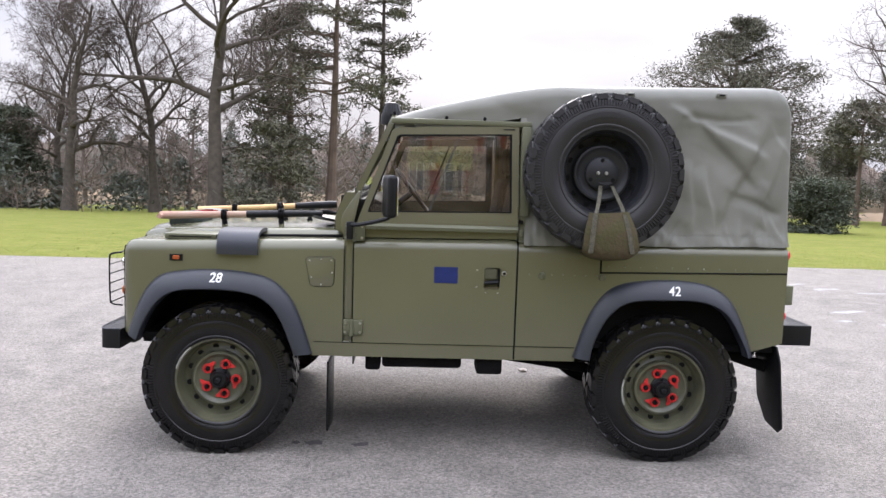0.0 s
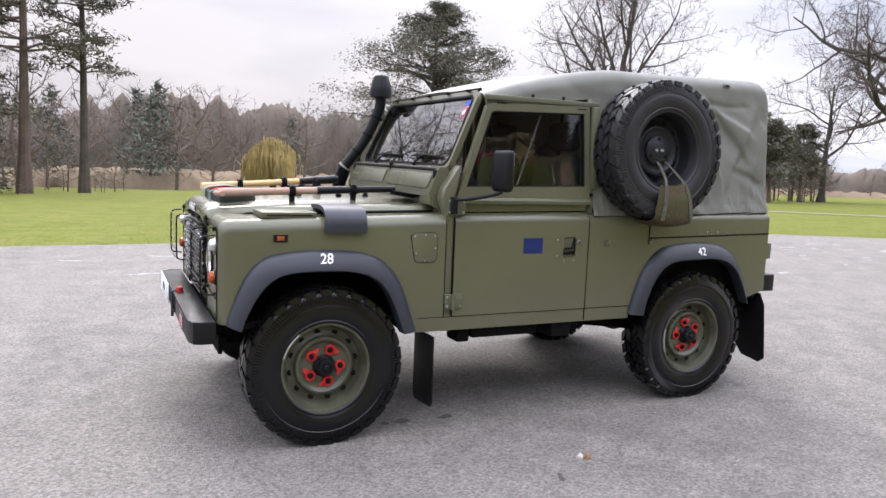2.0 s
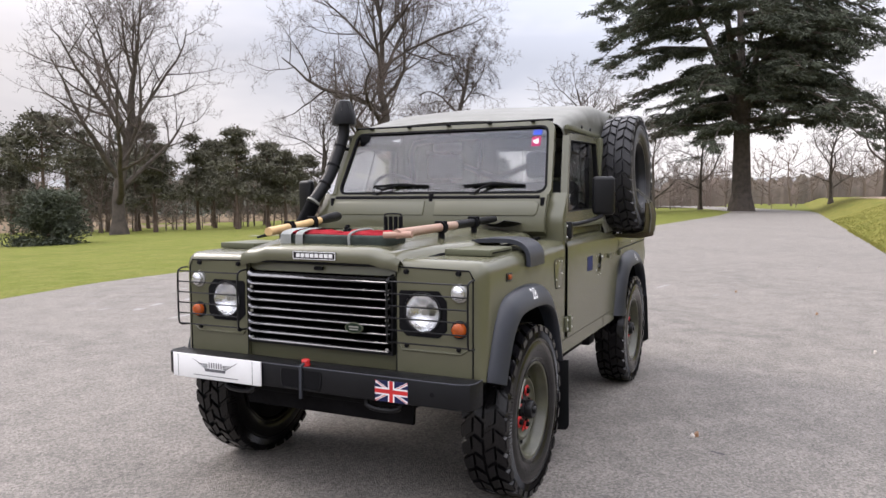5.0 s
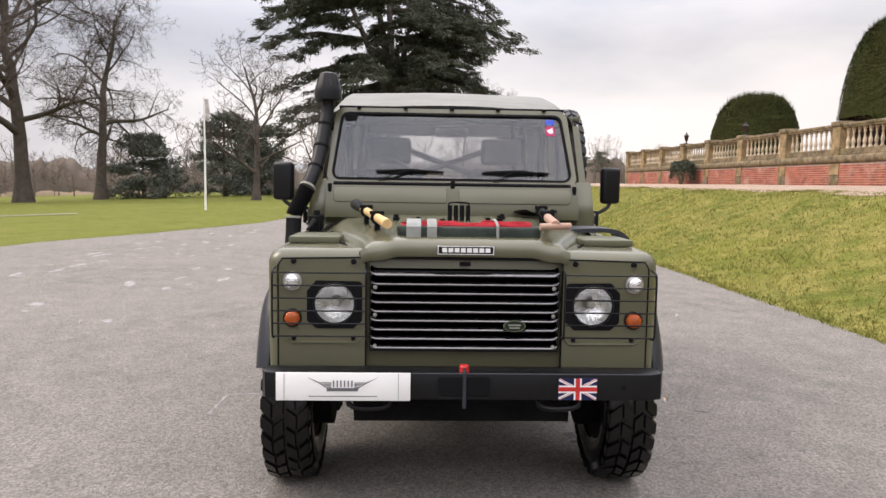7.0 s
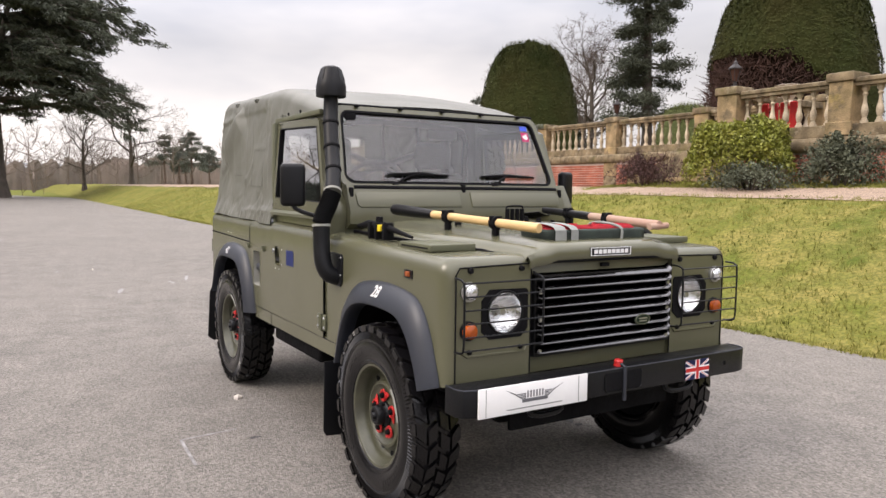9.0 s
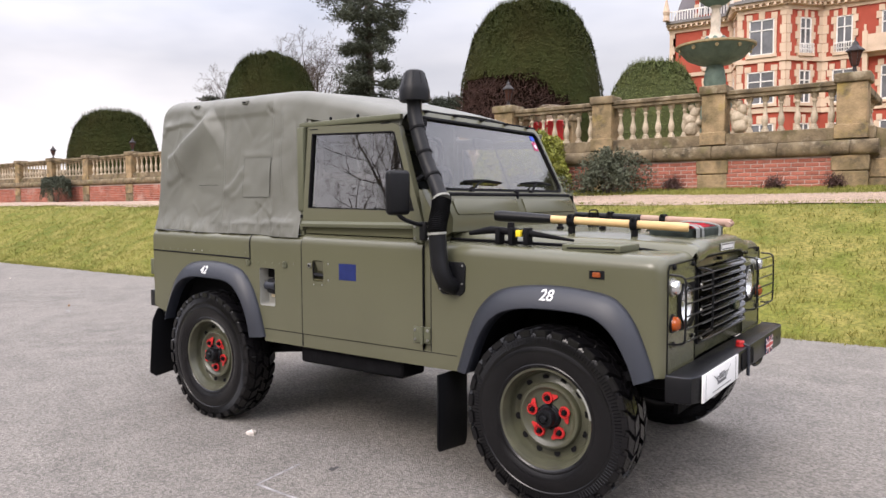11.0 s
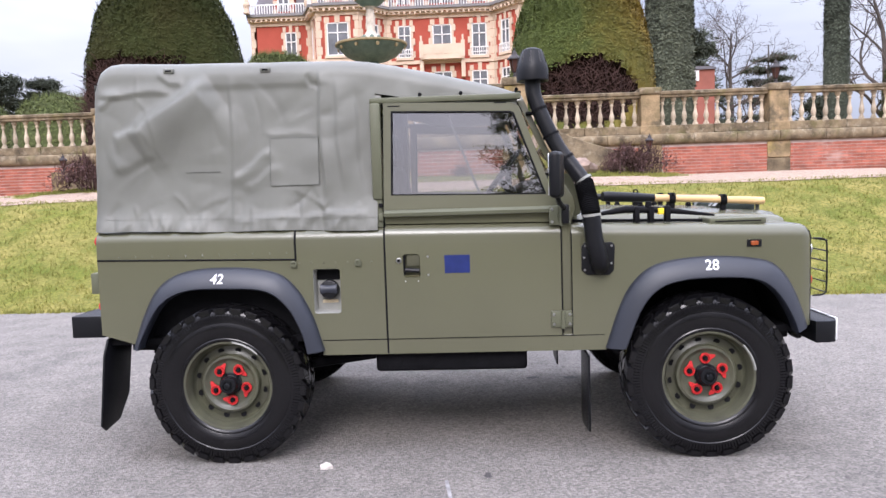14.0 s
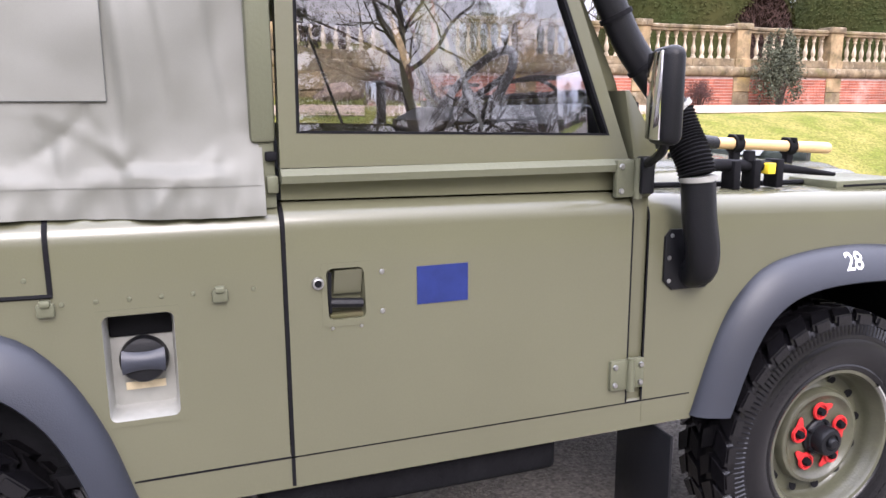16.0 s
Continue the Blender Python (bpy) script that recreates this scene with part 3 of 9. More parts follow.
def holed_plate(outline, centre, radius, x0, x1, n=40):
    """A plate across x with a round hole through it."""
    bm = bmesh.new()
    cy, cz = centre
    ring, edge = [], []
    for k in range(n):
        a = 2 * math.pi * k / n
        dy, dz = math.cos(a), math.sin(a)
        best = None
        for (ya, za), (yb, zb) in zip(outline, outline[1:] + outline[:1]):
            ey, ez = yb - ya, zb - za
            det = dy * -ez + ey * dz
            if abs(det) < 1e-12:
                continue
            t = ((ya - cy) * -ez + ey * (za - cz)) / det
            u = (dy * (za - cz) - dz * (ya - cy)) / det
            if t > 0 and -1e-6 <= u <= 1 + 1e-6 and (best is None or t < best):
                best = t
        ring.append((cy + radius * dy, cz + radius * dz))
        edge.append((cy + best * dy, cz + best * dz))
    # corners of the outline replace the nearest edge points
    for y, z in outline:
        k = min(range(n), key=lambda i: (edge[i][0] - y) ** 2 + (edge[i][1] - z) ** 2)
        edge[k] = (y, z)
    loops = [[bm.verts.new((x, y, z)) for y, z in pts] for pts, x in ((edge, x1), (edge, x0), (ring, x0), (ring, x1))]
    for a, b in zip(loops, loops[1:] + loops[:1]):
        for k in range(n):
            bm.faces.new((a[k], a[(k + 1) % n], b[(k + 1) % n], b[k]))
    bmesh.ops.recalc_face_normals(bm, faces=list(bm.faces))
    return bm


def cut_out(bm, x0, x1, z0, z1):
    """Takes a rectangle out of a flat body side."""
    for co, no in (((x0, 0, 0), (1, 0, 0)), ((x1, 0, 0), (1, 0, 0)), ((0, 0, z0), (0, 0, 1)), ((0, 0, z1), (0, 0, 1))):
        bmesh.ops.bisect_plane(bm, geom=list(bm.verts) + list(bm.edges) + list(bm.faces), plane_co=co, plane_no=no)
    gone = [f for f in bm.faces if x0 < f.calc_center_median().x < x1 and z0 < f.calc_center_median().z < z1]
    bmesh.ops.delete(bm, geom=gone, context='FACES')
    return bm


def soft_corners(x0, x1, z0, z1, r, slant=0.0):
    """A rectangle in x and z with rounded corners; slant leans its top."""
    pts = []
    for cx, cz, a0 in ((x1 - r, z0 + r, -90), (x1 - r, z1 - r, 0), (x0 + r, z1 - r, 90), (x0 + r, z0 + r, 180)):
        for k in range(6):
            a = radians(a0 + 18 * k)
            pts.append((cx + r * math.cos(a), cz + r * math.sin(a)))
    return [(x + slant * (z - z0) / (z1 - z0), z) for x, z in pts]


def pocket(pts, s, y0, depth):
    """A pressed pocket with rounded corners, and its flat back."""
    bm = bmesh.new()
    cx, cz = sum(p[0] for p in pts) / len(pts), sum(p[1] for p in pts) / len(pts)
    loops = [[bm.verts.new((cx + (x - cx) * k, s * (y0 - d), cz + (z - cz) * k)) for x, z in pts] for d, k in ((0, 1), (.004, .985), (depth - .006, .95), (depth, .90))]
    for a, b in zip(loops, loops[1:]):
        for k in range(len(pts)):
            bm.faces.new((a[k], a[(k + 1) % len(pts)], b[(k + 1) % len(pts)], b[k]))
    bm.faces.new(loops[-1])
    bmesh.ops.recalc_face_normals(bm, faces=list(bm.faces))
    return bm


def surround(inner, outer, s, y0, y1):
    """The skin round a pocket, between two outlines of as many points."""
    bm = bmesh.new()
    loops = [[bm.verts.new((x, s * y, z)) for x, z in q] for q, y in ((outer, y0), (outer, y1), (inner, y1), (inner, y0))]
    for a, b in zip(loops, loops[1:] + loops[:1]):
        for k in range(len(inner)):
            bm.faces.new((a[k], a[(k + 1) % len(inner)], b[(k + 1) % len(inner)], b[k]))
    bmesh.ops.recalc_face_normals(bm, faces=list(bm.faces))
    return bm


# front wings
for s in (-1, 1):
    rows = []
    for k in range(54):
        x = -.538 - (1.625 - .538) * k / 53
        zt = 1.155 + (1.125 - 1.155) * (-x - .538) / 1.05
        zb = max(.53, arch_height(x, ARCH_F_IN, .53) + .02) if x > -1.59 else .632
        rows.append(shoulder(x, s, zb, zt, inner=.40))
    for k in range(1, 7):
        a = radians(15 * k)
        rows.append(shoulder(-1.625 - .065 * math.sin(a), s, .632, 1.124 - .045 * (1 - math.cos(a)), y=.80 - .055 * (1 - math.cos(a)), inner=.40))
    bm = thick(loft(rows, flip=s > 0), .004)
    wing = part("front_wing", bm, PAINT, car, smooth=30)
    # lamp panel closing the wing's front
    outline = [(s * .40, .642), (s * .752, .642), (s * .752, 1.058), (s * .735, 1.085), (s * .40, 1.092)]
    panel = part("lamp_panel", holed_plate(outline, (s * .526, .905), .087, -1.69, -1.665), PAINT, car, smooth=0)
    recess = [(s * .425, .995), (s * .415, .985), (s * .415, .835), (s * .45, .803), (s * .60, .803), (s * .637, .835), (s * .637, .955), (s * .60, .998)]
    part("headlamp_recess", holed_plate(recess, (s * .526, .905), .086, -1.6935, -1.688), SEAL, panel, smooth=0)
    q = Matrix.Translation((-1.69, s * .526, .905)) @ Matrix.Rotation(radians(-90), 4, 'Y')
    lamp = part("headlamp", lathe([(.081, .004), (.072, -.016), (.052, -.036), (.026, -.048), (0, -.052)], 40, m=q), REFLECTOR, panel, "round headlamp with a bright reflector")
    lens = part("headlamp_glass", lathe([(0, .020), (.030, .0185), (.055, .014), (.072, .008), (.081, .001)], 40, m=q), LAMP_COVER, lamp, "fluted clear lamp glass")
    lens.visible_shadow = False
    part("headlamp_rim", lathe([(.079, -.002), (.080, .008), (.086, .009), (.092, -.004)], 40, m=q), BLACK, lamp)
    part("bulb_shield", lathe([(.0, -.010), (.014, -.012), (.016, -.034)], 16, m=q), SILVER, lamp)
    for z, mt, nm, lb in ((.995, LENS, "side_lamp", "small round clear side lamp"), (.845, AMBER, "indicator_lamp", "round amber indicator lamp")):
        q = Matrix.Translation((-1.69, s * .695, z)) @ Matrix.Rotation(radians(-90), 4, 'Y')
        b = part(nm, lathe([(0, .034), (.018, .032), (.028, .024), (.032, .006), (.032, -.003)], 28, m=q), mt, panel, lb)
        part("lamp_base", lathe([(.031, .008), (.038, .007), (.039, -.003)], 28, m=q), BLACK if mt is not LENS else SILVER, b)
    part("panel_seam", tube([(-1.691, s * .753, .644), (-1.691, s * .753, 1.057), (-1.691, s * .737, 1.086), (-1.691, s * .41, 1.093)], .0032, 6), SEAL, panel)
    part("panel_seam", tube([(-1.691, s * .400, .644), (-1.691, s * .400, 1.090)], .0028, 6), SEAL, panel)
    # pressed ledge low on the panel
    part("pressing", tube([(-1.690, s * .415, .765 - .0), (-1.692, s * .43, .745), (-1.692, s * .70, .745), (-1.690, s * .73, .765)], .006, 6), PAINT, panel)
    # wire lamp guard
    gx = -1.765
    y0, y1, z0, z1 = .395, .762, .772, 1.052
    guard = part("lamp_guard", tube(curve_points([(-1.70, s * y1, z1), (gx + .01, s * y1, z1 - .008), (gx, s * y1, z1 - .05), (gx, s * y1, z0 + .05), (gx + .01, s * y1, z0 + .008), (-1.70, s * y1, z0)], 26), .0045, 6), BLACK, car, "black wire lamp guard")
    part("guard_wire", tube(curve_points([(-1.70, s * y0, z1), (gx + .01, s * y0, z1 - .008), (gx, s * y0, z1 - .05), (gx, s * y0, z0 + .05), (gx + .01, s * y0, z0 + .008), (-1.70, s * y0, z0)], 26), .0045, 6), BLACK, guard)
    for k in range(6):
        z = z0 + .014 + (z1 - z0 - .028) * k / 5
        part("guard_wire", tube([(gx, s * y0, z), (gx - .002, s * (y0 + y1) / 2, z), (gx, s * y1, z)], .0035, 5), BLACK, guard)
    for yy in (.45, .69):
        part("guard_bolt", lathe([(0, .014), (.010, .012), (.012, 0)], 10, m=Matrix.Translation((-1.69, s * yy, 1.075)) @ Matrix.Rotation(radians(-90), 4, 'Y')), SEAL, guard)
        part("guard_bolt", lathe([(0, .012), (.008, .010), (.010, 0)], 10, m=Matrix.Translation((-1.69, s * yy, .762)) @ Matrix.Rotation(radians(-90), 4, 'Y')), SEAL, guard)
    # amber side repeater
    rep = part("side_repeater", box(-1.424, -1.388, s * .80, s * .812, 1.028, 1.050, .005), ORANGE_DARK, wing, "small amber side repeater")
    part("repeater_base", box(-1.440, -1.372, s * .798, s * .804, 1.022, 1.056), BLACK, rep)
    # raised box on the wing's top
    zt = 1.137
    t = part("wing_top_plate", box(-1.485, -1.215, min(s * .53, s * .745), max(s * .53, s * .745), zt - .006, zt + .022, .004), PAINT_TOP, car)
    part("plate_slot", box(-1.46, -1.24, min(s * .735, s * .747), max(s * .735, s * .747), zt + .004, zt + .010), SEAL, t)

# wheel-arch spats
for s in (-1, 1):
    for o, i in ((ARCH_F_OUT, ARCH_F_IN), (ARCH_R_OUT, ARCH_R_IN)):
        a, b = curve_points([(p[0], p[1], 0) for p in o], 44), curve_points([(p[0], p[1], 0) for p in i], 44)
        rows = []
        for p, q in zip(a, b):
            row = []
            for f, y in ((0, .799), (.0, .806), (.10, .822), (.28, .838), (.55, .851), (.82, .862), (.95, .864), (1.0, .858), (1.02, .83), (1.02, .79)):
                c = p.lerp(q, f)
                row.append((c.x, s * y, c.y))
            rows.append(row)
        bm = loft(rows, flip=s < 0)
        for e in (rows[0], rows[-1]):
            bm.faces.new([bm.verts.new(v) for v in e])
        part("wheel_arch_spat", bm, PLASTIC, car, "dark blue-grey plastic wheel-arch spat", smooth=50)
    for words, x, z in (("28", -1.192, .941), ("42", 1.203, .934)):
        m = Matrix.Translation((x, 0, z)) @ Matrix.Rotation(0 if s < 0 else math.pi, 4, 'Z') @ Matrix.Rotation(radians(90), 4, 'X')
        bm = text_mesh(words, .066, m, shear=.12, depth=0)
        crest, brim = ((.982, .881) if x < 0 else (.988, .885))
        for v in bm.verts:
            v.co.y = s * (lerp_at([(0, .806), (.10, .822), (.28, .838), (.55, .851), (.82, .862), (.95, .864)], (crest - v.co.z) / (crest - brim)) + .0012)
        part("pressure_marking", bm, WHITE, car, "white painted tyre-pressure number", smooth=0)
    # inner arch liners
    for c, x0, x1 in ((ARCH_F_IN, -1.60, -.77), (ARCH_R_IN, .76, 1.62)):
        pts = curve_points([(p[0], p[1], 0) for p in sorted(c)], 26)
        rows = [[(p.x, s * .795, p.y + .01), (p.x, s * .55, p.y + .02), (p.x, s * .42, p.y + .02)] for p in pts]
        bm = loft(rows)
        low = [bm.verts.new((p.x, s * .42, p.y + .02)) for p in pts]
        low += [bm.verts.new((pts[-1].x, s * .42, .45)), bm.verts.new((pts[0].x, s * .42, .45))]
        bm.faces.new(low)
        part("arch_liner", bm, DARK, car)

# radiator panel, grille and bonnet
part("radiator_panel", box(-1.672, -1.64, -.40, .40, .642, 1.10, .004), PAINT, car)
part("grille_backing", box(-1.680, -1.668, -.375, .375, .722, 1.035), SEAL, car)
grille = part("radiator_grille", prism([(-.386, .712), (.386, .712), (.386, 1.042), (-.386, 1.042), (-.386, 1.040), (-.378, 1.034), (.378, 1.034), (.378, .720), (-.378, .720), (-.378, 1.034), (-.386, 1.038)], 'x', -1.70, -1.672), BLACK, car, "black radiator grille with polished dark slats")
for k in range(9):
    z = .731 + k * .0372
    rows = []
    for y in (-.381, -.372, -.36, .36, .372, .381):
        rise = .012 if abs(y) > .375 else (.006 if abs(y) > .365 else 0)
        rows.append([(-1.682, y, z + rise + .0215), (-1.709, y, z + rise + .0015), (-1.713, y, z + rise - .003), (-1.711, y, z + rise - .007), (-1.702, y, z + rise - .006), (-1.676, y, z + rise + .010)])
    part("slat", loft(rows, closed=True), SLAT, grille)
for k in range(9):
    z = .731 + k * .0372
    part("slat_edge", tube([(-1.713, -.378, z + .001), (-1.7140, -.36, z - .004), (-1.7140, .36, z - .004), (-1.713, .378, z + .001)], .0015, 6), SLAT_EDGE, grille)
for s in (-1, 1):
    for z in (.735, .862, .975):
        part("grille_screw", lathe([(0, .008), (.008, .006), (.009, 0)], 12, m=Matrix.Translation((-1.704, s * .362, z)) @ Matrix.Rotation(radians(-90), 4, 'Y')), SILVER, grille)
badge_at = Matrix.Translation((-1.712, -.203, .822)) @ Matrix.Rotation(radians(-90), 4, 'Y') @ Matrix.Diagonal((.5, 1, 1, 1))
b = part("oval_badge", lathe([(0, .006), (.040, .006), (.046, .002), (.046, -.004)], 32, m=badge_at), BADGE, grille, "small green oval badge")
part("badge_rim", lathe([(.040, .005), (.043, .0075), (.046, .005)], 32, m=badge_at), PAINT_TOP, b)
part("badge_mark", box(-1.7195, -1.7175, -.228, -.178, .8235, .8295), SILVER, b)
part("badge_mark", box(-1.7195, -1.7175, -.225, -.181, .8125, .8180), SILVER, b)

rows = []
for x, zc, w in ((-.545, 1.205, .635), (-.60, 1.206, .635), (-.80, 1.203, .63), (-1.00, 1.197, .62), (-1.15, 1.192, .60), (-1.28, 1.187, .565), (-1.40, 1.181, .52), (-1.50, 1.175, .475), (-1.58, 1.170, .445), (-1.64, 1.165, .428), (-1.68, 1.158, .424), (-1.698, 1.146, .422), (-1.705, 1.130, .420), (-1.704, 1.110, .418), (-1.698, 1.100, .416)):
    row = []
    for f in [-1.0, -.985, -.95, -.90, -.83, -.77, -.72, -.66, -.4, 0, .4, .66, .72, .77, .83, .90, .95, .985, 1.0]:
        a = abs(f)
        drop = .0 if a < .66 else .016 * min(1, (a - .66) / .14) ** 1.3
        if a > .9:
            drop += .05 * ((a - .9) / .1) ** 2.2 * (1 if zc > 1.15 else .25)
        rib = .006 if (a < .4 and -1.55 < x < -.6) else 0
        row.append((x - .004 * (1 - a), f * w, zc - drop + rib + .004 * (1 - a * a)))
    rows.append(row)
bonnet = part("bonnet", thick(loft(rows, flip=True), .006), PAINT, car, "olive bonnet with satin sheen", smooth=35)
part("bonnet_seal", tube([(-1.695, -.40, 1.094), (-1.70, 0, 1.094), (-1.695, .40, 1.094)], .006, 6), SEAL, car)
nb = part("name_plate", box(-1.7185, -1.706, -.113, .113, 1.112, 1.146, .003), BLACK, bonnet, "small black and white name badge")
part("name_plate_border", prism([(-.113, 1.112), (.113, 1.112), (.113, 1.146), (-.113, 1.146), (-.113, 1.144), (-.110, 1.1435), (.110, 1.1435), (.110, 1.1145), (-.110, 1.1145), (-.110, 1.1435), (-.113, 1.1437)], 'x', -1.7200, -1.7182), WHITE, nb)
for k in range(8):
    y0 = -.098 + k * .0248
    part("name_bar", box(-1.7200, -1.7182, y0, y0 + .019, 1.1205, 1.1375), WHITE, nb)
part("bonnet_latch", box(-1.69, -1.675, -.022, .022, 1.062, 1.078, .003), SEAL, car)

# bulkhead and scuttle
part("bulkhead_panel", prism([(-.538, .53), (-.538, 1.17), (-.595, 1.20), (-.60, 1.262), (-.545, 1.40), (-.49, 1.40), (-.49, .53)], 'y', -.70, .70), PAINT, car)
for s in (-1, 1):
    part("bulkhead_post", prism([(-.538, .53), (-.538, 1.165), (-.56, 1.24), (-.548, 1.29), (-.47, 1.41), (-.455, 1.41), (-.49, 1.24), (-.49, .53)], 'y', s * .70, s * .792, .004), PAINT, car)
    y0, y1 = .035, .655
    pts = [(s * y0, 1.280), (s * (y1 - .015), 1.280), (s * y1, 1.295), (s * (y1 + .005), 1.352), (s * (y1 - .012), 1.366), (s * y0, 1.366)]
    tilt = Matrix.Translation((-.585, 0, 1.28)) @ Matrix.Rotation(radians(21), 4, 'Y') @ Matrix.Translation((.585, 0, -1.28))
    bm = prism(pts, 'x', -.600, -.588, .005)
    bm.transform(tilt)
    flap = part("vent_flap", bm, PAINT, car)
    ctr = (s * (y0 + y1) / 2, 1.323)
    big = [(ctr[0] + (p[0] - ctr[0]) * 1.035, ctr[1] + (p[1] - ctr[1]) * 1.20) for p in pts]
    bm = prism(big, 'x', -.591, -.583)
    bm.transform(tilt)
    part("vent_seal", bm, SEAL, flap)
    part("wing_gap_seal", tube([(-.56, s * .66, 1.163), (-1.05, s * .655, 1.152), (-1.30, s * .60, 1.143), (-1.50, s * .51, 1.132), (-1.66, s * .445, 1.105)], .008, 6), SEAL, car)

# windscreen
SX, SZ, SLOPE = -.300, 1.790, .46


def on_screen(y, z, out=0.0):
    d = math.hypot(1, SLOPE)
    return (SX - SLOPE * (SZ - z) - out / d, y, z + out * SLOPE / d)


def screen_ring(outer, inner, o0, o1):
    bm = bmesh.new()
    loops = [[bm.verts.new(on_screen(y, z, o)) for y, z in pts] for pts, o in ((outer, o0), (outer, o1), (inner, o1), (inner, o0))]
    n = len(outer)
    for a, b in zip(loops, loops[1:] + loops[:1]):
        for k in range(n):
            bm.faces.new((a[k], a[(k + 1) % n], b[(k + 1) % n], b[k]))
    bmesh.ops.recalc_face_normals(bm, faces=list(bm.faces))
    return bm


def round_rect(hb, ht, z0, z1, r):
    pts = []
    for sy, z, h, angles in ((1, z0, hb, (-90, 0)), (1, z1, ht, (0, 90)), (-1, z1, ht, (90, 180)), (-1, z0, hb, (180, 270))):
        cz = z0 + r if z == z0 else z1 - r
        for k in range(5):
            a = radians(angles[0] + (angles[1] - angles[0]) * k / 4)
            pts.append((sy * (h - r) + r * math.cos(a), cz + r * math.sin(a)))
    return pts


frame_ob = part("windscreen_frame", screen_ring(round_rect(.705, .675, 1.372, 1.818, .055), round_rect(.672, .638, 1.405, 1.784, .045), -.012, .018), PAINT, car)
part("windscreen_seal", screen_ring(round_rect(.678, .644, 1.399, 1.790, .048), round_rect(.666, .632, 1.411, 1.778, .044), .0, .021), SEAL, frame_ob)
bm = bmesh.new()
bm.faces.new([bm.verts.new(on_screen(y, z, .008)) for y, z in round_rect(.670, .636, 1.407, 1.782, .045)])
screen_glass = part("windscreen_glass", bm, SCREEN, frame_ob, "clear windscreen glass reflecting the sky", smooth=0)
screen_glass.visible_shadow = False
part("screen_hinge_rail", tube([(-.545, -.66, 1.385), (-.545, .66, 1.385)], .012, 8), SEAL, frame_ob)
part("screen_top_rail", tube([on_screen(-.655, 1.822, .012), on_screen(.655, 1.822, .012)], .009, 8), SEAL, frame_ob)
for k in range(5):
    y = -.54 + .27 * k
    part("rail_clip", box(-.325, -.300, y - .012, y + .012, 1.818, 1.832, .003), SEAL, frame_ob)
part("blue_sticker", loft([[on_screen(-.600, 1.738, .010), on_screen(-.548, 1.738, .010)], [on_screen(-.600, 1.768, .010), on_screen(-.548, 1.768, .010)]]), material("blue_sticker_ink", (.05, .10, .62), .4, bump=0), frame_ob, smooth=0)
st = part("red_sticker", loft([[on_screen(-.600, 1.672, .010), on_screen(-.546, 1.672, .010)], [on_screen(-.600, 1.728, .010), on_screen(-.546, 1.728, .010)]]), material("maroon_sticker_ink", (.42, .03, .12), .4, bump=0), frame_ob, smooth=0)
bm = bmesh.new()
bm.faces.new([bm.verts.new(on_screen(y, z, .012)) for y, z in ((-.59, 1.69), (-.575, 1.683), (-.56, 1.692), (-.552, 1.705), (-.57, 1.71), (-.585, 1.72))])
part("sticker_mark", bm, WHITE, st, smooth=0)
for yb, yt, ye in ((-.245, -.36, -.52), (.40, .24, .02)):
    # wiper arm and blade
    arm = part("wiper_arm", tube([on_screen(yb, 1.392, .03), on_screen((yb + yt) / 2, 1.43, .035), on_screen(yt, 1.452, .03)], .006, 6), SEAL, frame_ob)
    d = .19
    part("wiper_blade", tube([on_screen(yt + d, 1.447, .020), on_screen(yt, 1.452, .026), on_screen(yt - d, 1.446, .020)], [.006, .011, .006], 6), SEAL, arm)
    part("wiper_spindle", lathe([(0, .03), (.014, .028), (.016, 0)], 12, m=Matrix.Translation(on_screen(yb, 1.392, .01)) @ Matrix.Rotation(radians(-65), 4, 'Y')), SEAL, arm)
part("screen_bracket", box(-.560, -.535, -.012, .012, 1.36, 1.41, .004), SEAL, frame_ob)
for s in (-1, 1):
    part("screen_clamp", box(-.57, -.535, s * .668, s * .690, 1.33, 1.385, .006), SEAL, frame_ob)


# doors
def lean(z):
    return .782 - max(0, z - 1.22) * .075


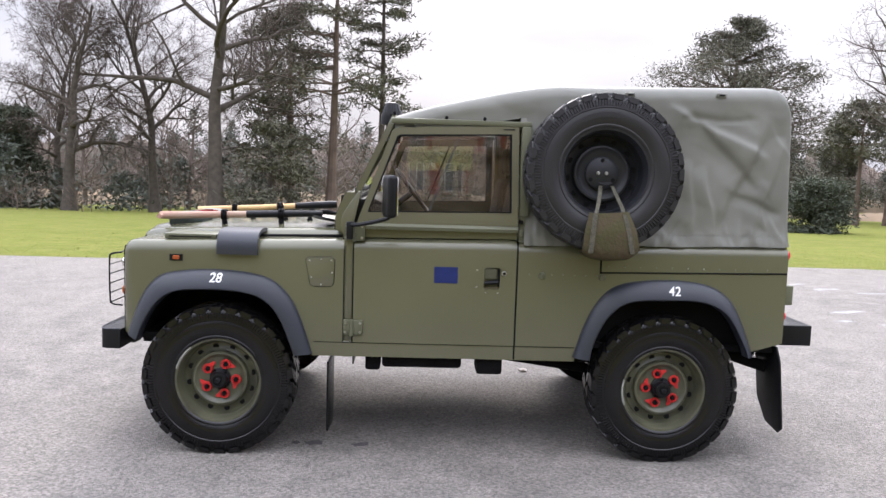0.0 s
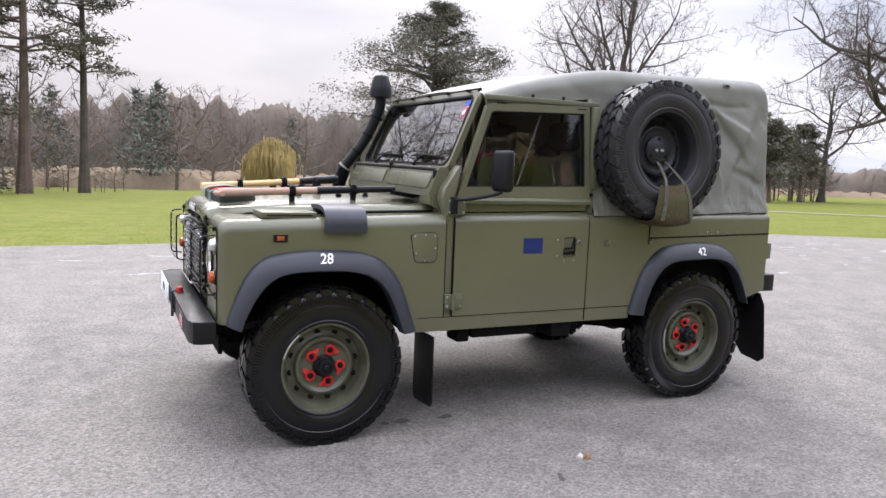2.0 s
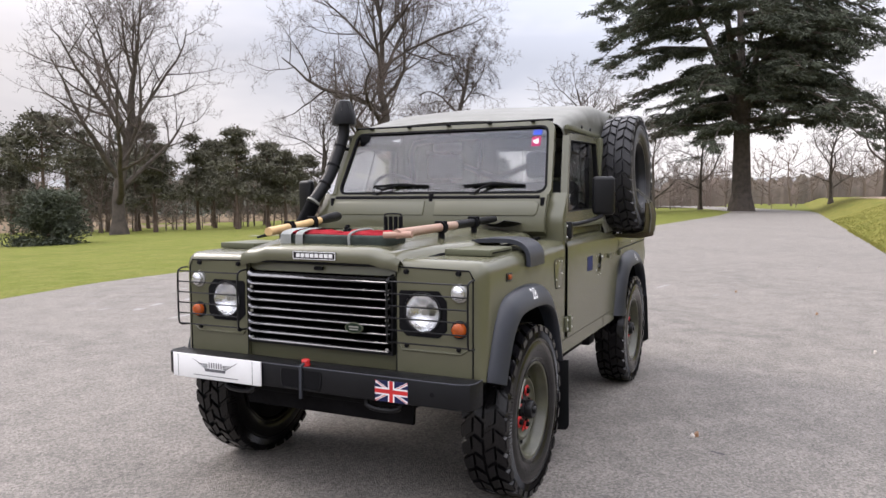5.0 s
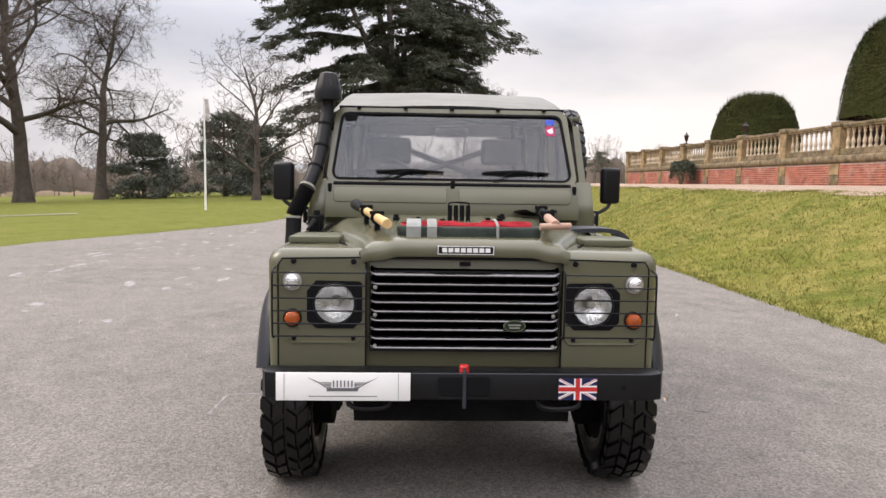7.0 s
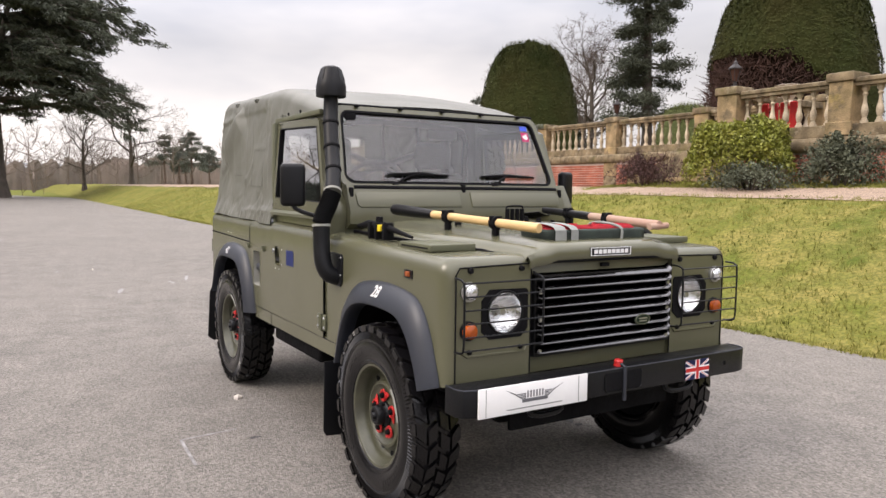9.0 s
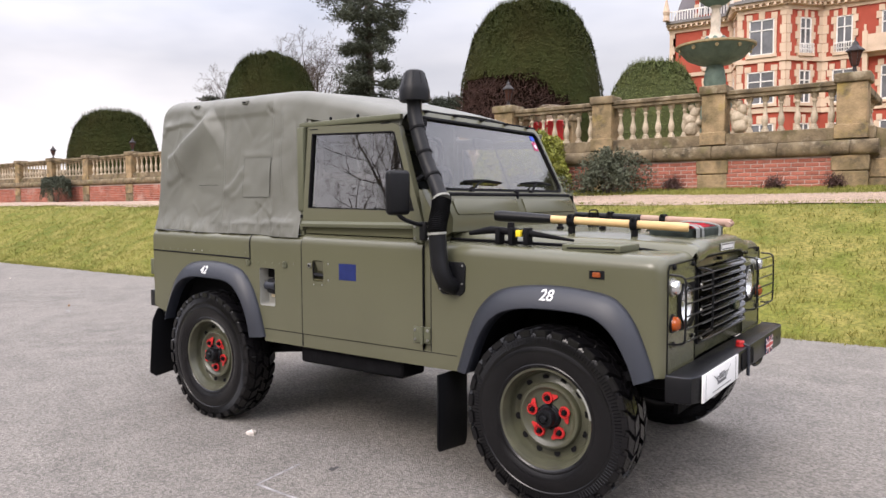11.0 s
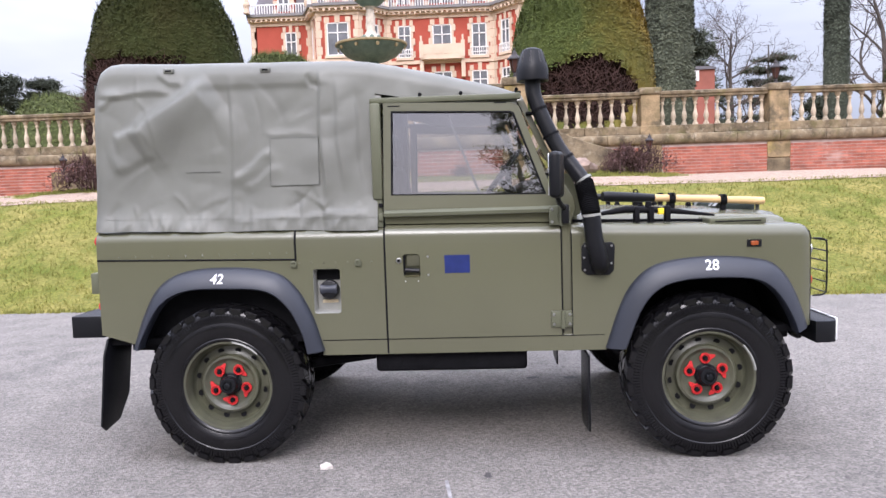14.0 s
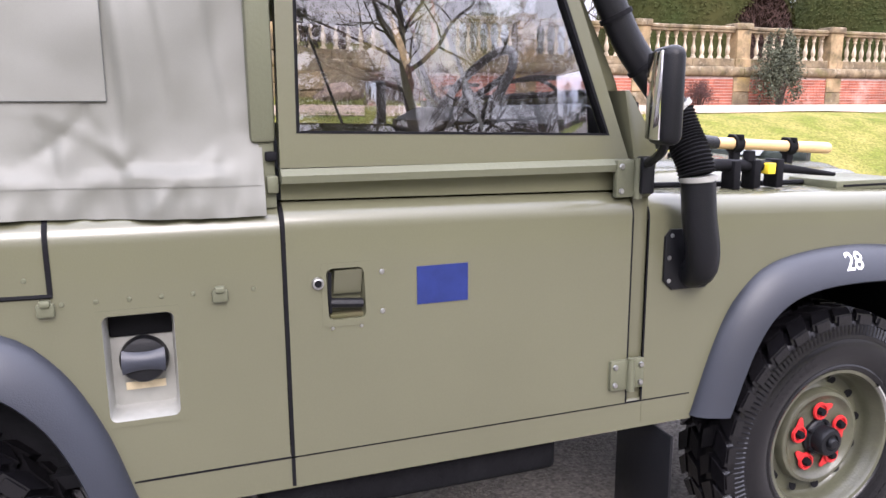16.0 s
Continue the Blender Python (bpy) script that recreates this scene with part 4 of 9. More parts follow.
for s in (-1, 1):
    def P(x, z, o=0.0):
        return (x, s * (lean(z) + o), z)
    rows = []
    for k in range(20):
        x = -.484 + (.370 + .484) * k / 19
        rows.append(shoulder(x, s, .612, 1.163 + .012 * k / 19, y=.803, r=.058, inner=.765) + [(x, s * .765, 1.215)])
    door = part("door", thick(cut_out(loft(rows, flip=s < 0), .196, .290, .908, 1.034), .005), PAINT, car, "olive door", smooth=30)
    rail = part("door_rail", prism([(s * .765, 1.213), (s * .800, 1.216), (s * .803, 1.232), (s * .790, 1.246), (s * .760, 1.246)], 'x', -.478, .372), PAINT_TOP, door)
    outer = [(-.476, 1.244), (.372, 1.248), (.362, 1.772), (-.262, 1.752), (-.300, 1.735)]
    inner = [(-.418, 1.306), (.332, 1.322), (.322, 1.727), (-.255, 1.708), (-.272, 1.700)]

    def ring(outer, inner, o0, o1):
        bm = bmesh.new()
        loops = [[bm.verts.new(P(x, z, o)) for x, z in pts] for pts, o in ((outer, o0), (outer, o1), (inner, o1), (inner, o0))]
        n = len(outer)
        for a, b in zip(loops, loops[1:] + loops[:1]):
            for k in range(n):
                bm.faces.new((a[k], a[(k + 1) % n], b[(k + 1) % n], b[k]))
        bmesh.ops.recalc_face_normals(bm, faces=list(bm.faces))
        return bm
    wf = part("window_frame", ring(outer, inner, -.03, .008), PAINT, door)
    bm = ring([(x + (.003 if x > 0 else -.003), z + (.003 if z > 1.5 else -.003)) for x, z in inner], [(x - (.004 if x > 0 else -.005), z - (.003 if z > 1.5 else -.002)) for x, z in inner], -.02, .0090)
    part("window_seal", bm, SEAL, door)
    bm = bmesh.new()
    bm.faces.new([bm.verts.new(P(x, z, -.006)) for x, z in inner])
    gl = part("window_glass", bm, GLASS if s < 0 else GLASS_OFFSIDE, door, "side window glass reflecting sky and trees", smooth=0)
    gl.visible_shadow = False
    part("window_divider", loft([[P(.046, 1.716, -.016), P(.058, 1.716, -.016)], [P(-.106, 1.314, -.016), P(-.094, 1.314, -.016)]]), DIVIDER, door, smooth=0)
    for x in (.31, -.21):
        part("frame_slot", box(x - .03, x + .03, s * (lean(1.755)) - .002, s * (lean(1.755)) + .010 * s, 1.751, 1.756) if s > 0 else box(x - .03, x + .03, -lean(1.755) - .010, -lean(1.755), 1.751, 1.756), SEAL, door)
    # recessed pull with its lock
    yo = .803
    outline = soft_corners(.200, .284, .914, 1.030, .014, .004)
    part("handle_surround", surround(outline, soft_corners(.188, .298, .900, 1.042, .005), s, yo - .001, yo + .0012), PAINT, door)
    h = part("door_handle", pocket(outline, s, yo + .001, .034), PAINT, door, "recessed door pull")
    bm = loft([[(x, s * (yo - .022 + .018 * f), .968 + .056 * f) for f in (0, .5, 1)] for x in (.206, .240, .268)])
    part("pull_plate", thick(bm, .003), PAINT, h)
    part("lever", tube([(.278, s * (yo - .006), 1.020), (.281, s * (yo - .002), .975), (.279, s * (yo - .008), .930)], .0045, 8), SEAL, h)
    part("lever", tube([(.280, s * (yo - .012), .952), (.206, s * (yo - .010), .946)], .011, 8), BLACK, h)
    part("pocket_floor", box(.206, .280, min(s * (yo - .030), s * (yo - .004)), max(s * (yo - .030), s * (yo - .004)), .916, .926, .002), LEATHER, h)
    lock = part("door_lock", lathe([(0, .006), (.008, .006), (.0085, .009), (.012, .008), (.0135, 0)], 18, m=Matrix.Translation((.306, s * yo, 1.000)) @ Matrix.Rotation(radians(-90 * s), 4, 'X')), SILVER, door, "round metal door lock")
    part("key_slot", lathe([(0, .0075), (.0078, .0068)], 14, m=Matrix.Translation((.306, s * yo, 1.000)) @ Matrix.Rotation(radians(-90 * s), 4, 'X')), SEAL, lock)
    for x in (.212, .276):
        part("rivet", lathe([(0, .003), (.003, .002), (.004, 0)], 8, m=Matrix.Translation((x, s * yo, .896)) @ Matrix.Rotation(radians(-90 * s), 4, 'X')), SILVER, door)
    for z in (1.015, .925):
        part("rivet", lathe([(0, .003), (.005, .002), (.006, 0)], 10, m=Matrix.Translation((.163, s * yo, z)) @ Matrix.Rotation(radians(-90 * s), 4, 'X')), SILVER, door)
    bx = (-.042, .082) if s > 0 else (-.062, .062)
    zz = (.932, 1.020) if s > 0 else (.941, 1.027)
    part("blue_decal", box(bx[0], bx[1], min(s * yo, s * (yo + .0015)), max(s * yo, s * (yo + .0015)), *zz), BLUE, door, "plain dark blue rectangular sticker", smooth=0)
    # hinges
    for z0, z1 in ((.652, .732), (1.152, 1.244)):
        y = .806 if z0 < 1 else .800
        hg = part("hinge", box(-.488, -.432, min(s * (y - .012), s * (y + .008)), max(s * (y - .012), s * (y + .008)), z0, z1, .004), PAINT_TOP, car, "painted door hinge with bolts")
        part("hinge_leaf", box(-.534, -.493, min(s * (y - .012), s * (y + .006)), max(s * (y - .012), s * (y + .006)), z0, z1, .004), PAINT_TOP, hg)
        part("hinge_pin", tube([(-.490, s * (y + .010), z0 - .004), (-.490, s * (y + .010), z1 + .004)], .010, 10), PAINT_TOP, hg)
        for bx0 in (-.445, -.522):
            for bz in (z0 + .016, z1 - .016):
                part("hinge_bolt", lathe([(0, .006), (.006, .005), (.008, 0)], 8, m=Matrix.Translation((bx0, s * (y + .007), bz)) @ Matrix.Rotation(radians(-90 * s), 4, 'X')), SILVER, hg)
    # mirror on its arm
    mx = -.455 if s > 0 else -.298
    arm = part("mirror_arm", tube(curve_points([(-.505, s * .815, 1.175), (-.506, s * .820, 1.232), (-.505 + .22 * (mx + .505), s * .85, 1.240), (-.505 + .66 * (mx + .505), s * .915, 1.262), (mx - .005, s * .948, 1.285), (mx, s * .95, 1.30)], 18), .011, 8), BLACK, car, "black mirror arm")
    part("mirror_bracket", box(-.525, -.488, min(s * .80, s * .832), max(s * .80, s * .832), 1.160, 1.252, .006), BLACK, arm)
    bm = box(mx - .026, mx + .026, s * .95 - .062, s * .95 + .062, 1.286, 1.500, .022, 4)
    bm.transform(Matrix.Translation((mx, s * .95, 1.39)) @ Matrix.Rotation(radians(-19 * s), 4, 'Z') @ Matrix.Translation((-mx, -s * .95, -1.39)))
    mr = part("mirror_housing", bm, BLACK, arm, "black plastic door-mirror housing", smooth=50)
    bm = box(mx + .024, mx + .0285, s * .95 - .050, s * .95 + .050, 1.298, 1.488, .002)
    bm.transform(Matrix.Translation((mx, s * .95, 1.39)) @ Matrix.Rotation(radians(-19 * s), 4, 'Z') @ Matrix.Translation((-mx, -s * .95, -1.39)))
    part("mirror_glass", bm, MIRROR, arm)

# sills, rear tub and its seams
for s in (-1, 1):
    rows = [shoulder(x, s, .535, .618, y=.799, r=.012, inner=.74) for x in (-.70, -.3, 0, .3, .70)]
    part("sill", thick(loft(rows, flip=s < 0), .004), PAINT, car)
    part("sill_seam", box(-.69, .70, min(s * .797, s * .8005), max(s * .797, s * .8005), .6075, .6112), SEAL, car)
    rows = []
    for k in range(75):
        x = .380 + (1.822 - .380) * k / 74
        zt = 1.168 + .010 * (x - .38)
        zb = max(.612 if x < .70 else (.60 if x > 1.6 else .56), arch_height(x, ARCH_R_IN, .0) + .02)
        if x > 1.62:
            zb = .60 + .06 * (x - 1.62) / .2
        rows.append(shoulder(x, s, zb, zt, y=.800, r=.06, inner=.70))
    bm = loft(rows, flip=s < 0)
    if s > 0:
        cut_out(bm, .596, .738, .742, .972)
    bm = thick(bm, .004)
    tub = part("rear_body_side", bm, PAINT, car, smooth=30)
    # joint round the upper panel
    j = [(.818, 1.172), (.818, 1.018), (1.83, 1.038)]
    for (xa, za), (xb, zb) in zip(j, j[1:]):
        if xa == xb:
            seam_rows = [p for p in shoulder(xa, s, zb, 1.172, y=.8015, r=.06, inner=.70)]
            bm = loft([[(p[0] - .005, p[1], p[2]) for p in seam_rows], [(p[0] + .005, p[1], p[2]) for p in seam_rows]])
            bmesh.ops.translate(bm, verts=list(bm.verts), vec=(0, s * .0005, .001))
            part("panel_joint", bm, SEAL, tub)
        else:
            part("panel_joint", tube([(xa - .004, s * .8005, za), (xb - .01, s * .8005, zb)], .0045, 6), SEAL, tub)
    for xx in (.374,):
        seam_rows = shoulder(xx, s, .54, 1.170, y=.8005, r=.06, inner=.70)
        part("door_joint", loft([[(p[0] - .0042, p[1], p[2]) for p in seam_rows], [(p[0] + .0042, p[1], p[2]) for p in seam_rows]]), SEAL, tub)
    seam_rows = shoulder(-.487, s, .612, 1.158, y=.800, r=.06, inner=.70)
    part("door_joint", loft([[(p[0] - .004, p[1], p[2]) for p in seam_rows], [(p[0] + .004, p[1], p[2]) for p in seam_rows]]), SEAL, tub)
    seam_rows = shoulder(-.536, s, .612, 1.152, y=.8005, r=.06, inner=.70)
    part("wing_joint", loft([[(p[0] - .0025, p[1], p[2]) for p in seam_rows], [(p[0] + .0025, p[1], p[2]) for p in seam_rows]]), SEAL, tub)
    rot = Matrix.Rotation(radians(-90 * s), 4, 'X')
    for x in [.86 + .085 * k for k in range(11)]:
        part("rivet", lathe([(0, .0025), (.004, .002), (.005, 0)], 8, m=Matrix.Translation((x, s * .8, 1.052)) @ rot), SILVER if 5 <= round((x - .86) / .085) <= 6 else PAINT_TOP, tub)
    for x in [.44 + .06 * k for k in range(7)]:
        part("rivet", lathe([(0, .0025), (.004, .002), (.005, 0)], 8, m=Matrix.Translation((x, s * .8, 1.000)) @ rot), PAINT_TOP, tub)
    for x in (.508, .828):
        hk = part("canvas_hook", box(x - .016, x + .016, min(s * .798, s * .812), max(s * .798, s * .812), .978, 1.006, .005), PAINT_TOP, tub)
        part("hook_loop", box(x - .010, x + .010, min(s * .798, s * .818), max(s * .798, s * .818), 1.000, 1.012, .003), PAINT_TOP, hk)
    # corner and tail lamps
    part("tail_bracket", box(1.822, 1.862, min(s * .70, s * .80), max(s * .70, s * .80), .870, .975, .006), PAINT_TOP, car)
    for z in (1.130, .800):
        part("tail_lamp", lathe([(0, .034), (.020, .030), (.032, .018), (.036, 0)], 20, m=Matrix.Translation((1.824, s * .735, z)) @ Matrix.Rotation(radians(90), 4, 'Y')), TAIL, car, "round red tail lamp")
part("tailgate", box(1.80, 1.824, -.74, .74, .62, 1.17, .006), PAINT, car)
part("rear_bumper", box(1.86, 2.035, -.70, .70, .628, .742, .006), BLACK, car, "black box-section rear bumper")
for s in (-1, 1):
    part("bumper_bracket", box(1.80, 1.88, min(s * .35, s * .45), max(s * .35, s * .45), .60, .70), BLACK, car)

# fuel filler, offside
outline = soft_corners(.600, .734, .746, .968, .014)
rec = part("filler_recess", pocket(outline, 1, .801, .066), PALE, car, "bare pale metal fuel filler recess", smooth=40)
part("filler_surround", surround(outline, soft_corners(.588, .746, .734, .980, .005), 1, .799, .8012), PAINT, rec)
cap_at = Matrix.Translation((.664, .738, .858)) @ Matrix.Rotation(radians(-82), 4, 'X')
cap = part("filler_cap", lathe([(0, .040), (.030, .040), (.044, .037), (.047, .030), (.049, .012), (.046, .008), (.044, 0)], 36, m=cap_at), BLACK, rec, "black twist fuel filler cap")
bm = loft([[(x, w * (.013 + .008 * (abs(x) / .042) ** 2), .040 + .008 * (1 - w * w)) for w in (-1, -.6, 0, .6, 1)] for x in [-.042 + .084 * k / 10 for k in range(11)]])
bm.transform(cap_at)
part("cap_grip", thick(bm, .008), PLASTIC, cap, smooth=60)
part("cap_lock", lathe([(0, .052), (.006, .052), (.009, .050), (.009, .046)], 14, m=cap_at), WHITE, cap)
# dark strip laid across the recess's top to paint the shade there
part("filler_top_shade", box(.606, .728, .7355, .7400, .908, .958, .004), SEAL, rec)
part("filler_sticker", box(.626, .704, .7355, .7385, .790, .806), LITTER_CREAM, rec)
# blanking plate, nearside wing
pl = [(-.735, 1.045), (-.722, 1.058), (-.600, 1.062), (-.586, 1.048), (-.588, .925), (-.602, .908), (-.694, .906), (-.712, .920)]
bp = part("blanking_plate", prism(pl, 'y', -.8035, -.799, .001), PAINT, car)
part("plate_gap", tube([(x, -.8008, z) for x, z in pl + pl[:1]], .003, 5), SEAL, bp)
for x, z in ((-.715, 1.042), (-.655, 1.050), (-.602, 1.045), (-.598, .98), (-.655, .916), (-.705, .955)):
    part("plate_screw", lathe([(0, .003), (.004, .002), (.005, 0)], 8, m=Matrix.Translation((x, -.8035, z)) @ Matrix.Rotation(radians(90), 4, 'X')), SILVER, bp)
# heater intake cowl over the nearside wing
sec = [(-.50, 1.172), (-.56, 1.188), (-.70, 1.192), (-.77, 1.180), (-.812, 1.148), (-.826, 1.105), (-.826, 1.064)]
sec = [(p.x, p.y) for p in curve_points([(a, b, 0) for a, b in sec], 20)]
bm = loft([[(x, y, z) for y, z in sec] for x in (-1.192, -1.185, -1.10, -.99, -.982)])
part("air_intake_cowl", thick(bm, .020), PLASTIC, car, "blue-grey plastic air intake cowl", smooth=50)

# front bumper
bz0, bz1 = .546, .651
pts = [(-1.818, -.735), (-1.818, .735), (-1.800, .785), (-1.770, .800), (-1.70, .800), (-1.70, -.800), (-1.770, -.800), (-1.800, -.785)]
bumper = part("front_bumper", prism(pts, 'z', bz0, bz1, .005), BLACK, car, "black steel front bumper")
part("bumper_top_edge", tube([(-1.70, -.797, bz1), (-1.770, -.797, bz1), (-1.800, -.782, bz1), (-1.817, -.735, bz1), (-1.817, .735, bz1), (-1.800, .782, bz1), (-1.770, .797, bz1), (-1.70, .797, bz1)], .003, 6), PLASTIC, bumper)
part("bumper_slot", prism([(-.092, .562), (.102, .562), (.106, .575), (.106, .638), (-.096, .638), (-.096, .575)], 'x', -1.8205, -1.815), SEAL, bumper)
part("slot_lip", tube([(-1.82, -.10, .63), (-1.822, -.098, .57), (-1.822, -.085, .556), (-1.822, .095, .556), (-1.822, .108, .57), (-1.82, .11, .63)], .003, 6), BLACK, bumper)
part("tow_pin", tube([(-1.824, .003, .515), (-1.824, .003, .655), (-1.80, .003, .662)], .008, 10), PLASTIC, bumper)
pin = part("tow_pin_knob", lathe([(0, .030), (.016, .030), (.020, .024), (.018, .016), (.021, .008), (.020, 0)], 18, m=Matrix.Translation((-1.785, .003, .649))), RED, bumper, "red tow-pin knob")
part("bumper_hole", lathe([(0, .003), (.010, .003)], 14, m=Matrix.Translation((-1.817, -.63, .60)) @ Matrix.Rotation(radians(-90), 4, 'Y')), SEAL, bumper)
for s in (-1, 1):
    part("lifting_eye", tube(curve_points([(-1.76, s * .30, .545), (-1.775, s * .30, .515), (-1.775, s * .34, .50), (-1.775, s * .42, .50), (-1.775, s * .46, .515), (-1.76, s * .46, .545)], 14), .012, 8), BLACK, bumper)
plate = part("front_plate", box(-1.832, -1.824, .215, .737, .545, .656, .002), WHITE, bumper, "plain white dealer plate with a winged emblem")
for y in (.705, .262):
    part("plate_fold", box(-1.8335, -1.8315, y - .001, y + .001, .548, .653), STRAP_GREY, plate)
for s in (-1, 1):
    for k in range(5):
        y0 = .478 + s * .045
        y1 = .478 + s * (.135 - .016 * k)
        z1 = .638 - .004 * k
        bm = loft([[(-1.8332, y0, .604 - .002 * k + .006 * (4 - k) * .6), (-1.8332, y0, .600 - .002 * k + .006 * (4 - k) * .6)], [(-1.8332, (y0 + y1) / 2, .612 - .006 * k + .006), (-1.8332, (y0 + y1) / 2, .609 - .006 * k + .006)], [(-1.8332, y1, z1 - .004 * k), (-1.8332, y1, z1 - .004 * k - .0015)]])
        part("emblem_feather", bm, GREYPRINT, plate, smooth=0)
for k in range(6):
    y0 = .440 + k * .0142
    part("emblem_bar", box(-1.8335, -1.8318, y0, y0 + .005, .600, .626), GREYPRINT, plate, smooth=0)
part("emblem_bar", box(-1.8335, -1.8318, .418, .540, .583, .596), GREYPRINT, plate, smooth=0)
part("caption_bar", box(-1.8335, -1.8318, .345, .610, .561, .565), STRAP_GREY, plate, smooth=0)
# union flag sticker, built as flat strips
fy0, fy1, fz0, fz1 = -.522, -.369, .549, .636
flag = part("flag_sticker", box(-1.8205, -1.8180, fy0, fy1, fz0, fz1), material("flag_blue", (.010, .014, .062), .5, bump=0), bumper, "red, white and blue flag sticker", smooth=0)
fc, fzc = (fy0 + fy1) / 2, (fz0 + fz1) / 2


def flag_strip(a, b, w, x, mt):
    d = Vector((b[0] - a[0], b[1] - a[1])).normalized()
    nn = Vector((-d.y, d.x)) * w / 2
    q = [(min(max(p[0] + k * nn.x, fy0), fy1), min(max(p[1] + k * nn.y, fz0), fz1)) for p, k in ((a, 1), (b, 1), (b, -1), (a, -1))]
    bm = bmesh.new()
    bm.faces.new([bm.verts.new((x, y, z)) for y, z in q])
    part("flag_strip", bm, mt, flag, smooth=0)


for a, b in (((fy0, fz0), (fy1, fz1)), ((fy0, fz1), (fy1, fz0))):
    flag_strip(a, b, .021, -1.8209 - .0002 * (a[1] > b[1]), WHITE)
    flag_strip(a, b, .006, -1.8213 - .0002 * (a[1] > b[1]), RED)
flag_strip((fc, fz0), (fc, fz1), .030, -1.8218, WHITE)
flag_strip((fy0, fzc), (fy1, fzc), .030, -1.8221, WHITE)
flag_strip((fc, fz0), (fc, fz1), .017, -1.8224, RED)
flag_strip((fy0, fzc), (fy1, fzc), .017, -1.8227, RED)

# snorkel, offside
plate_pts = [(-.600, 1.064), (-.730, 1.062), (-.744, 1.045), (-.738, .925), (-.715, .903), (-.610, .905), (-.583, .930), (-.583, 1.046)]
sp = part("snorkel_plate", prism(plate_pts, 'y', .799, .809, .003), BLACK, car, "black snorkel mounting plate")
for x, z in ((-.602, 1.048), (-.728, 1.046), (-.726, .96), (-.66, .915), (-.598, .93), (-.596, .99)):
    part("plate_bolt", lathe([(0, .004), (.005, .003), (.006, 0)], 8, m=Matrix.Translation((x, .809, z)) @ Matrix.Rotation(radians(-90), 4, 'X')), SILVER, sp)
low = curve_points([(-.672, .795, .945), (-.665, .845, .965), (-.650, .868, 1.02), (-.634, .868, 1.10), (-.624, .866, 1.20)], 14)
snorkel = part("snorkel_pipe", tube(low, .042, 16), BLACK, car, "black plastic snorkel pipe", smooth=50)
bel = curve_points([(-.622, .866, 1.205), (-.617, .850, 1.25), (-.610, .822, 1.30), (-.600, .798, 1.355)], 40)
part("bellows", tube(bel, [.041 + .006 * (k % 2) for k in range(40)], 16), SEAL, snorkel, "ribbed rubber bellows", smooth=20)
top = curve_points([(-.600, .797, 1.36), (-.545, .770, 1.44), (-.487, .750, 1.525), (-.430, .735, 1.64), (-.392, .722, 1.735), (-.374, .714, 1.80), (-.372, .711, 1.875)], 22)
part("upper_pipe", tube(top, .0375, 16), BLACK, snorkel, smooth=50)
for i in (5, 10, 15):
    d = (top[i + 1] - top[i - 1]).normalized()
    part("pipe_collar", tube([top[i] - d * .006, top[i] + d * .006], .042, 16), SEAL, snorkel)
for p, q in ((low[-1], low[-2]), (top[0], top[1])):
    d = (p - q).normalized()
    part("hose_clip", tube([p - d * .008, p + d * .004], .0455, 18), PALE, snorkel, "bright metal hose clip")
part("snorkel_cap", lathe([(.040, 1.868), (.074, 1.852), (.078, 1.856), (.078, 1.905), (.072, 1.930), (.055, 1.985), (.045, 2.004), (.025, 2.012), (0, 2.013)], 28, m=Matrix.Translation((-.372, .711, 0))), BLACK, snorkel, "mushroom-shaped snorkel cap", smooth=40)
for k in range(9):
    a = 2 * math.pi * k / 9
    part("cap_rib", tube([(-.372 + .070 * math.cos(a), .711 + .070 * math.sin(a), 1.935), (-.372 + .050 * math.cos(a), .711 + .050 * math.sin(a), 1.995)], .004, 5), BLACK, snorkel)
part("snorkel_bracket", tube([(-.395, .725, 1.70), (-.34, .69, 1.70)], .010, 8), SEAL, snorkel)


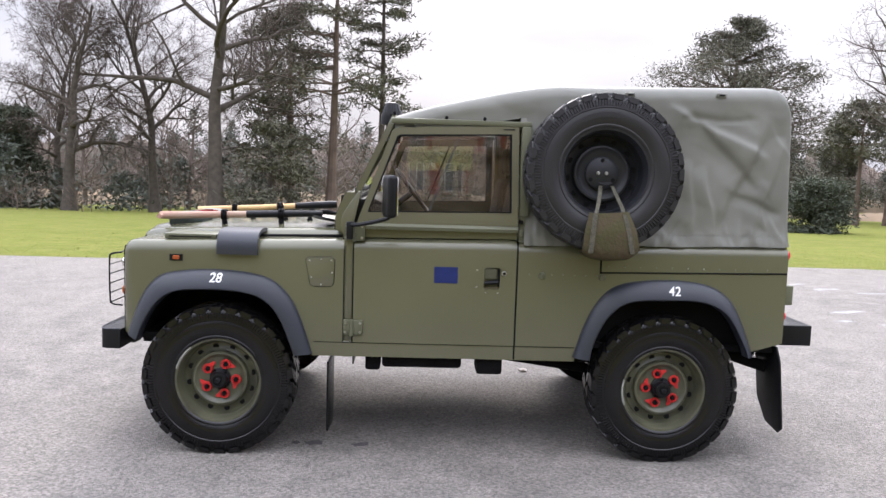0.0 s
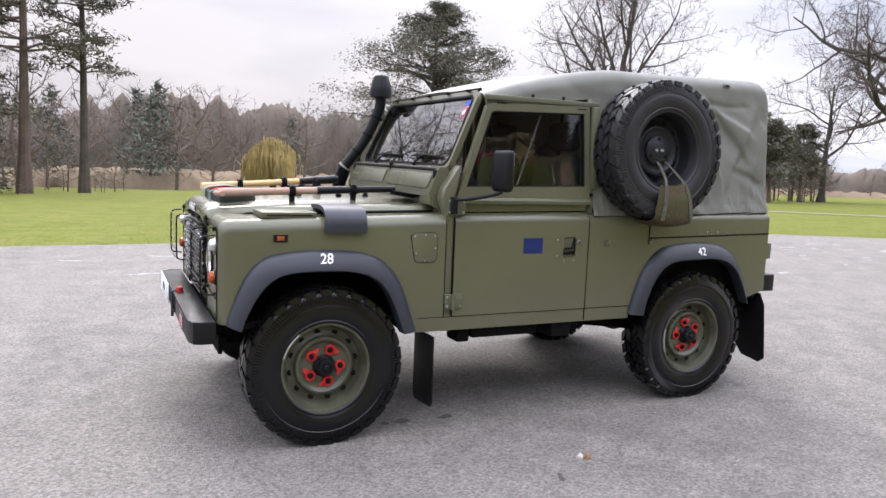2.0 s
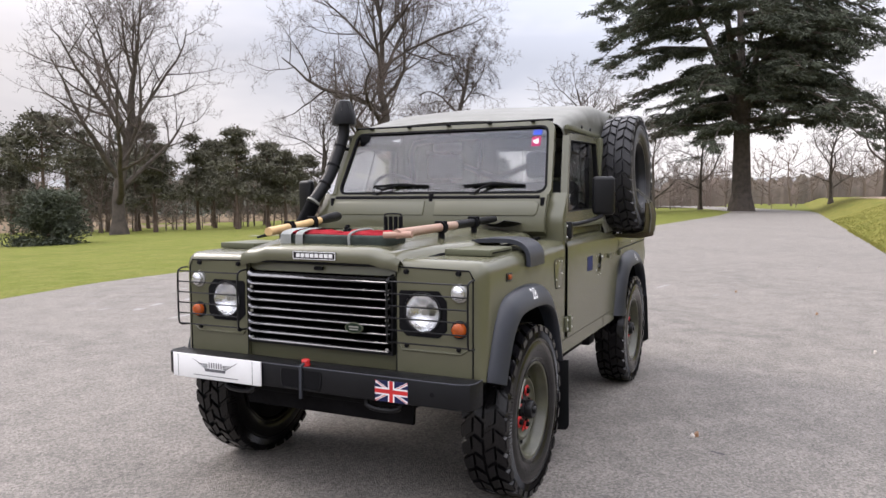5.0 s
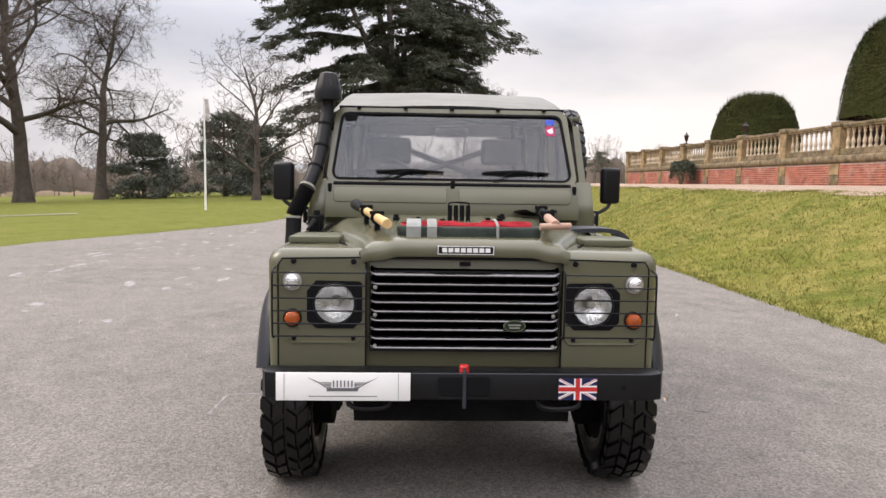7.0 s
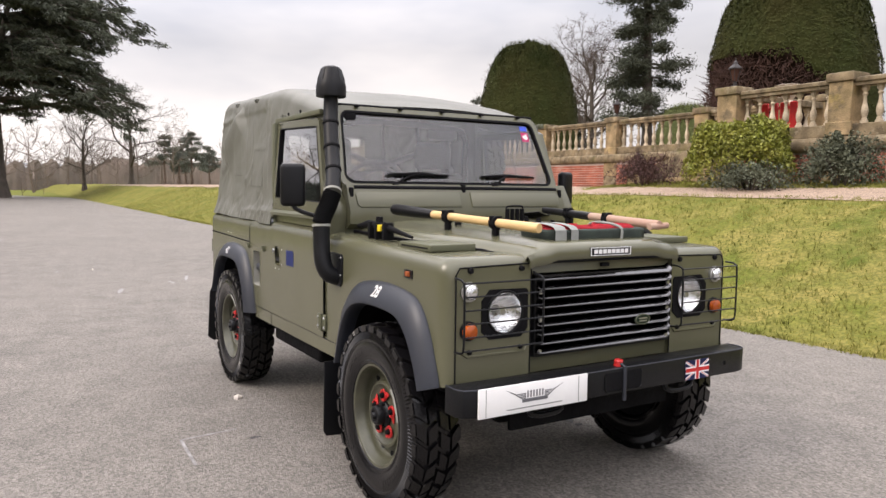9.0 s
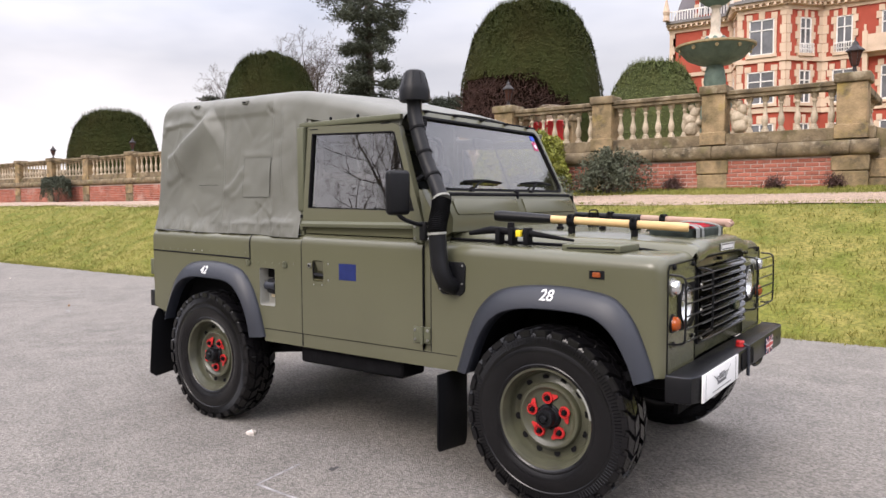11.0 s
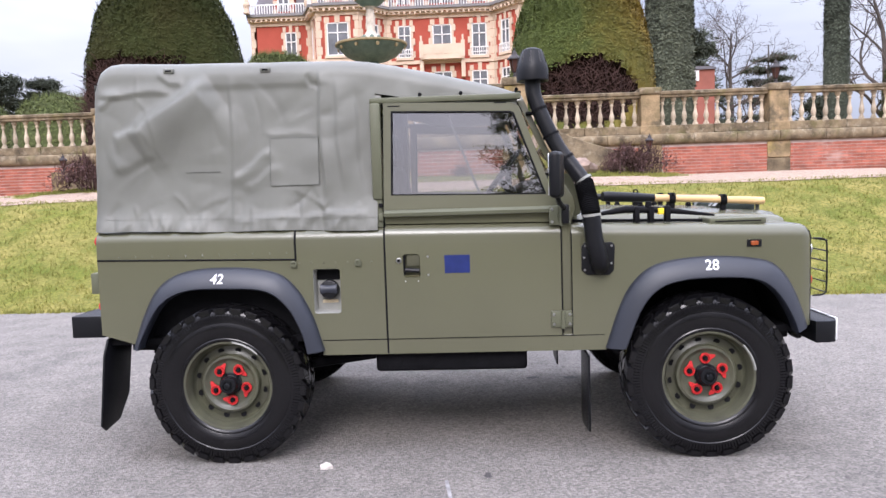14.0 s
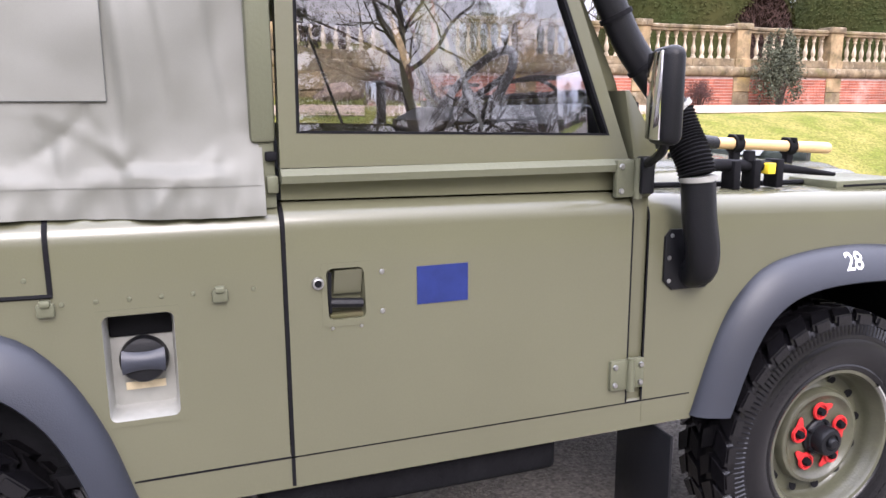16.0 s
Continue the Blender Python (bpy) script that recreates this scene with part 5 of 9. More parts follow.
# wheels
def tyre_mesh():
    """A cross-ply look: plain bowed sidewalls, a ribbed band below the shoulder and zigzag tread blocks with narrow grooves."""
    R = .402
    side_wall = [(.218, .082), (.226, .092), (.234, .0965), (.238, .0975), (.243, .0950), (.254, .1000), (.268, .1042), (.282, .1062), (.296, .1062), (.309, .1042), (.320, .1010), (.324, .1040), (.329, .1032), (.352, .1015), (.368, .0985), (.378, .092), (.384, .080), (.386, .04), (.386, 0)]
    bm = bmesh.new()
    prof = [(r, -h) for r, h in side_wall]
    lathe(prof + [(r, -h) for r, h in reversed(prof[:-1])], 96, bm)

    def block(corners, r0, r1, taper=.006, drop=0.0):
        """corners: four (angle, h); the outer face is a little smaller than the foot."""
        ca = sum(c[0] for c in corners) / 4
        ch = sum(c[1] for c in corners) / 4
        vs = []
        for r, k in ((r0, 0.0), (r1, taper)):
            for a, h in corners:
                aa = a - math.copysign(min(abs(a - ca), k / R), a - ca)
                hh = h - math.copysign(min(abs(h - ch), k * .7), h - ch)
                rr = r - (drop if (k and abs(h) > .09) else 0)
                vs.append(bm.verts.new((rr * math.cos(aa), rr * math.sin(aa), hh)))
        for f in ((4, 5, 6, 7), (0, 1, 5, 4), (1, 2, 6, 5), (2, 3, 7, 6), (3, 0, 4, 7)):
            bm.faces.new([vs[i] for i in f])
    n = 30
    da = 2 * math.pi / n
    for k in range(n):
        for side in (-1, 1):
            a = da * (k + (.5 if side > 0 else 0))
            z = da * .42
            long = .006 * (k % 2)
            block([(a, side * (.050 + long)), (a + da * .80, side * (.050 + long)), (a + da * .80 + z, side * .101), (a + z, side * .101)], .376, R, .004, .007)
            block([(a + z * .6, side * .004), (a + z * .6 + da * .80, side * .004), (a - z * .2 + da * .80, side * (.045 + long)), (a - z * .2, side * (.045 + long))], .382, R, .004)
            # side biter under the shoulder
            block([(a + z + da * .05, side * .0985), (a + z + da * .66, side * .0985), (a + z + da * .66, side * .1055), (a + z + da * .05, side * .1055)], .366, .391, .002)
    for k in range(150):
        a = 2 * math.pi * k / 150
        for side in (-1, 1):
            vs = [bm.verts.new((r * math.cos(aa), r * math.sin(aa), side * h)) for r, h in ((.333, .1030), (.365, .0985)) for aa in (a - .009, a + .009)]
            mid = [bm.verts.new((r * math.cos(a), r * math.sin(a), side * h)) for r, h in ((.333, .1075), (.365, .1035))]
            bm.faces.new((vs[0], mid[0], mid[1], vs[2]))
            bm.faces.new((mid[0], vs[1], vs[3], mid[1]))
    # raised blank bars where the sidewall is moulded
    for c, n_bars in ((math.pi * .5, 8), (math.pi * 1.5, 8), (0.0, 3), (math.pi, 3)):
        for k in range(n_bars):
            a = c + (k - (n_bars - 1) / 2) * .085
            for side in (-1, 1):
                lo = [(r * math.cos(aa), r * math.sin(aa), side * h) for r, h in ((.274, .1068), (.300, .1068)) for aa in (a - .028, a + .028)]
                q = [bm.verts.new(v) for v in lo]
                bm.faces.new((q[0], q[1], q[3], q[2]))
    bmesh.ops.recalc_face_normals(bm, faces=list(bm.faces))
    me = bpy.data.meshes.new("tyre")
    bm.to_mesh(me)
    bm.free()
    return me


def rim_mesh():
    prof = [(.218, -.080), (.226, -.088), (.224, .076), (.230, .084), (.226, .090), (.214, .088), (.209, .079), (.206, .062), (.202, .057), (.199, .036), (.196, .020), (.188, .012), (.176, .012), (.158, .019), (.150, .024), (.147, .042), (.142, .049), (.132, .051), (.126, .047), (.120, .040), (.108, .036), (.060, .036), (.050, .040)]
    bm = lathe(prof, 64)
    bmesh.ops.recalc_face_normals(bm, faces=list(bm.faces))
    me = bpy.data.meshes.new("wheel")
    bm.to_mesh(me)
    bm.free()
    return me


def small_mesh(name, bm):
    me = bpy.data.meshes.new(name)
    bm.normal_update()
    bm.to_mesh(me)
    bm.free()
    return me


TYRE_ME, RIM_ME = tyre_mesh(), rim_mesh()
SPARE_ME, SPARE_TYRE_ME = RIM_ME.copy(), TYRE_ME.copy()
for v in SPARE_ME.vertices:
    if math.hypot(v.co.x, v.co.y) < .1985:
        v.co.z -= .052
hub_bm = lathe([(.058, .030), (.056, .046), (.051, .050), (.049, .056), (.044, .058), (.043, .084), (.038, .092), (.026, .093), (.024, .088), (.017, .088), (.016, .099), (.012, .103), (0, .104)], 24)
HUB_ME = small_mesh("hub", hub_bm)
# drum widened into a dark disc, added to shade the rim's open back
DRUM_BACK_ME = small_mesh("brake_drum_backing", lathe([(0, -.030), (.125, -.030), (.132, -.036), (.132, -.070), (.150, -.080), (.214, -.086), (.219, -.082)], 32))
HOLE_ME = small_mesh("rim_hole", lathe([(0, .001), (.0152, .001)], 14))
nut_bm = lathe([(0, .026), (.010, .026), (.013, .018), (.015, 0)], 6)
NUT_ME = small_mesh("wheel_nut", nut_bm)
BOLT_ME = small_mesh("hub_bolt", lathe([(0, .012), (.006, .012), (.0075, .008), (.0075, 0)], 6))
tri = [(-.018, -.004), (-.014, -.014), (0, -.019), (.014, -.014), (.018, -.004), (.006, .036), (.001, .040), (-.004, .036)]
IND_ME = small_mesh("nut_indicator", prism(tri, 'z', .0, .004, .001))
RING_ME = small_mesh("nut_ring", lathe([(.0145, .004), (.017, .010), (.0205, .010), (.0225, .003)], 16))
BOSS_ME = small_mesh("spare_boss", lathe([(.085, -.022), (.085, .0), (.078, .006), (0, .008)], 28))
WEIGHT_ME = small_mesh("balance_weight", loft([[((.2165 + d) * math.cos(a), (.2165 + d) * math.sin(a), h) for d, h in ((0, .089), (.004, .098), (.010, .096), (.013, .087))] for a in [radians(-18 + 4.5 * k) for k in range(9)]]))


def wheel(m, spare=False, turn=0.0):
    rim = linked("wheel", SPARE_ME if spare else RIM_ME, RIM_BLACK if spare else RIM, car, "black spare wheel" if spare else "olive steel road wheel", 40, m)
    spin = Matrix.Rotation(radians(turn), 4, 'Z')
    linked("tyre", SPARE_TYRE_ME if spare else TYRE_ME, RUBBER_SPARE if spare else RUBBER, rim, "lighter grey off-road tyre" if spare else "chunky off-road tyre", 30, spin)
    for k in range(12):
        a = 2 * math.pi * k / 12
        rot = spin @ Matrix.Rotation(a, 4, 'Z') @ Matrix.Translation((.170, 0, .0185)) @ Matrix.Rotation(radians(-20), 4, 'Y')
        if spare:
            rot = Matrix.Translation((0, 0, -.052)) @ rot
        linked("rim_hole", HOLE_ME, SEAL, rim, "", 0, rot)
    if spare:
        linked("mounting_boss", BOSS_ME, RIM_BLACK, rim, "", 40)
        for x in (-.021, .021):
            part("mounting_bolt", lathe([(0, .012), (.008, .011), (.010, 0)], 12, m=Matrix.Translation((x, .0, .008))), PALE, rim, "bright mounting bolt")
        for k in (0, 1, 2):
            a = radians(90 + 120 * k)
            part("boss_stud", lathe([(0, .006), (.010, .005), (.011, 0)], 6, m=Matrix.Translation((.066 * math.cos(a), .066 * math.sin(a), .006))), SEAL, rim)
        return rim
    linked("brake_drum_backing", DRUM_BACK_ME, DARK, rim, "", 40)
    hub = linked("hub", HUB_ME, BLACK, rim, "black greasy wheel hub", 40)
    for k in range(5):
        a = 2 * math.pi * k / 5
        linked("hub_bolt", BOLT_ME, SEAL, rim, "", 30, spin @ Matrix.Rotation(a, 4, 'Z') @ Matrix.Translation((.050, 0, .050)))
    for k in range(5):
        a = 2 * math.pi * k / 5 + .3
        rot = spin @ Matrix.Rotation(a, 4, 'Z') @ Matrix.Translation((.083, 0, .036))
        linked("wheel_nut", NUT_ME, DARK, rim, "", 30, rot)
        ind = linked("nut_indicator", IND_ME, RED, rim, "red wheel-nut indicator", 40, rot @ Matrix.Translation((0, 0, .006)) @ Matrix.Rotation(radians(172 + (37 * k * k) % 24), 4, 'Z') @ Matrix.Diagonal((1.3, 1.3, 1, 1)))
        linked("nut_ring", RING_ME, RED, rim, "", 40, rot @ Matrix.Translation((0, 0, .006)) @ Matrix.Diagonal((1.22, 1.22, 1, 1)))
    linked("balance_weight", WEIGHT_ME, PALE, rim, "", 40, spin @ Matrix.Rotation(2.9, 4, 'Z'))
    return rim


for x, turn in ((AXLES[0], 10), (AXLES[1], 47)):
    for s in (-1, 1):
        m = Matrix.Translation((x, s * .750, .398)) @ Matrix.Rotation(radians(-90 * s), 4, 'X')
        wheel(m, turn=turn + 30 * s)
wheel(Matrix.Translation((.782, -.862, 1.541)) @ Matrix.Rotation(radians(90), 4, 'X') @ Matrix.Rotation(radians(-2.5), 4, 'X'), spare=True, turn=8)
part("spare_carrier", tube([(.80, -.70, 1.50), (.80, -.86, 1.54)], .06, 14), BLACK, car)
part("spare_carrier", tube(curve_points([(.62, -.72, 1.15), (.66, -.76, 1.30), (.78, -.78, 1.50), (.95, -.76, 1.30), (.99, -.72, 1.15)], 16), .02, 8), BLACK, car)

# mud flaps
for s in (-1, 1):
    bm = prism([(s * .600, .515), (s * .845, .515), (s * .850, .16), (s * .835, .135), (s * .620, .115), (s * .600, .15)], 'x', -.612, -.602, .002)
    part("front_mud_flap", bm, BLACK, car, "black rubber mud flap")
    bm = prism([(s * .540, .640), (s * .800, .640), (s * .835, .56), (s * .845, .20), (s * .80, .165), (s * .655, .185), (s * .560, .30)], 'x', 0, .010, .002)
    bm.transform(Matrix.Translation((1.795, 0, 0)) @ Matrix.Translation((0, 0, .6)) @ Matrix.Rotation(radians(-5), 4, 'Y') @ Matrix.Translation((0, 0, -.6)))
    part("rear_mud_flap", bm, BLACK, car, "black rubber mud flap")

# underside
part("chassis_rail", box(-1.72, 1.85, -.44, -.36, .50, .62, .01), DARK, car)
part("chassis_rail", box(-1.72, 1.85, .36, .44, .50, .62, .01), DARK, car)
for x in (-1.60, -.40, .30, 1.70):
    part("cross_member", box(x - .05, x + .05, -.40, .40, .47, .60, .01), DARK, car)
for x in AXLES:
    ax = part("axle", tube([(x, -.66, .392), (x, .66, .392)], .045, 12), DARK, car)
    part("differential", lathe([(0, -.14), (.07, -.12), (.13, -.04), (.13, .04), (.07, .12), (0, .14)], 20, m=Matrix.Translation((x, .16 if x < 0 else -.05, .40)) @ Matrix.Rotation(radians(90), 4, 'X')), DARK, ax)
    for s in (-1, 1):
        part("damper", tube([(x + .06, s * .50, .42), (x + .10, s * .50, .82)], .03, 10), DARK, ax)
        part("brake_drum_backing", tube([(x, s * .58, .392), (x, s * .70, .392)], .15, 20), DARK, ax)
part("gearbox", box(-.55, .15, -.20, .22, .40, .62, .05, 3), DARK, car)
part("side_tank", box(-.315, .445, .56, .755, .432, .545, .02, 3), DARK, car)
part("side_tank", box(-.33, .10, -.74, -.56, .462, .545, .02, 3), DARK, car)
part("side_bracket", box(.18, .32, -.76, -.60, .440, .545, .015), DARK, car)
part("side_bracket", box(-.42, -.34, -.74, -.60, .445, .545, .015), DARK, car)
part("trailing_arm", tube([(.35, -.55, .50), (.85, -.58, .44), (1.15, -.58, .40)], .028, 8), DARK, car)
part("trailing_arm", tube([(.35, .55, .50), (.85, .58, .44), (1.15, .58, .40)], .028, 8), DARK, car)
part("exhaust_pipe", tube([(.20, -.30, .47), (1.0, -.34, .50), (1.55, -.52, .56), (1.72, -.62, .52), (1.88, -.66, .475)], .032, 12), DARK, car)
part("steering_guard", prism([(-.455, .50), (.455, .50), (.450, .402), (-.450, .402)], 'x', -1.64, -1.62), DARK, car)
part("floor_pan", box(-1.62, 1.80, -.76, .76, .60, .63), DARK, car)

# cab interior
part("dashboard", prism([(-.52, .95), (-.52, 1.36), (-.40, 1.38), (-.30, 1.33), (-.28, 1.10), (-.34, .95)], 'y', -.70, .70, .02), BLACK, car)
part("inner_liner", box(-.50, 1.79, -.715, -.700, .62, 1.17), DARK, car)
part("inner_liner", box(-.50, 1.79, .700, .715, .62, 1.17), DARK, car)
part("load_floor", box(-.45, 1.80, -.69, .69, .72, .76), DARK, car)
for s in (-1, 1):
    y = s * .38
    seat = part("seat_squab", box(-.10, .36, y - .24, y + .24, .92, 1.05, .05, 4), CLOTH, car, "dark upholstered seat", smooth=60)
    bm = box(.30, .42, y - .23, y + .23, 1.02, 1.50, .05, 4)
    bm.transform(Matrix.Translation((.36, 0, 1.02)) @ Matrix.Rotation(radians(10), 4, 'Y') @ Matrix.Translation((-.36, 0, -1.02)))
    part("seat_back", bm, CLOTH, seat, smooth=60)
    bm = box(.41, .49, y - .14, y + .14, 1.52, 1.70, .035, 4)
    part("headrest", bm, CLOTH, seat, smooth=60)
ring_pts = [Vector((.0, .185 * math.cos(2 * math.pi * k / 36), .185 * math.sin(2 * math.pi * k / 36))) for k in range(37)]
wm = Matrix.Translation((-.20, .40, 1.385)) @ Matrix.Rotation(radians(-38), 4, 'Y')
wheel_bm = tube([wm @ p for p in ring_pts], .013, 10)
st_wheel = part("steering_wheel", wheel_bm, BLACK, car, "black steering wheel")
for a in (0, 120, 240):
    part("wheel_spoke", tube([wm @ Vector((0, 0, 0)), wm @ Vector((0, .185 * math.sin(radians(a)), -.185 * math.cos(radians(a))))], .010, 6), BLACK, st_wheel)
part("steering_column", tube([(-.20, .40, 1.385), (-.45, .40, 1.18)], .022, 8), BLACK, st_wheel)
part("interior_mirror", box(-.33, -.31, -.10, .10, 1.66, 1.72, .015), BLACK, car)
part("sun_visor_clip", box(-.33, -.30, .545, .62, 1.715, 1.785, .012), SEAL, car)
cage = part("roll_bar", tube(curve_points([(.48, -.66, .78), (.48, -.66, 1.60), (.48, -.58, 1.80), (.48, .58, 1.80), (.48, .66, 1.60), (.48, .66, .78)], 30), .024, 10), BLACK, car, "black roll bar behind the seats")
part("roll_brace", tube([(.50, -.62, 1.30), (.50, .55, 1.72)], .02, 8), BLACK, cage)
part("roll_brace", tube([(.50, .62, 1.30), (.50, -.55, 1.72)], .02, 8), BLACK, cage)
part("roll_brace", tube([(.50, -.64, 1.24), (.50, .64, 1.24)], .02, 8), BLACK, cage)
for x in (1.10, 1.72):
    part("hood_hoop", tube(curve_points([(x, -.66, 1.15), (x, -.62, 1.80), (x, -.54, 1.945), (x, .54, 1.945), (x, .62, 1.80), (x, .66, 1.15)], 26), .016, 8), BLACK, cage)


# soft top
def top_z(x):
    return lerp_at([(-.292, 1.812), (-.20, 1.842), (-.08, 1.875), (.10, 1.920), (.30, 1.965), (.45, 1.992), (.56, 2.004), (.70, 2.005), (1.0, 2.010), (1.4, 2.020), (1.70, 2.030), (1.76, 2.024), (1.80, 2.000), (1.825, 1.955)], x)


OFFSIDE_CREASES = ((1.27, 1.885, 1.60, 1.665, 0.080, 0.085), (1.58, 1.675, 1.72, 1.655, 0.030, 0.028), (1.72, 1.49, 1.53, 1.560, 0.050, 0.024),
                   (1.79, 1.860, 1.45, 1.866, 0.016, 0.018), (1.80, 1.80, 1.70, 1.862, 0.014, 0.014), (1.50, 1.945, 1.38, 1.895, 0.014, 0.012), (1.127, 1.88, 1.120, 1.26, 0.013, 0.012),
                   (0.94, 1.555, 1.12, 1.420, 0.026, 0.016), (0.90, 1.48, 1.06, 1.38, 0.018, 0.010), (0.685, 1.90, 0.665, 1.34, 0.016, 0.020), (0.75, 1.91, 0.69, 1.86, 0.010, -0.014),
                   (0.60, 1.86, 0.575, 1.40, 0.022, 0.012), (0.50, 1.80, 0.47, 1.36, 0.020, -0.010), (0.48, 1.245, 0.74, 1.235, 0.013, 0.018), (0.80, 1.235, 1.12, 1.225, 0.011, 0.012),
                   (0.95, 1.64, 0.70, 1.625, 0.010, 0.006))
NEARSIDE_CREASES = ((1.2, 1.88, 1.66, 1.66, 0.04, 0.028), (1.68, 1.8, 1.44, 1.32, 0.044, 0.025), (1.3, 1.84, 1.62, 1.5, 0.04, -0.025), (1.78, 1.7, 1.62, 1.22, 0.032, 0.019),
                    (1.36, 1.56, 1.42, 1.22, 0.028, 0.016), (1.5, 1.46, 1.76, 1.36, 0.024, -0.016), (1.28, 1.6, 1.3, 1.28, 0.024, 0.014), (0.6, 1.84, 0.55, 1.28, 0.024, 0.014),
                    (0.48, 1.6, 0.46, 1.24, 0.02, -0.01), (1.62, 1.84, 1.25, 1.84, 0.011, -0.01))


crease_rng = random.Random(77)
SMALL_CREASES = []
for _ in range(2):
    made = []
    for k in range(34):
        low = k < 20
        a = radians(crease_rng.uniform(35, 145) if low else crease_rng.choice((crease_rng.uniform(-35, 35), crease_rng.uniform(50, 130))))
        made.append((crease_rng.uniform(.45, 1.80), crease_rng.uniform(1.19, 1.32) if low else crease_rng.uniform(1.30, 1.84), math.cos(a), math.sin(a), crease_rng.uniform(.04, .10) if low else crease_rng.uniform(.06, .18), crease_rng.uniform(.007, .016), crease_rng.choice((-1, 1)) * (crease_rng.uniform(.003, .007) if low else crease_rng.uniform(.001, .0035))))
    SMALL_CREASES.append(made)


def fold(x, z, s):
    """How far the canvas stands out from its frame: creases from point to point, sags and a puckered hem."""
    d = 0.0
    h = (z - 1.15) / .85
    for x0, z0, x1, z1, w, amp in (OFFSIDE_CREASES if s > 0 else NEARSIDE_CREASES):
        ax, az = x1 - x0, z1 - z0
        n = math.hypot(ax, az)
        f = ((x - x0) * ax + (z - z0) * az) / (n * n)
        side = ((x - x0) * az - (z - z0) * ax) / n + .006 * math.sin(7 * f + x0 * 7)
        fade = max(0.0, min(1.0, (f + .12) / .2, (1.12 - f) / .2))
        if fade and abs(side) < 5 * w:
            d += .62 * amp * fade * math.exp(-(side / (w * (2.1 if side > 0 else .55))) ** 2)
    for x0, z0, ca, sa, half, w, amp in SMALL_CREASES[s > 0]:
        f = (x - x0) * ca + (z - z0) * sa
        if abs(f) < half:
            side = (x - x0) * -sa + (z - z0) * ca + 1.5 * f * f
            if abs(side) < 5 * w:
                d += amp * (1 - (f / half) ** 2) * math.exp(-(side / (w * (2.2 if side > 0 else .6))) ** 2)
    n1 = noise.noise(Vector((x * 3.5 + h * 2.5, h * 2.4 + s * 4, s * 7.0)))
    d += .0055 * n1 + .0018 * noise.noise(Vector((x * 12 + h * 7, h * 6, s * 3.0)))
    d += .007 * (abs(noise.noise(Vector((x * 4.2 + z * 2.6, z * 5.0 - x * 1.6, s * 5.0)))) ** .8 - .25) * min(1.0, max(0.0, (1.93 - z) / .05))
    # the stretched panel stands back below the shoulder
    if s > 0:
        d -= .009 / (1 + math.exp(-(1.880 - z) / .005)) * max(0.0, min(1.0, (x - .62) / .06, (1.34 - x) / .10))
    else:
        d -= .0042 / (1 + math.exp(-(1.845 - z) / .010))
    # puckers along the hem
    hem = math.exp(-(h / .11) ** 2)
    d += hem * (.026 + .012 * noise.noise(Vector((x * 15 + h * 5, h * 8, s * 2.0 + 9))) + .006 * noise.noise(Vector((x * 34, h * 9, s * 2.0 + 1))))
    return d


def canvas_section(x, zb, crown):
    """Across the top, from one hem to the other."""
    zt = top_z(x)
    half = []
    n_side = 60 if zb < 1.5 else 6
    r = .085
    for k in range(n_side):
        f = k / n_side
        z = zb + (zt - r - zb) * f
        y = .772 - (z - 1.15) * .085
        half.append((y, z))
    ytop = .772 - (zt - r - 1.15) * .085
    for k in range(9):
        a = radians(90 * k / 8)
        half.append((ytop - r + r * math.cos(a), zt - r + r * math.sin(a)))
    for k in range(1, 9):
        f = k / 8
        half.append(((ytop - r) * (1 - f), zt + crown * (1 - (1 - f) ** 2)))
    left, right = [], []
    for y, z in half:
        d1, d2 = fold(x, z, -1), fold(x, z, 1)
        k = 1.0 if y > .45 else .35
        side = 1 if z < zt - .02 else .2
        left.append((x, -(y + d1 * side * k), z + (d1 * (1 - side) * .6)))
        right.append((x, y + d2 * side * k, z + (d2 * (1 - side) * .6)))
    return left + list(reversed(right[:-1]))


rows = []
for k in range(170):
    x = .405 + (1.79 - .405) * k / 169
    rows.append(canvas_section(x, 1.153 + .018 * (x - .4) + .003 * math.sin(x * 9), .012))
for k in range(1, 9):
    a = radians(90 * k / 8)
    sec = canvas_section(1.79 + .05 * math.sin(a), 1.180, .012)
    rows.append([(p[0], p[1] * (1 - .055 * (1 - math.cos(a))), p[2] - (.045 * (1 - math.cos(a)) if p[2] > 1.85 else 0)) for p in sec])
body_canvas = part("soft_top", thick(loft(rows, flip=True), .004), CANVAS, car, "grey-green canvas soft top, creased", smooth=75)
rows = []
for k in range(48):
    x = -.292 + (.415 + .292) * k / 47
    rows.append(canvas_section(x, max(1.762, top_z(x) - .16) if x > -.20 else 1.792 - .0 * x, .035 if x < .2 else .035 - .023 * (x - .2) / .21))
part("cab_canvas", thick(loft(rows, flip=True), .004), CANVAS, body_canvas, smooth=75)
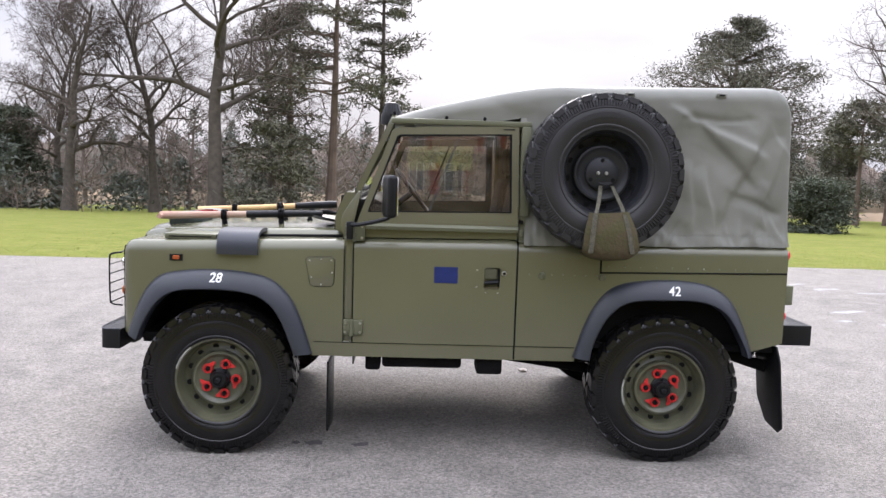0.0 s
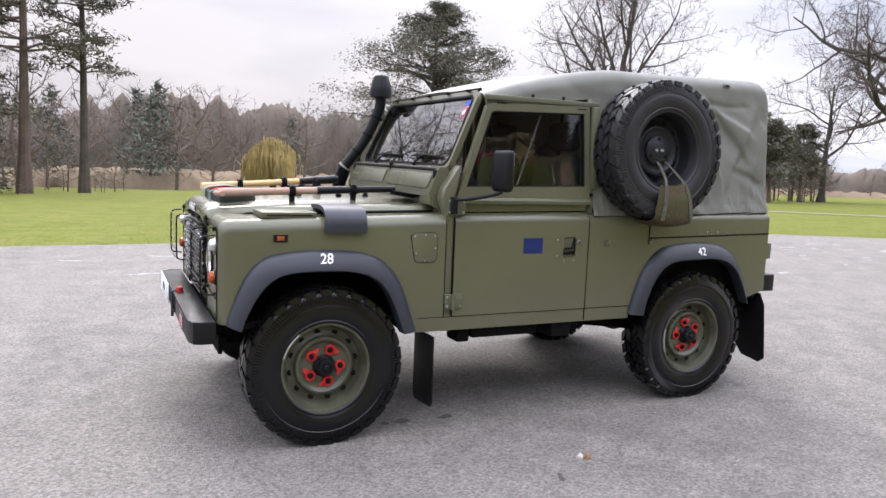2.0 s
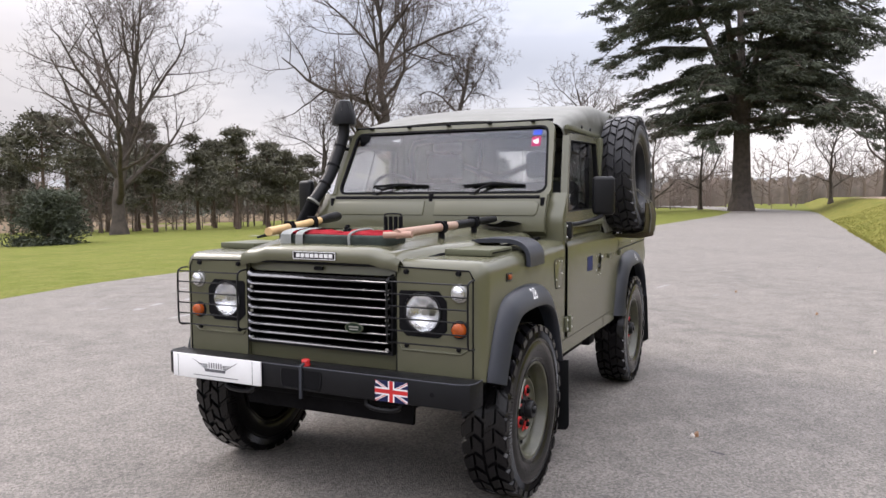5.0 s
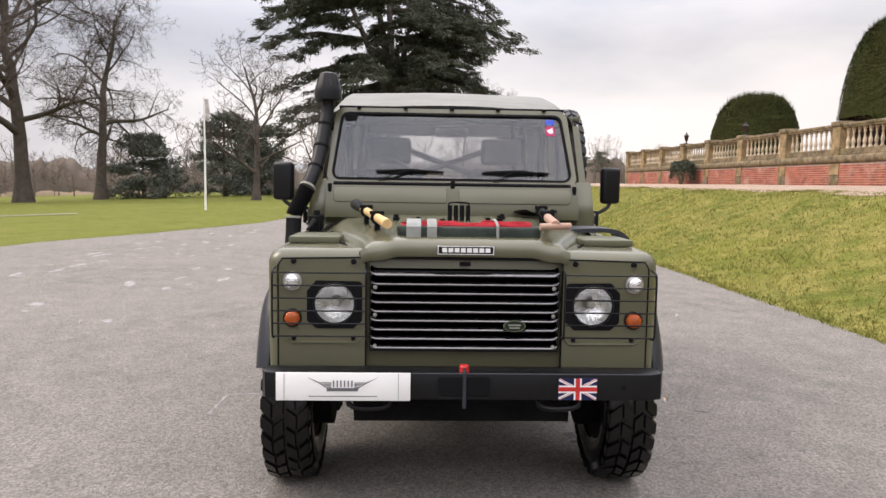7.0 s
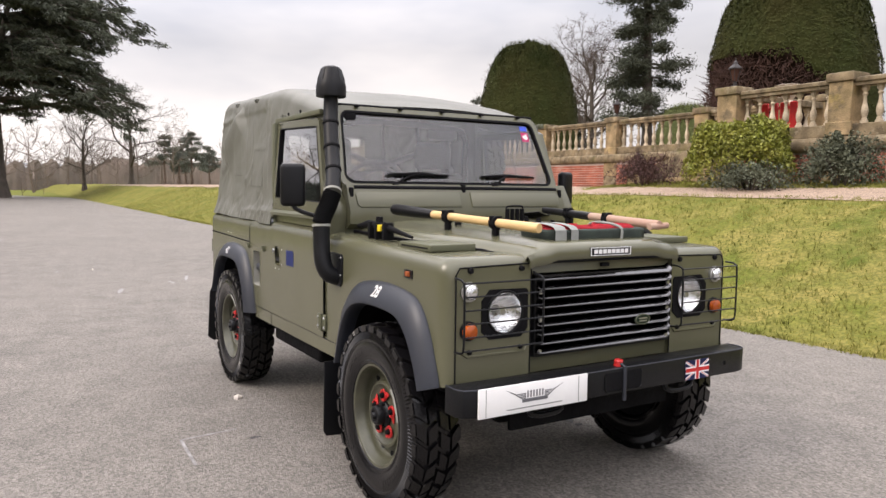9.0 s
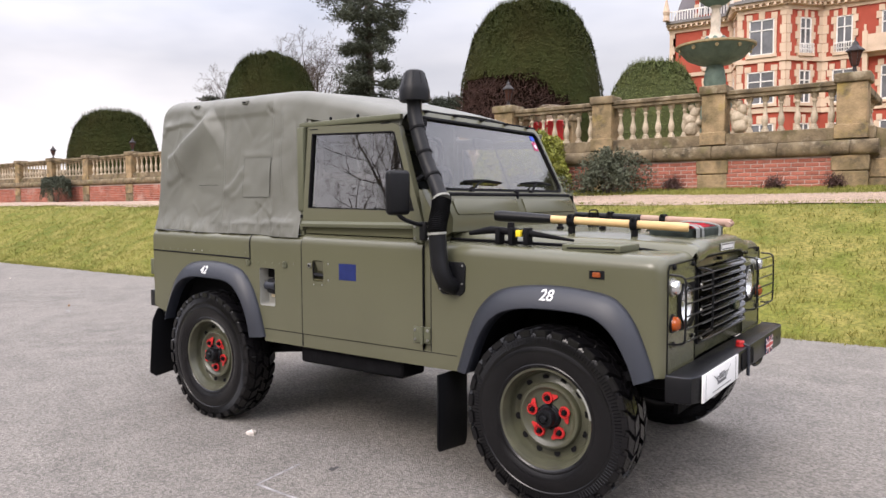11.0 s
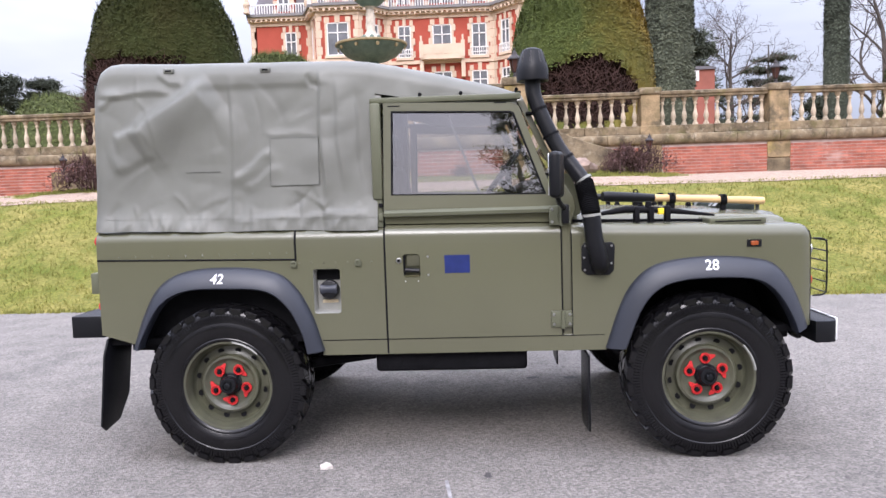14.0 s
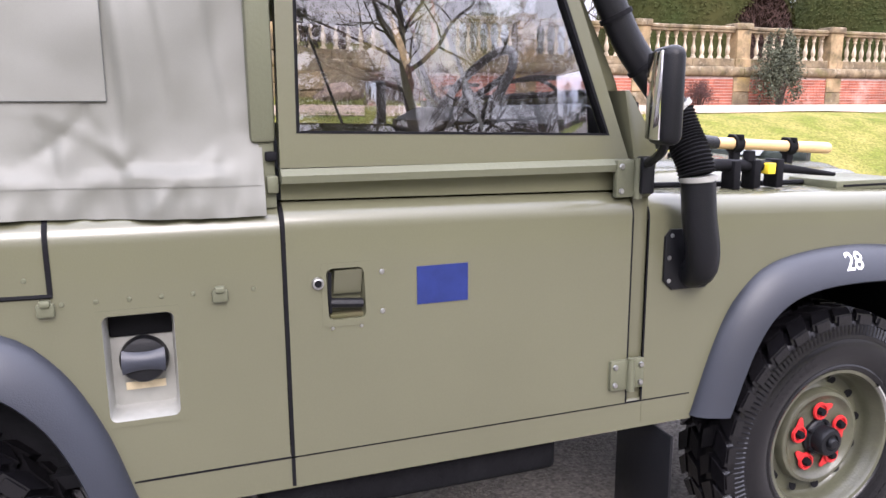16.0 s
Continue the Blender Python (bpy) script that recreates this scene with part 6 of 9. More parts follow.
for s in (-1, 1):
    part("canvas_rail", box(-.31, .430, min(s * .725, s * .752), max(s * .725, s * .752), 1.768, 1.797, .006), PAINT_TOP, car)
    part("canvas_edge_flap", box(.376, .428, min(s * .735, s * .775), max(s * .735, s * .775), 1.300, 1.770, .010), PAINT_TOP, car)
    part("door_post", prism([(s * .700, 1.165), (s * .772, 1.165), (s * .768, 1.26), (s * .732, 1.775), (s * .690, 1.775)], 'x', .380, .412, .003), PAINT_TOP, car)
    part("post_catch", box(.376, .400, min(s * .76, s * .786), max(s * .76, s * .786), 1.196, 1.232, .004), PAINT_TOP, car)
    part("post_catch", box(.376, .400, min(s * .758, s * .782), max(s * .758, s * .782), 1.262, 1.282, .004), SEAL, car)
    part("post_cap", prism([(s * .680, 1.775), (s * .714, 1.775), (s * .702, 1.86), (s * .680, 1.88)], 'x', .374, .425, .004), CANVAS, car)
    # square patch pocket
    if s > 0:
        grid = [[(x, .772 - (z - 1.15) * .085 + fold(x, z, 1) + .0045, z) for z in [1.385 + .235 * j / 14 for j in range(15)]] for x in [.693 + .243 * i / 14 for i in range(15)]]
        pt = part("canvas_patch", thick(loft(grid), .003), CANVAS, body_canvas, smooth=75)
        edge = [grid[i][0] for i in range(15)] + [grid[14][j] for j in range(15)]
        part("patch_seam", tube([(p[0], p[1] + .002, p[2]) for p in [grid[0][j] for j in range(14, -1, -1)] + edge[1:15] + [grid[14][j] for j in range(1, 15)] + [grid[i][14] for i in range(13, -1, -1)]], .0007, 5), DIVIDER, pt)
        part("canvas_slit", tube([(x, .772 - (1.463 - 1.15) * .085 + fold(x, 1.463, 1) + .004, 1.463) for x in [1.19 + .17 * k / 8 for k in range(9)]], .001, 5), SEAL, body_canvas)
    seam = [(x, s * (.772 - (z - 1.15) * .085 + fold(x, z, s) + .0015), z) for x, z in [(.41 + 1.375 * k / 120, 1.214 + .018 * 1.375 * k / 120) for k in range(121)]]
    part("hem_seam", tube(seam, .0007, 4), CANVAS, body_canvas)
    for x in (.95, 1.44):
        z = top_z(x) - .048
        y = .772 - (z - 1.15) * .085 + fold(x, z, s) * .9 + .004
        tg = part("canvas_toggle", box(x - .026, x + .026, min(s * (y - .012), s * (y + .004)), max(s * (y - .012), s * (y + .004)), z - .012, z + .012, .004), CANVAS, body_canvas)
        part("toggle_slot", tube([(x - .014, s * (y + .004), z), (x + .014, s * (y + .004), z)], .0045, 6), SEAL, tg)
    for x in (-.02, .18):
        part("canvas_stud", lathe([(0, .008), (.008, .006), (.010, 0)], 10, m=Matrix.Translation((x, s * .748, 1.806)) @ Matrix.Rotation(radians(-90 * s), 4, 'X')), SEAL, car)
# rear curtain, with its clear panel
rear_x = 1.842
ys = [-.70 + 1.40 * k / 40 for k in range(41)]
zs = [1.17 + (1.925 - 1.17) * k / 24 for k in range(25)]
bm = bmesh.new()
g = [[bm.verts.new((rear_x + .012 * noise.noise(Vector((y * 4, z * 4, 5))), y * (1 - .05 * (z - 1.17) / .75), z)) for z in zs] for y in ys]
for i in range(40):
    for j in range(24):
        yc, zc = (ys[i] + ys[i + 1]) / 2, (zs[j] + zs[j + 1]) / 2
        if not (abs(yc) < .52 and 1.36 < zc < 1.80):
            bm.faces.new((g[i][j], g[i + 1][j], g[i + 1][j + 1], g[i][j + 1]))
part("rear_curtain", bm, CANVAS, body_canvas, smooth=75)
bm = bmesh.new()
bm.faces.new([bm.verts.new(v) for v in ((rear_x, -.54, 1.34), (rear_x, .54, 1.34), (rear_x, .53, 1.82), (rear_x, -.53, 1.82))])
rw = part("rear_window", bm, SCREEN, body_canvas, "clear plastic rear window", smooth=0)
rw.visible_shadow = False
bm = loft([[(.70, -1.000, 1.345), (.72, -1.012, 1.340), (.80, -1.022, 1.345), (.87, -1.012, 1.350), (.885, -1.0, 1.352)], [(.68, -1.005, 1.25), (.72, -1.03, 1.25), (.81, -1.042, 1.25), (.90, -1.03, 1.255), (.93, -1.0, 1.26)], [(.672, -1.0, 1.16), (.72, -1.02, 1.135), (.81, -1.03, 1.125), (.91, -1.02, 1.135), (.955, -.99, 1.165)], [(.69, -.93, 1.135), (.73, -.94, 1.115), (.81, -.94, 1.108), (.90, -.94, 1.115), (.94, -.92, 1.14)], [(.70, -.80, 1.135), (.74, -.81, 1.12), (.81, -.81, 1.112), (.89, -.81, 1.12), (.93, -.80, 1.14)]])
bmesh.ops.subdivide_edges(bm, edges=list(bm.edges), cuts=2, use_grid_fill=True)
bag = part("wheel_bag", thick(bm, .01), LEATHER, None, smooth=70)
tagged(bag, "worn brown canvas bag strapped below the spare wheel", "bag")
for xa, xb in ((.775, .725), (.835, .865)):
    strap = loft([[(x - .009, y, z), (x, y - .004, z), (x + .009, y, z)] for x, y, z in ((xa, -.872, 1.476), (xa * .8 + xb * .2, -.915, 1.445), (xa * .5 + xb * .5, -.962, 1.405), (xa * .2 + xb * .8, -1.002, 1.368), (xb, -1.020, 1.335))])
    part("bag_strap", thick(strap, .003), HEM, bag, "pale webbing strap")
    w = -1 if xb < .8 else 1
    hem = loft([[(x - .012, y + (.006 if w < 0 else -.006) * .4, z), (x + .012, y - (.006 if w < 0 else -.006) * .4, z)] for x, y, z in ((.722 if w < 0 else .866, -1.024, 1.340), (.712 if w < 0 else .889, -1.040, 1.25), (.706 if w < 0 else .914, -1.030, 1.145))])
    part("bag_hem", thick(hem, .004), HEM, bag, "stitched hem")

# tools strapped to the bonnet


def tool_clip(x, y, z, parent, r=.022):
    c = part("tool_clip", tube([(x - .016, y, z), (x + .016, y, z)], r + .008, 12), SEAL, parent)
    part("clip_foot", box(x - .014, x + .014, y - .012, y + .012, z - .075, z - .015, .003), SEAL, c)
    part("clip_strap", box(x - .006, x + .006, y - .030, y + .034, z + .012, z + .030, .004), SEAL, c)


a0, a1 = Vector((-.735, .525, 1.278)), Vector((-1.632, .318, 1.226))
axe = part("pick_handle", tube([a0.lerp(a1, f) for f in (.30, .6, .97, 1.0)], [.019, .018, .021, .020], 12), ASH)
tagged(axe, "pale ash pick handle strapped to the bonnet", "tool")
part("handle_socket", tube([a0, a0.lerp(a1, .03), a0.lerp(a1, .18), a0.lerp(a1, .31)], [.024, .028, .026, .021], 12), BLACK, axe, "black metal handle socket")
for f in (.42, .74):
    p = a0.lerp(a1, f)
    tool_clip(p.x, p.y, p.z, axe)
b0, b1 = Vector((-.70, -.455, 1.268)), Vector((-1.635, -.375, 1.228))
spade = part("shovel_handle", tube([b0.lerp(b1, f) for f in (.45, .7, .97, 1.0)], [.020, .020, .022, .021], 12), ASH_RED)
tagged(spade, "worn red-painted shovel strapped to the bonnet", "tool")
part("shovel_socket", tube([b0.lerp(b1, f) for f in (.0, .2, .46)], [.017, .020, .022], 12), BLACK, spade)
rows = [[(-.74 + .20 * f, -.455 + w * (.05 + .07 * math.sin(math.pi * min(1, f * .62 + .1))), 1.262 - .030 * f - .022 * (1 - w * w)) for w in (-1, -.6, -.2, .2, .6, 1)] for f in [k / 8 for k in range(9)]]
part("shovel_blade", thick(loft(rows), .003), BLACK, spade, "black shovel blade", smooth=60)
part("shovel_grip", tube([(-1.62, -.44, 1.226), (-1.635, -.31, 1.222)], .014, 10), ASH_RED, spade)
for f in (.25, .60):
    p = b0.lerp(b1, f)
    tool_clip(p.x, p.y, p.z, spade)
# folded tow strap in its pouch
pts = [(-1.625, -.25), (-1.600, -.315), (-1.50, -.325), (-1.43, -.29), (-1.42, -.05), (-1.42, .22), (-1.46, .275), (-1.57, .275), (-1.622, .22), (-1.632, 0)]
pouch = part("tow_strap_pouch", prism([(p.x, p.y) for p in curve_points([(x, y, 0) for x, y in pts + pts[:1]], 44)[:-1]], 'z', 1.152, 1.217, .010), POUCH, None, smooth=60)
tagged(pouch, "dark green pouch holding a folded red tow strap", "strap")
for k, (yc, hl, xw, z) in enumerate(((.12, .145, .075, 1.219), (.10, .120, .060, 1.224), (-.17, .125, .078, 1.219), (-.19, .100, .062, 1.225), (-.03, .20, .070, 1.221), (.13, .10, .045, 1.228), (-.16, .085, .045, 1.229))):
    ring_pts = [(-1.525 + xw * math.cos(a) * (1 + .12 * math.sin(3 * a + k)), yc + hl * math.sin(a), z + .003 * math.sin(2 * a + k)) for a in [2 * math.pi * q / 36 for q in range(37)]]
    strap = loft([[(x + .003 * math.cos(q), y, zz + .007 * math.sin(q)) for q in (0, 1.57, 3.14, 4.71)] for x, y, zz in ring_pts], closed=True)
    part("red_strap_loop", strap, STRAP_RED, pouch, "red webbing tow strap", smooth=60)
for y, w in ((.21, .030), (.135, .02), (-.135, .014)):
    part("pouch_band", tube(curve_points([(-1.40, y, 1.20), (-1.45, y, 1.236), (-1.55, y, 1.238), (-1.635, y, 1.222), (-1.642, y, 1.19), (-1.638, y, 1.152)], 20), .006, 6) if w < .016 else loft([[(p.x, y - w, p.z), (p.x, y + w, p.z)] for p in curve_points([(-1.40, y, 1.20), (-1.45, y, 1.238), (-1.55, y, 1.240), (-1.632, y, 1.226), (-1.642, y, 1.19), (-1.640, y, 1.152)], 16)]), STRAP_GREY, pouch, "pale grey webbing band")
# bottle rack and pegs
rack = part("rod_rack", lathe([(.085, .0), (.085, .006), (.0, .006)], 20, m=Matrix.Translation((-1.02, -.01, 1.204)) @ Matrix.Diagonal((.5, 1, 1, 1))), SEAL)
tagged(rack, "small black rack of upright rods on the bonnet", "rack")
for k in range(4):
    part("rod", tube([(-1.02, -.055 + .03 * k, 1.208), (-1.02, -.055 + .03 * k, 1.287)], .011, 10), SEAL, rack)
part("rod_hoop", tube(curve_points([(-1.02, -.06, 1.285), (-1.02, -.05, 1.30), (-1.02, .03, 1.30), (-1.02, .045, 1.285)], 10), .004, 5), SEAL, rack)
for x, y in ((-1.16, .19), (-1.16, -.14), (-.98, .30), (-.95, -.22), (-1.30, .08), (-.80, -.25)):
    pg = part("bonnet_peg", lathe([(0, .040), (.012, .040), (.012, .026), (.017, .024), (.017, .010), (.013, 0)], 12, m=Matrix.Translation((x, y, 1.198 - .012 * (-x - .9)))), SEAL)
    tagged(pg, "small black rubber peg on the bonnet", "peg", "pegs on the bonnet")
# long black clamp tool along the offside wing
jack = part("pry_bar", tube([(-.70, .70, 1.196), (-.82, .70, 1.214), (-1.00, .70, 1.205), (-1.25, .70, 1.174)], [.010, .018, .016, .006], 10), SEAL)
tagged(jack, "black pry bar clamped to the wing top", "tool")
for x in (-.87, -.94, -1.02):
    part("clamp", box(x - .012, x + .012, .675, .728, 1.146, 1.226, .004), SEAL, jack)
part("clamp_nut", lathe([(0, .03), (.016, .028), (.018, 0)], 12, m=Matrix.Translation((-.93, .70, 1.222))), SEAL, jack)
part("yellow_tag", box(-.998, -.972, .690, .732, 1.186, 1.216, .002), YELLOW, jack, "small yellow tag")

# ---- terrace wall and balustrade ----
STONE = material("sandstone", (0.345, 0.245, 0.140), 0.85, vary=0.25, scale=3.4, fine=30, bump=0.4, tint=(0.110, 0.088, 0.044))
STONE_DARK = material("weathered_stone", (0.235, 0.180, 0.110), 0.9, vary=0.25, scale=3.8, fine=34, bump=0.5, tint=(0.040, 0.032, 0.022))
STONE_LIGHT = material("pale_baluster_stone", (0.52, 0.435, 0.33), 0.85, vary=0.15, scale=5, fine=40, bump=0.25, tint=(0.27, 0.225, 0.155), per_object=0.22)
BRICK = material("red_brick", (0.40, 0.140, 0.095), 0.9, vary=0.2, scale=5, fine=60, bump=0.2, per_object=0.22)
BRICK_ISLAND = material("red_brick_joined", (0.40, 0.140, 0.095), 0.9, vary=0.2, scale=5, fine=60, bump=0.2, island=0.22)
MORTAR = material("mortar", (0.54, 0.45, 0.41), 0.95, vary=0.15, scale=6, fine=80, bump=0.2)


def weathered(m, colour, scale, lo, hi, amount):
    """Lays blotches of lichen, soot or bloom over a material, at a size of their own."""
    n, l = m.node_tree.nodes, m.node_tree.links
    base = n["Principled BSDF"].inputs["Base Color"]
    t = n.new("ShaderNodeTexNoise")
    t.inputs["Scale"].default_value, t.inputs["Detail"].default_value, t.inputs["Roughness"].default_value = scale, 7, 0.66
    l.new(n.new("ShaderNodeNewGeometry").outputs["Position"], t.inputs["Vector"])
    r = n.new("ShaderNodeMapRange")
    r.inputs["From Min"].default_value, r.inputs["From Max"].default_value, r.inputs["To Max"].default_value = lo, hi, amount
    l.new(t.outputs["Fac"], r.inputs["Value"])
    mx = n.new("ShaderNodeMix")
    mx.data_type = 'RGBA'
    mx.inputs[7].default_value = (*colour, 1)
    l.new(r.outputs["Result"], mx.inputs[0])
    l.new(base.links[0].from_socket, mx.inputs[6])
    l.new(mx.outputs[2], base)


weathered(STONE, (0.075, 0.066, 0.046), 2.3, .52, .64, .75)
weathered(STONE, (0.42, 0.31, 0.085), 1.1, .56, .66, .55)
weathered(STONE_DARK, (0.33, 0.28, 0.20), 6.5, .54, .66, .65)
weathered(STONE_DARK, (0.115, 0.105, 0.035), 1.7, .54, .66, .6)
weathered(STONE_LIGHT, (0.15, 0.13, 0.085), 4.2, .54, .68, .55)
for brick_mat in (BRICK, BRICK_ISLAND):
    weathered(brick_mat, (0.17, 0.085, 0.065), 2.6, .55, .70, .55)
    weathered(brick_mat, (0.56, 0.41, 0.35), 1.2, .57, .70, .6)
LAMP_METAL = material("lamp_metal", (0.035, 0.030, 0.030), 0.5, vary=0.15, scale=10, bump=0.05)
LAMP_GLASS = material("brown_lamp_glass", (0.065, 0.030, 0.024), 0.25, vary=0.15, scale=8, bump=0.02)

BALUSTER_ME = small_mesh("baluster", lathe([(.066, 0), (.066, .05), (.046, .06), (.050, .080), (.034, .10), (.052, .16), (.062, .21), (.054, .27), (.038, .33), (.028, .40), (.026, .46), (.032, .485), (.046, .50), (.046, .52), (.030, .535), (.044, .565), (.062, .585), (.064, .60), (.064, .65)], 14))


def stone_run(name, x0, x1, y, z0, z1, depth, mat, parent, block=1.55, bulge=0.0):
    """Dressed stones laid end to end, each a piece of its own."""
    n = max(1, round(abs(x1 - x0) / block))
    for k in range(n):
        a, b = x0 + (x1 - x0) * k / n, x0 + (x1 - x0) * (k + 1) / n
        if bulge:
            rows = []
            for x in (a + .004, a + .02, b - .02, b - .004):
                e = .012 if x in (a + .004, b - .004) else 0
                sec = [(y - depth, z0)]
                for j in range(9):
                    t = math.pi * j / 8
                    sec.append((y + bulge * math.sin(t) - e, (z0 + z1) / 2 - (z1 - z0 - 2 * e) / 2 * math.cos(t)))
                sec.append((y - depth, z1))
                rows.append([(x, yy, zz) for yy, zz in sec])
            bm = loft(rows, closed=True)
            for r in (rows[0], rows[-1]):
                bm.faces.new([bm.verts.new(p) for p in r])
            bmesh.ops.recalc_face_normals(bm, faces=list(bm.faces))
        else:
            bm = box(a + .004, b - .004, y - depth, y, z0, z1, .012, 1)
        part("stone", bm, mat, parent, smooth=30)


def coping(x0, x1, y, z0, z1, half, parent):
    sec = [(y - half, z0), (y - half, z0 + .05), (y - half - .03, z0 + .07), (y - half - .03, z1 - .02), (y - half + .02, z1), (y + half - .02, z1), (y + half + .03, z1 - .02), (y + half + .03, z0 + .07), (y + half, z0 + .05), (y + half, z0)]
    n = max(1, round(abs(x1 - x0) / 1.6))
    for k in range(n):
        a, b = x0 + (x1 - x0) * k / n + .003, x0 + (x1 - x0) * (k + 1) / n - .003
        part("coping_stone", prism(sec, 'x', a, b), STONE_DARK, parent, smooth=30)


def pier(x, y, z0, zt, w, parent, base=True):
    p = part("pier", box(x - w / 2, x + w / 2, y - w / 2, y + w / 2, z0, zt - .16, .012, 1), STONE, parent)
    part("pier_cap", box(x - w / 2 - .045, x + w / 2 + .045, y - w / 2 - .045, y + w / 2 + .045, zt - .16, zt, .03, 2), STONE_DARK, p)
    part("pier_foot", box(x - w / 2 - .025, x + w / 2 + .025, y - w / 2 - .025, y + w / 2 + .025, z0 - .22, z0 + .02, .01, 1), STONE, p)
    return p


BRICK_ME = small_mesh("brick", box(-.105, .105, -.05, .0, -.031, .031, .004, 1))
brick_count = [0]


def brick_face(x0, x1, y, z0, z1, parent, single):
    """Brickwork in courses with recessed joints: single bricks, or joined where they stay far off."""
    part("brick_core", box(x0, x1, y - .30, y - .008, z0 - .25, z1, 0), MORTAR, parent)
    vs, fs = [], []
    row, z = 0, z0 + .031
    while z < z1 - .02:
        x = x0 + (.1125 if row % 2 else .0)
        if row % 2 and x - x0 > .05:
            xs_list = [(x0, x0 + .105)]
        else:
            xs_list = []
        while x < x1 - .05:
            xs_list.append((x, min(x + .215, x1)))
            x += .225
        for a, b in xs_list:
            out = .004 * random.random()
            if single and brick_count[0] < 300 and b - a > .2:
                linked("brick", BRICK_ME, BRICK, parent, "", 0, Matrix.Translation(((a + b) / 2, y + out, z)))
                brick_count[0] += 1
            else:
                i = len(vs)
                vs += [(xx, yy, zz) for xx in (a, b) for yy in (y - .04, y + out) for zz in (z - .031, z + .031)]
                fs += [(i + 1, i + 3, i + 7, i + 5)[::1], (i + 2, i + 6, i + 7, i + 3), (i, i + 1, i + 5, i + 4), (i, i + 2, i + 3, i + 1), (i + 4, i + 5, i + 7, i + 6)]
        row += 1
        z += .075
    if vs:
        tagged(raw("brick_courses", vs, fs, BRICK_ISLAND, parent), kind="stuff")


def lantern(x, y, z, scale=1.0, label="dark red lantern on a terrace pier"):
    ob = empty("terrace_lantern", label, "lantern", "terrace lanterns", (x, y, z))
    q = Matrix.Diagonal((scale, scale, scale, 1))
    part("lantern_foot", lathe([(0, 0), (.09, 0), (.09, .03), (.04, .05), (.03, .12), (.05, .15)], 12, m=q), LAMP_METAL, ob)
    part("lantern_body", lathe([(.055, .14), (.115, .40), (.10, .41), (0, .41)], 6, m=q), LAMP_GLASS, ob, smooth=0)
    part("lantern_roof", lathe([(.155, .395), (.150, .42), (.06, .50), (.045, .55), (.015, .58), (.012, .63), (0, .64)], 6, m=q), LAMP_METAL, ob, smooth=0)
    for k in range(6):
        a = 2 * math.pi * k / 6
        part("lantern_bar", tube([q @ Vector((.056 * math.cos(a), .056 * math.sin(a), .14)), q @ Vector((.118 * math.cos(a), .118 * math.sin(a), .40))], .007 * scale, 4), LAMP_METAL, ob)
    return ob


def wall_bay(wall, xa, xb, y, zb, zm, zp, zt, n_bal, single=False, stone_pilaster=True):
    """One bay between two piers: brick, roll moulding, plinth, balusters and coping. xa < xb."""
    brick_face(xa + .25, xb - .25, y, zb, zm, wall, single)
    stone_run("moulding", xa, xb, y + .02, zm, zm + .26, .5, STONE_DARK, wall, 1.1, bulge=.09)
    stone_run("plinth", xa + .2, xb - .2, y - .02, zm + .26, zp, .42, STONE_DARK, wall, 1.5)
    bh = zt - .15 - zp
    for k in range(n_bal):
        x = xa + .33 + (xb - xa - .66) * k / (n_bal - 1)
        linked("baluster", BALUSTER_ME, STONE_LIGHT, wall, "", 40, Matrix.Translation((x, y - .2, zp)) @ Matrix.Diagonal((1, 1, bh / .65, 1)))
    coping(xa + .2, xb - .2, y - .2, zt - .15, zt, .13, wall)


WY = -13.5
terrace = empty("terrace_wall", "red brick terrace wall with a weathered stone balustrade", "wall")
right_piers = [-1.15, -4.28, -7.29, -10.47, -13.6, -16.8, -20.0, -23.2]
left_piers = [5.95, 9.1, 12.40, 15.70, 19.02, 22.5, 26.2, 29.7, 33.0, 36.3, 39.6, 42.9]
for piers in (right_piers, left_piers):
    for i, x in enumerate(piers):
        if x != right_piers[0]:
            pier(x, WY - .2, 2.66, 3.58, .44, terrace)
        part("pier_quoin", box(x - .27, x + .27, WY - .4, WY + .03, 1.83, 2.22, .015, 1), STONE, terrace)
        part("pier_quoin", box(x - .27, x + .27, WY - .4, WY + .025, 1.30, 1.82, .015, 1), STONE_DARK, terrace)
    for a, b in zip(piers, piers[1:]):
        a, b = min(a, b), max(a, b)
        wall_bay(terrace, a, b, WY, 1.42, 2.22, 2.68, 3.50, 10)
# the far end turns back
part("end_wall", box(42.7, 43.2, WY - 6, WY, 1.3, 3.5), STONE, terrace)

# projecting bastion in front
BY = -10.45
bastion = empty("terrace_bastion", "projecting terrace bay of stone and red brick with a balustrade", "wall")
bx = [-.92, 1.36, 3.58, 5.92]
for i, x in enumerate(bx):
    w = .46 if i in (0, 3) else .42
    pier(x, BY - .2, 2.62, 3.50, w, bastion)
    part("pier_quoin", box(x - .29, x + .29, BY - .4, BY + .035, 1.86, 2.12, .015, 1), STONE, bastion)
    part("pier_quoin", box(x - .27, x + .27, BY - .4, BY + .03, 1.38, 1.85, .015, 1), STONE, bastion)
for a, b in zip(bx, bx[1:]):
    wall_bay(bastion, a, b, BY, 1.50, 2.12, 2.60, 3.40, 7, single=True)
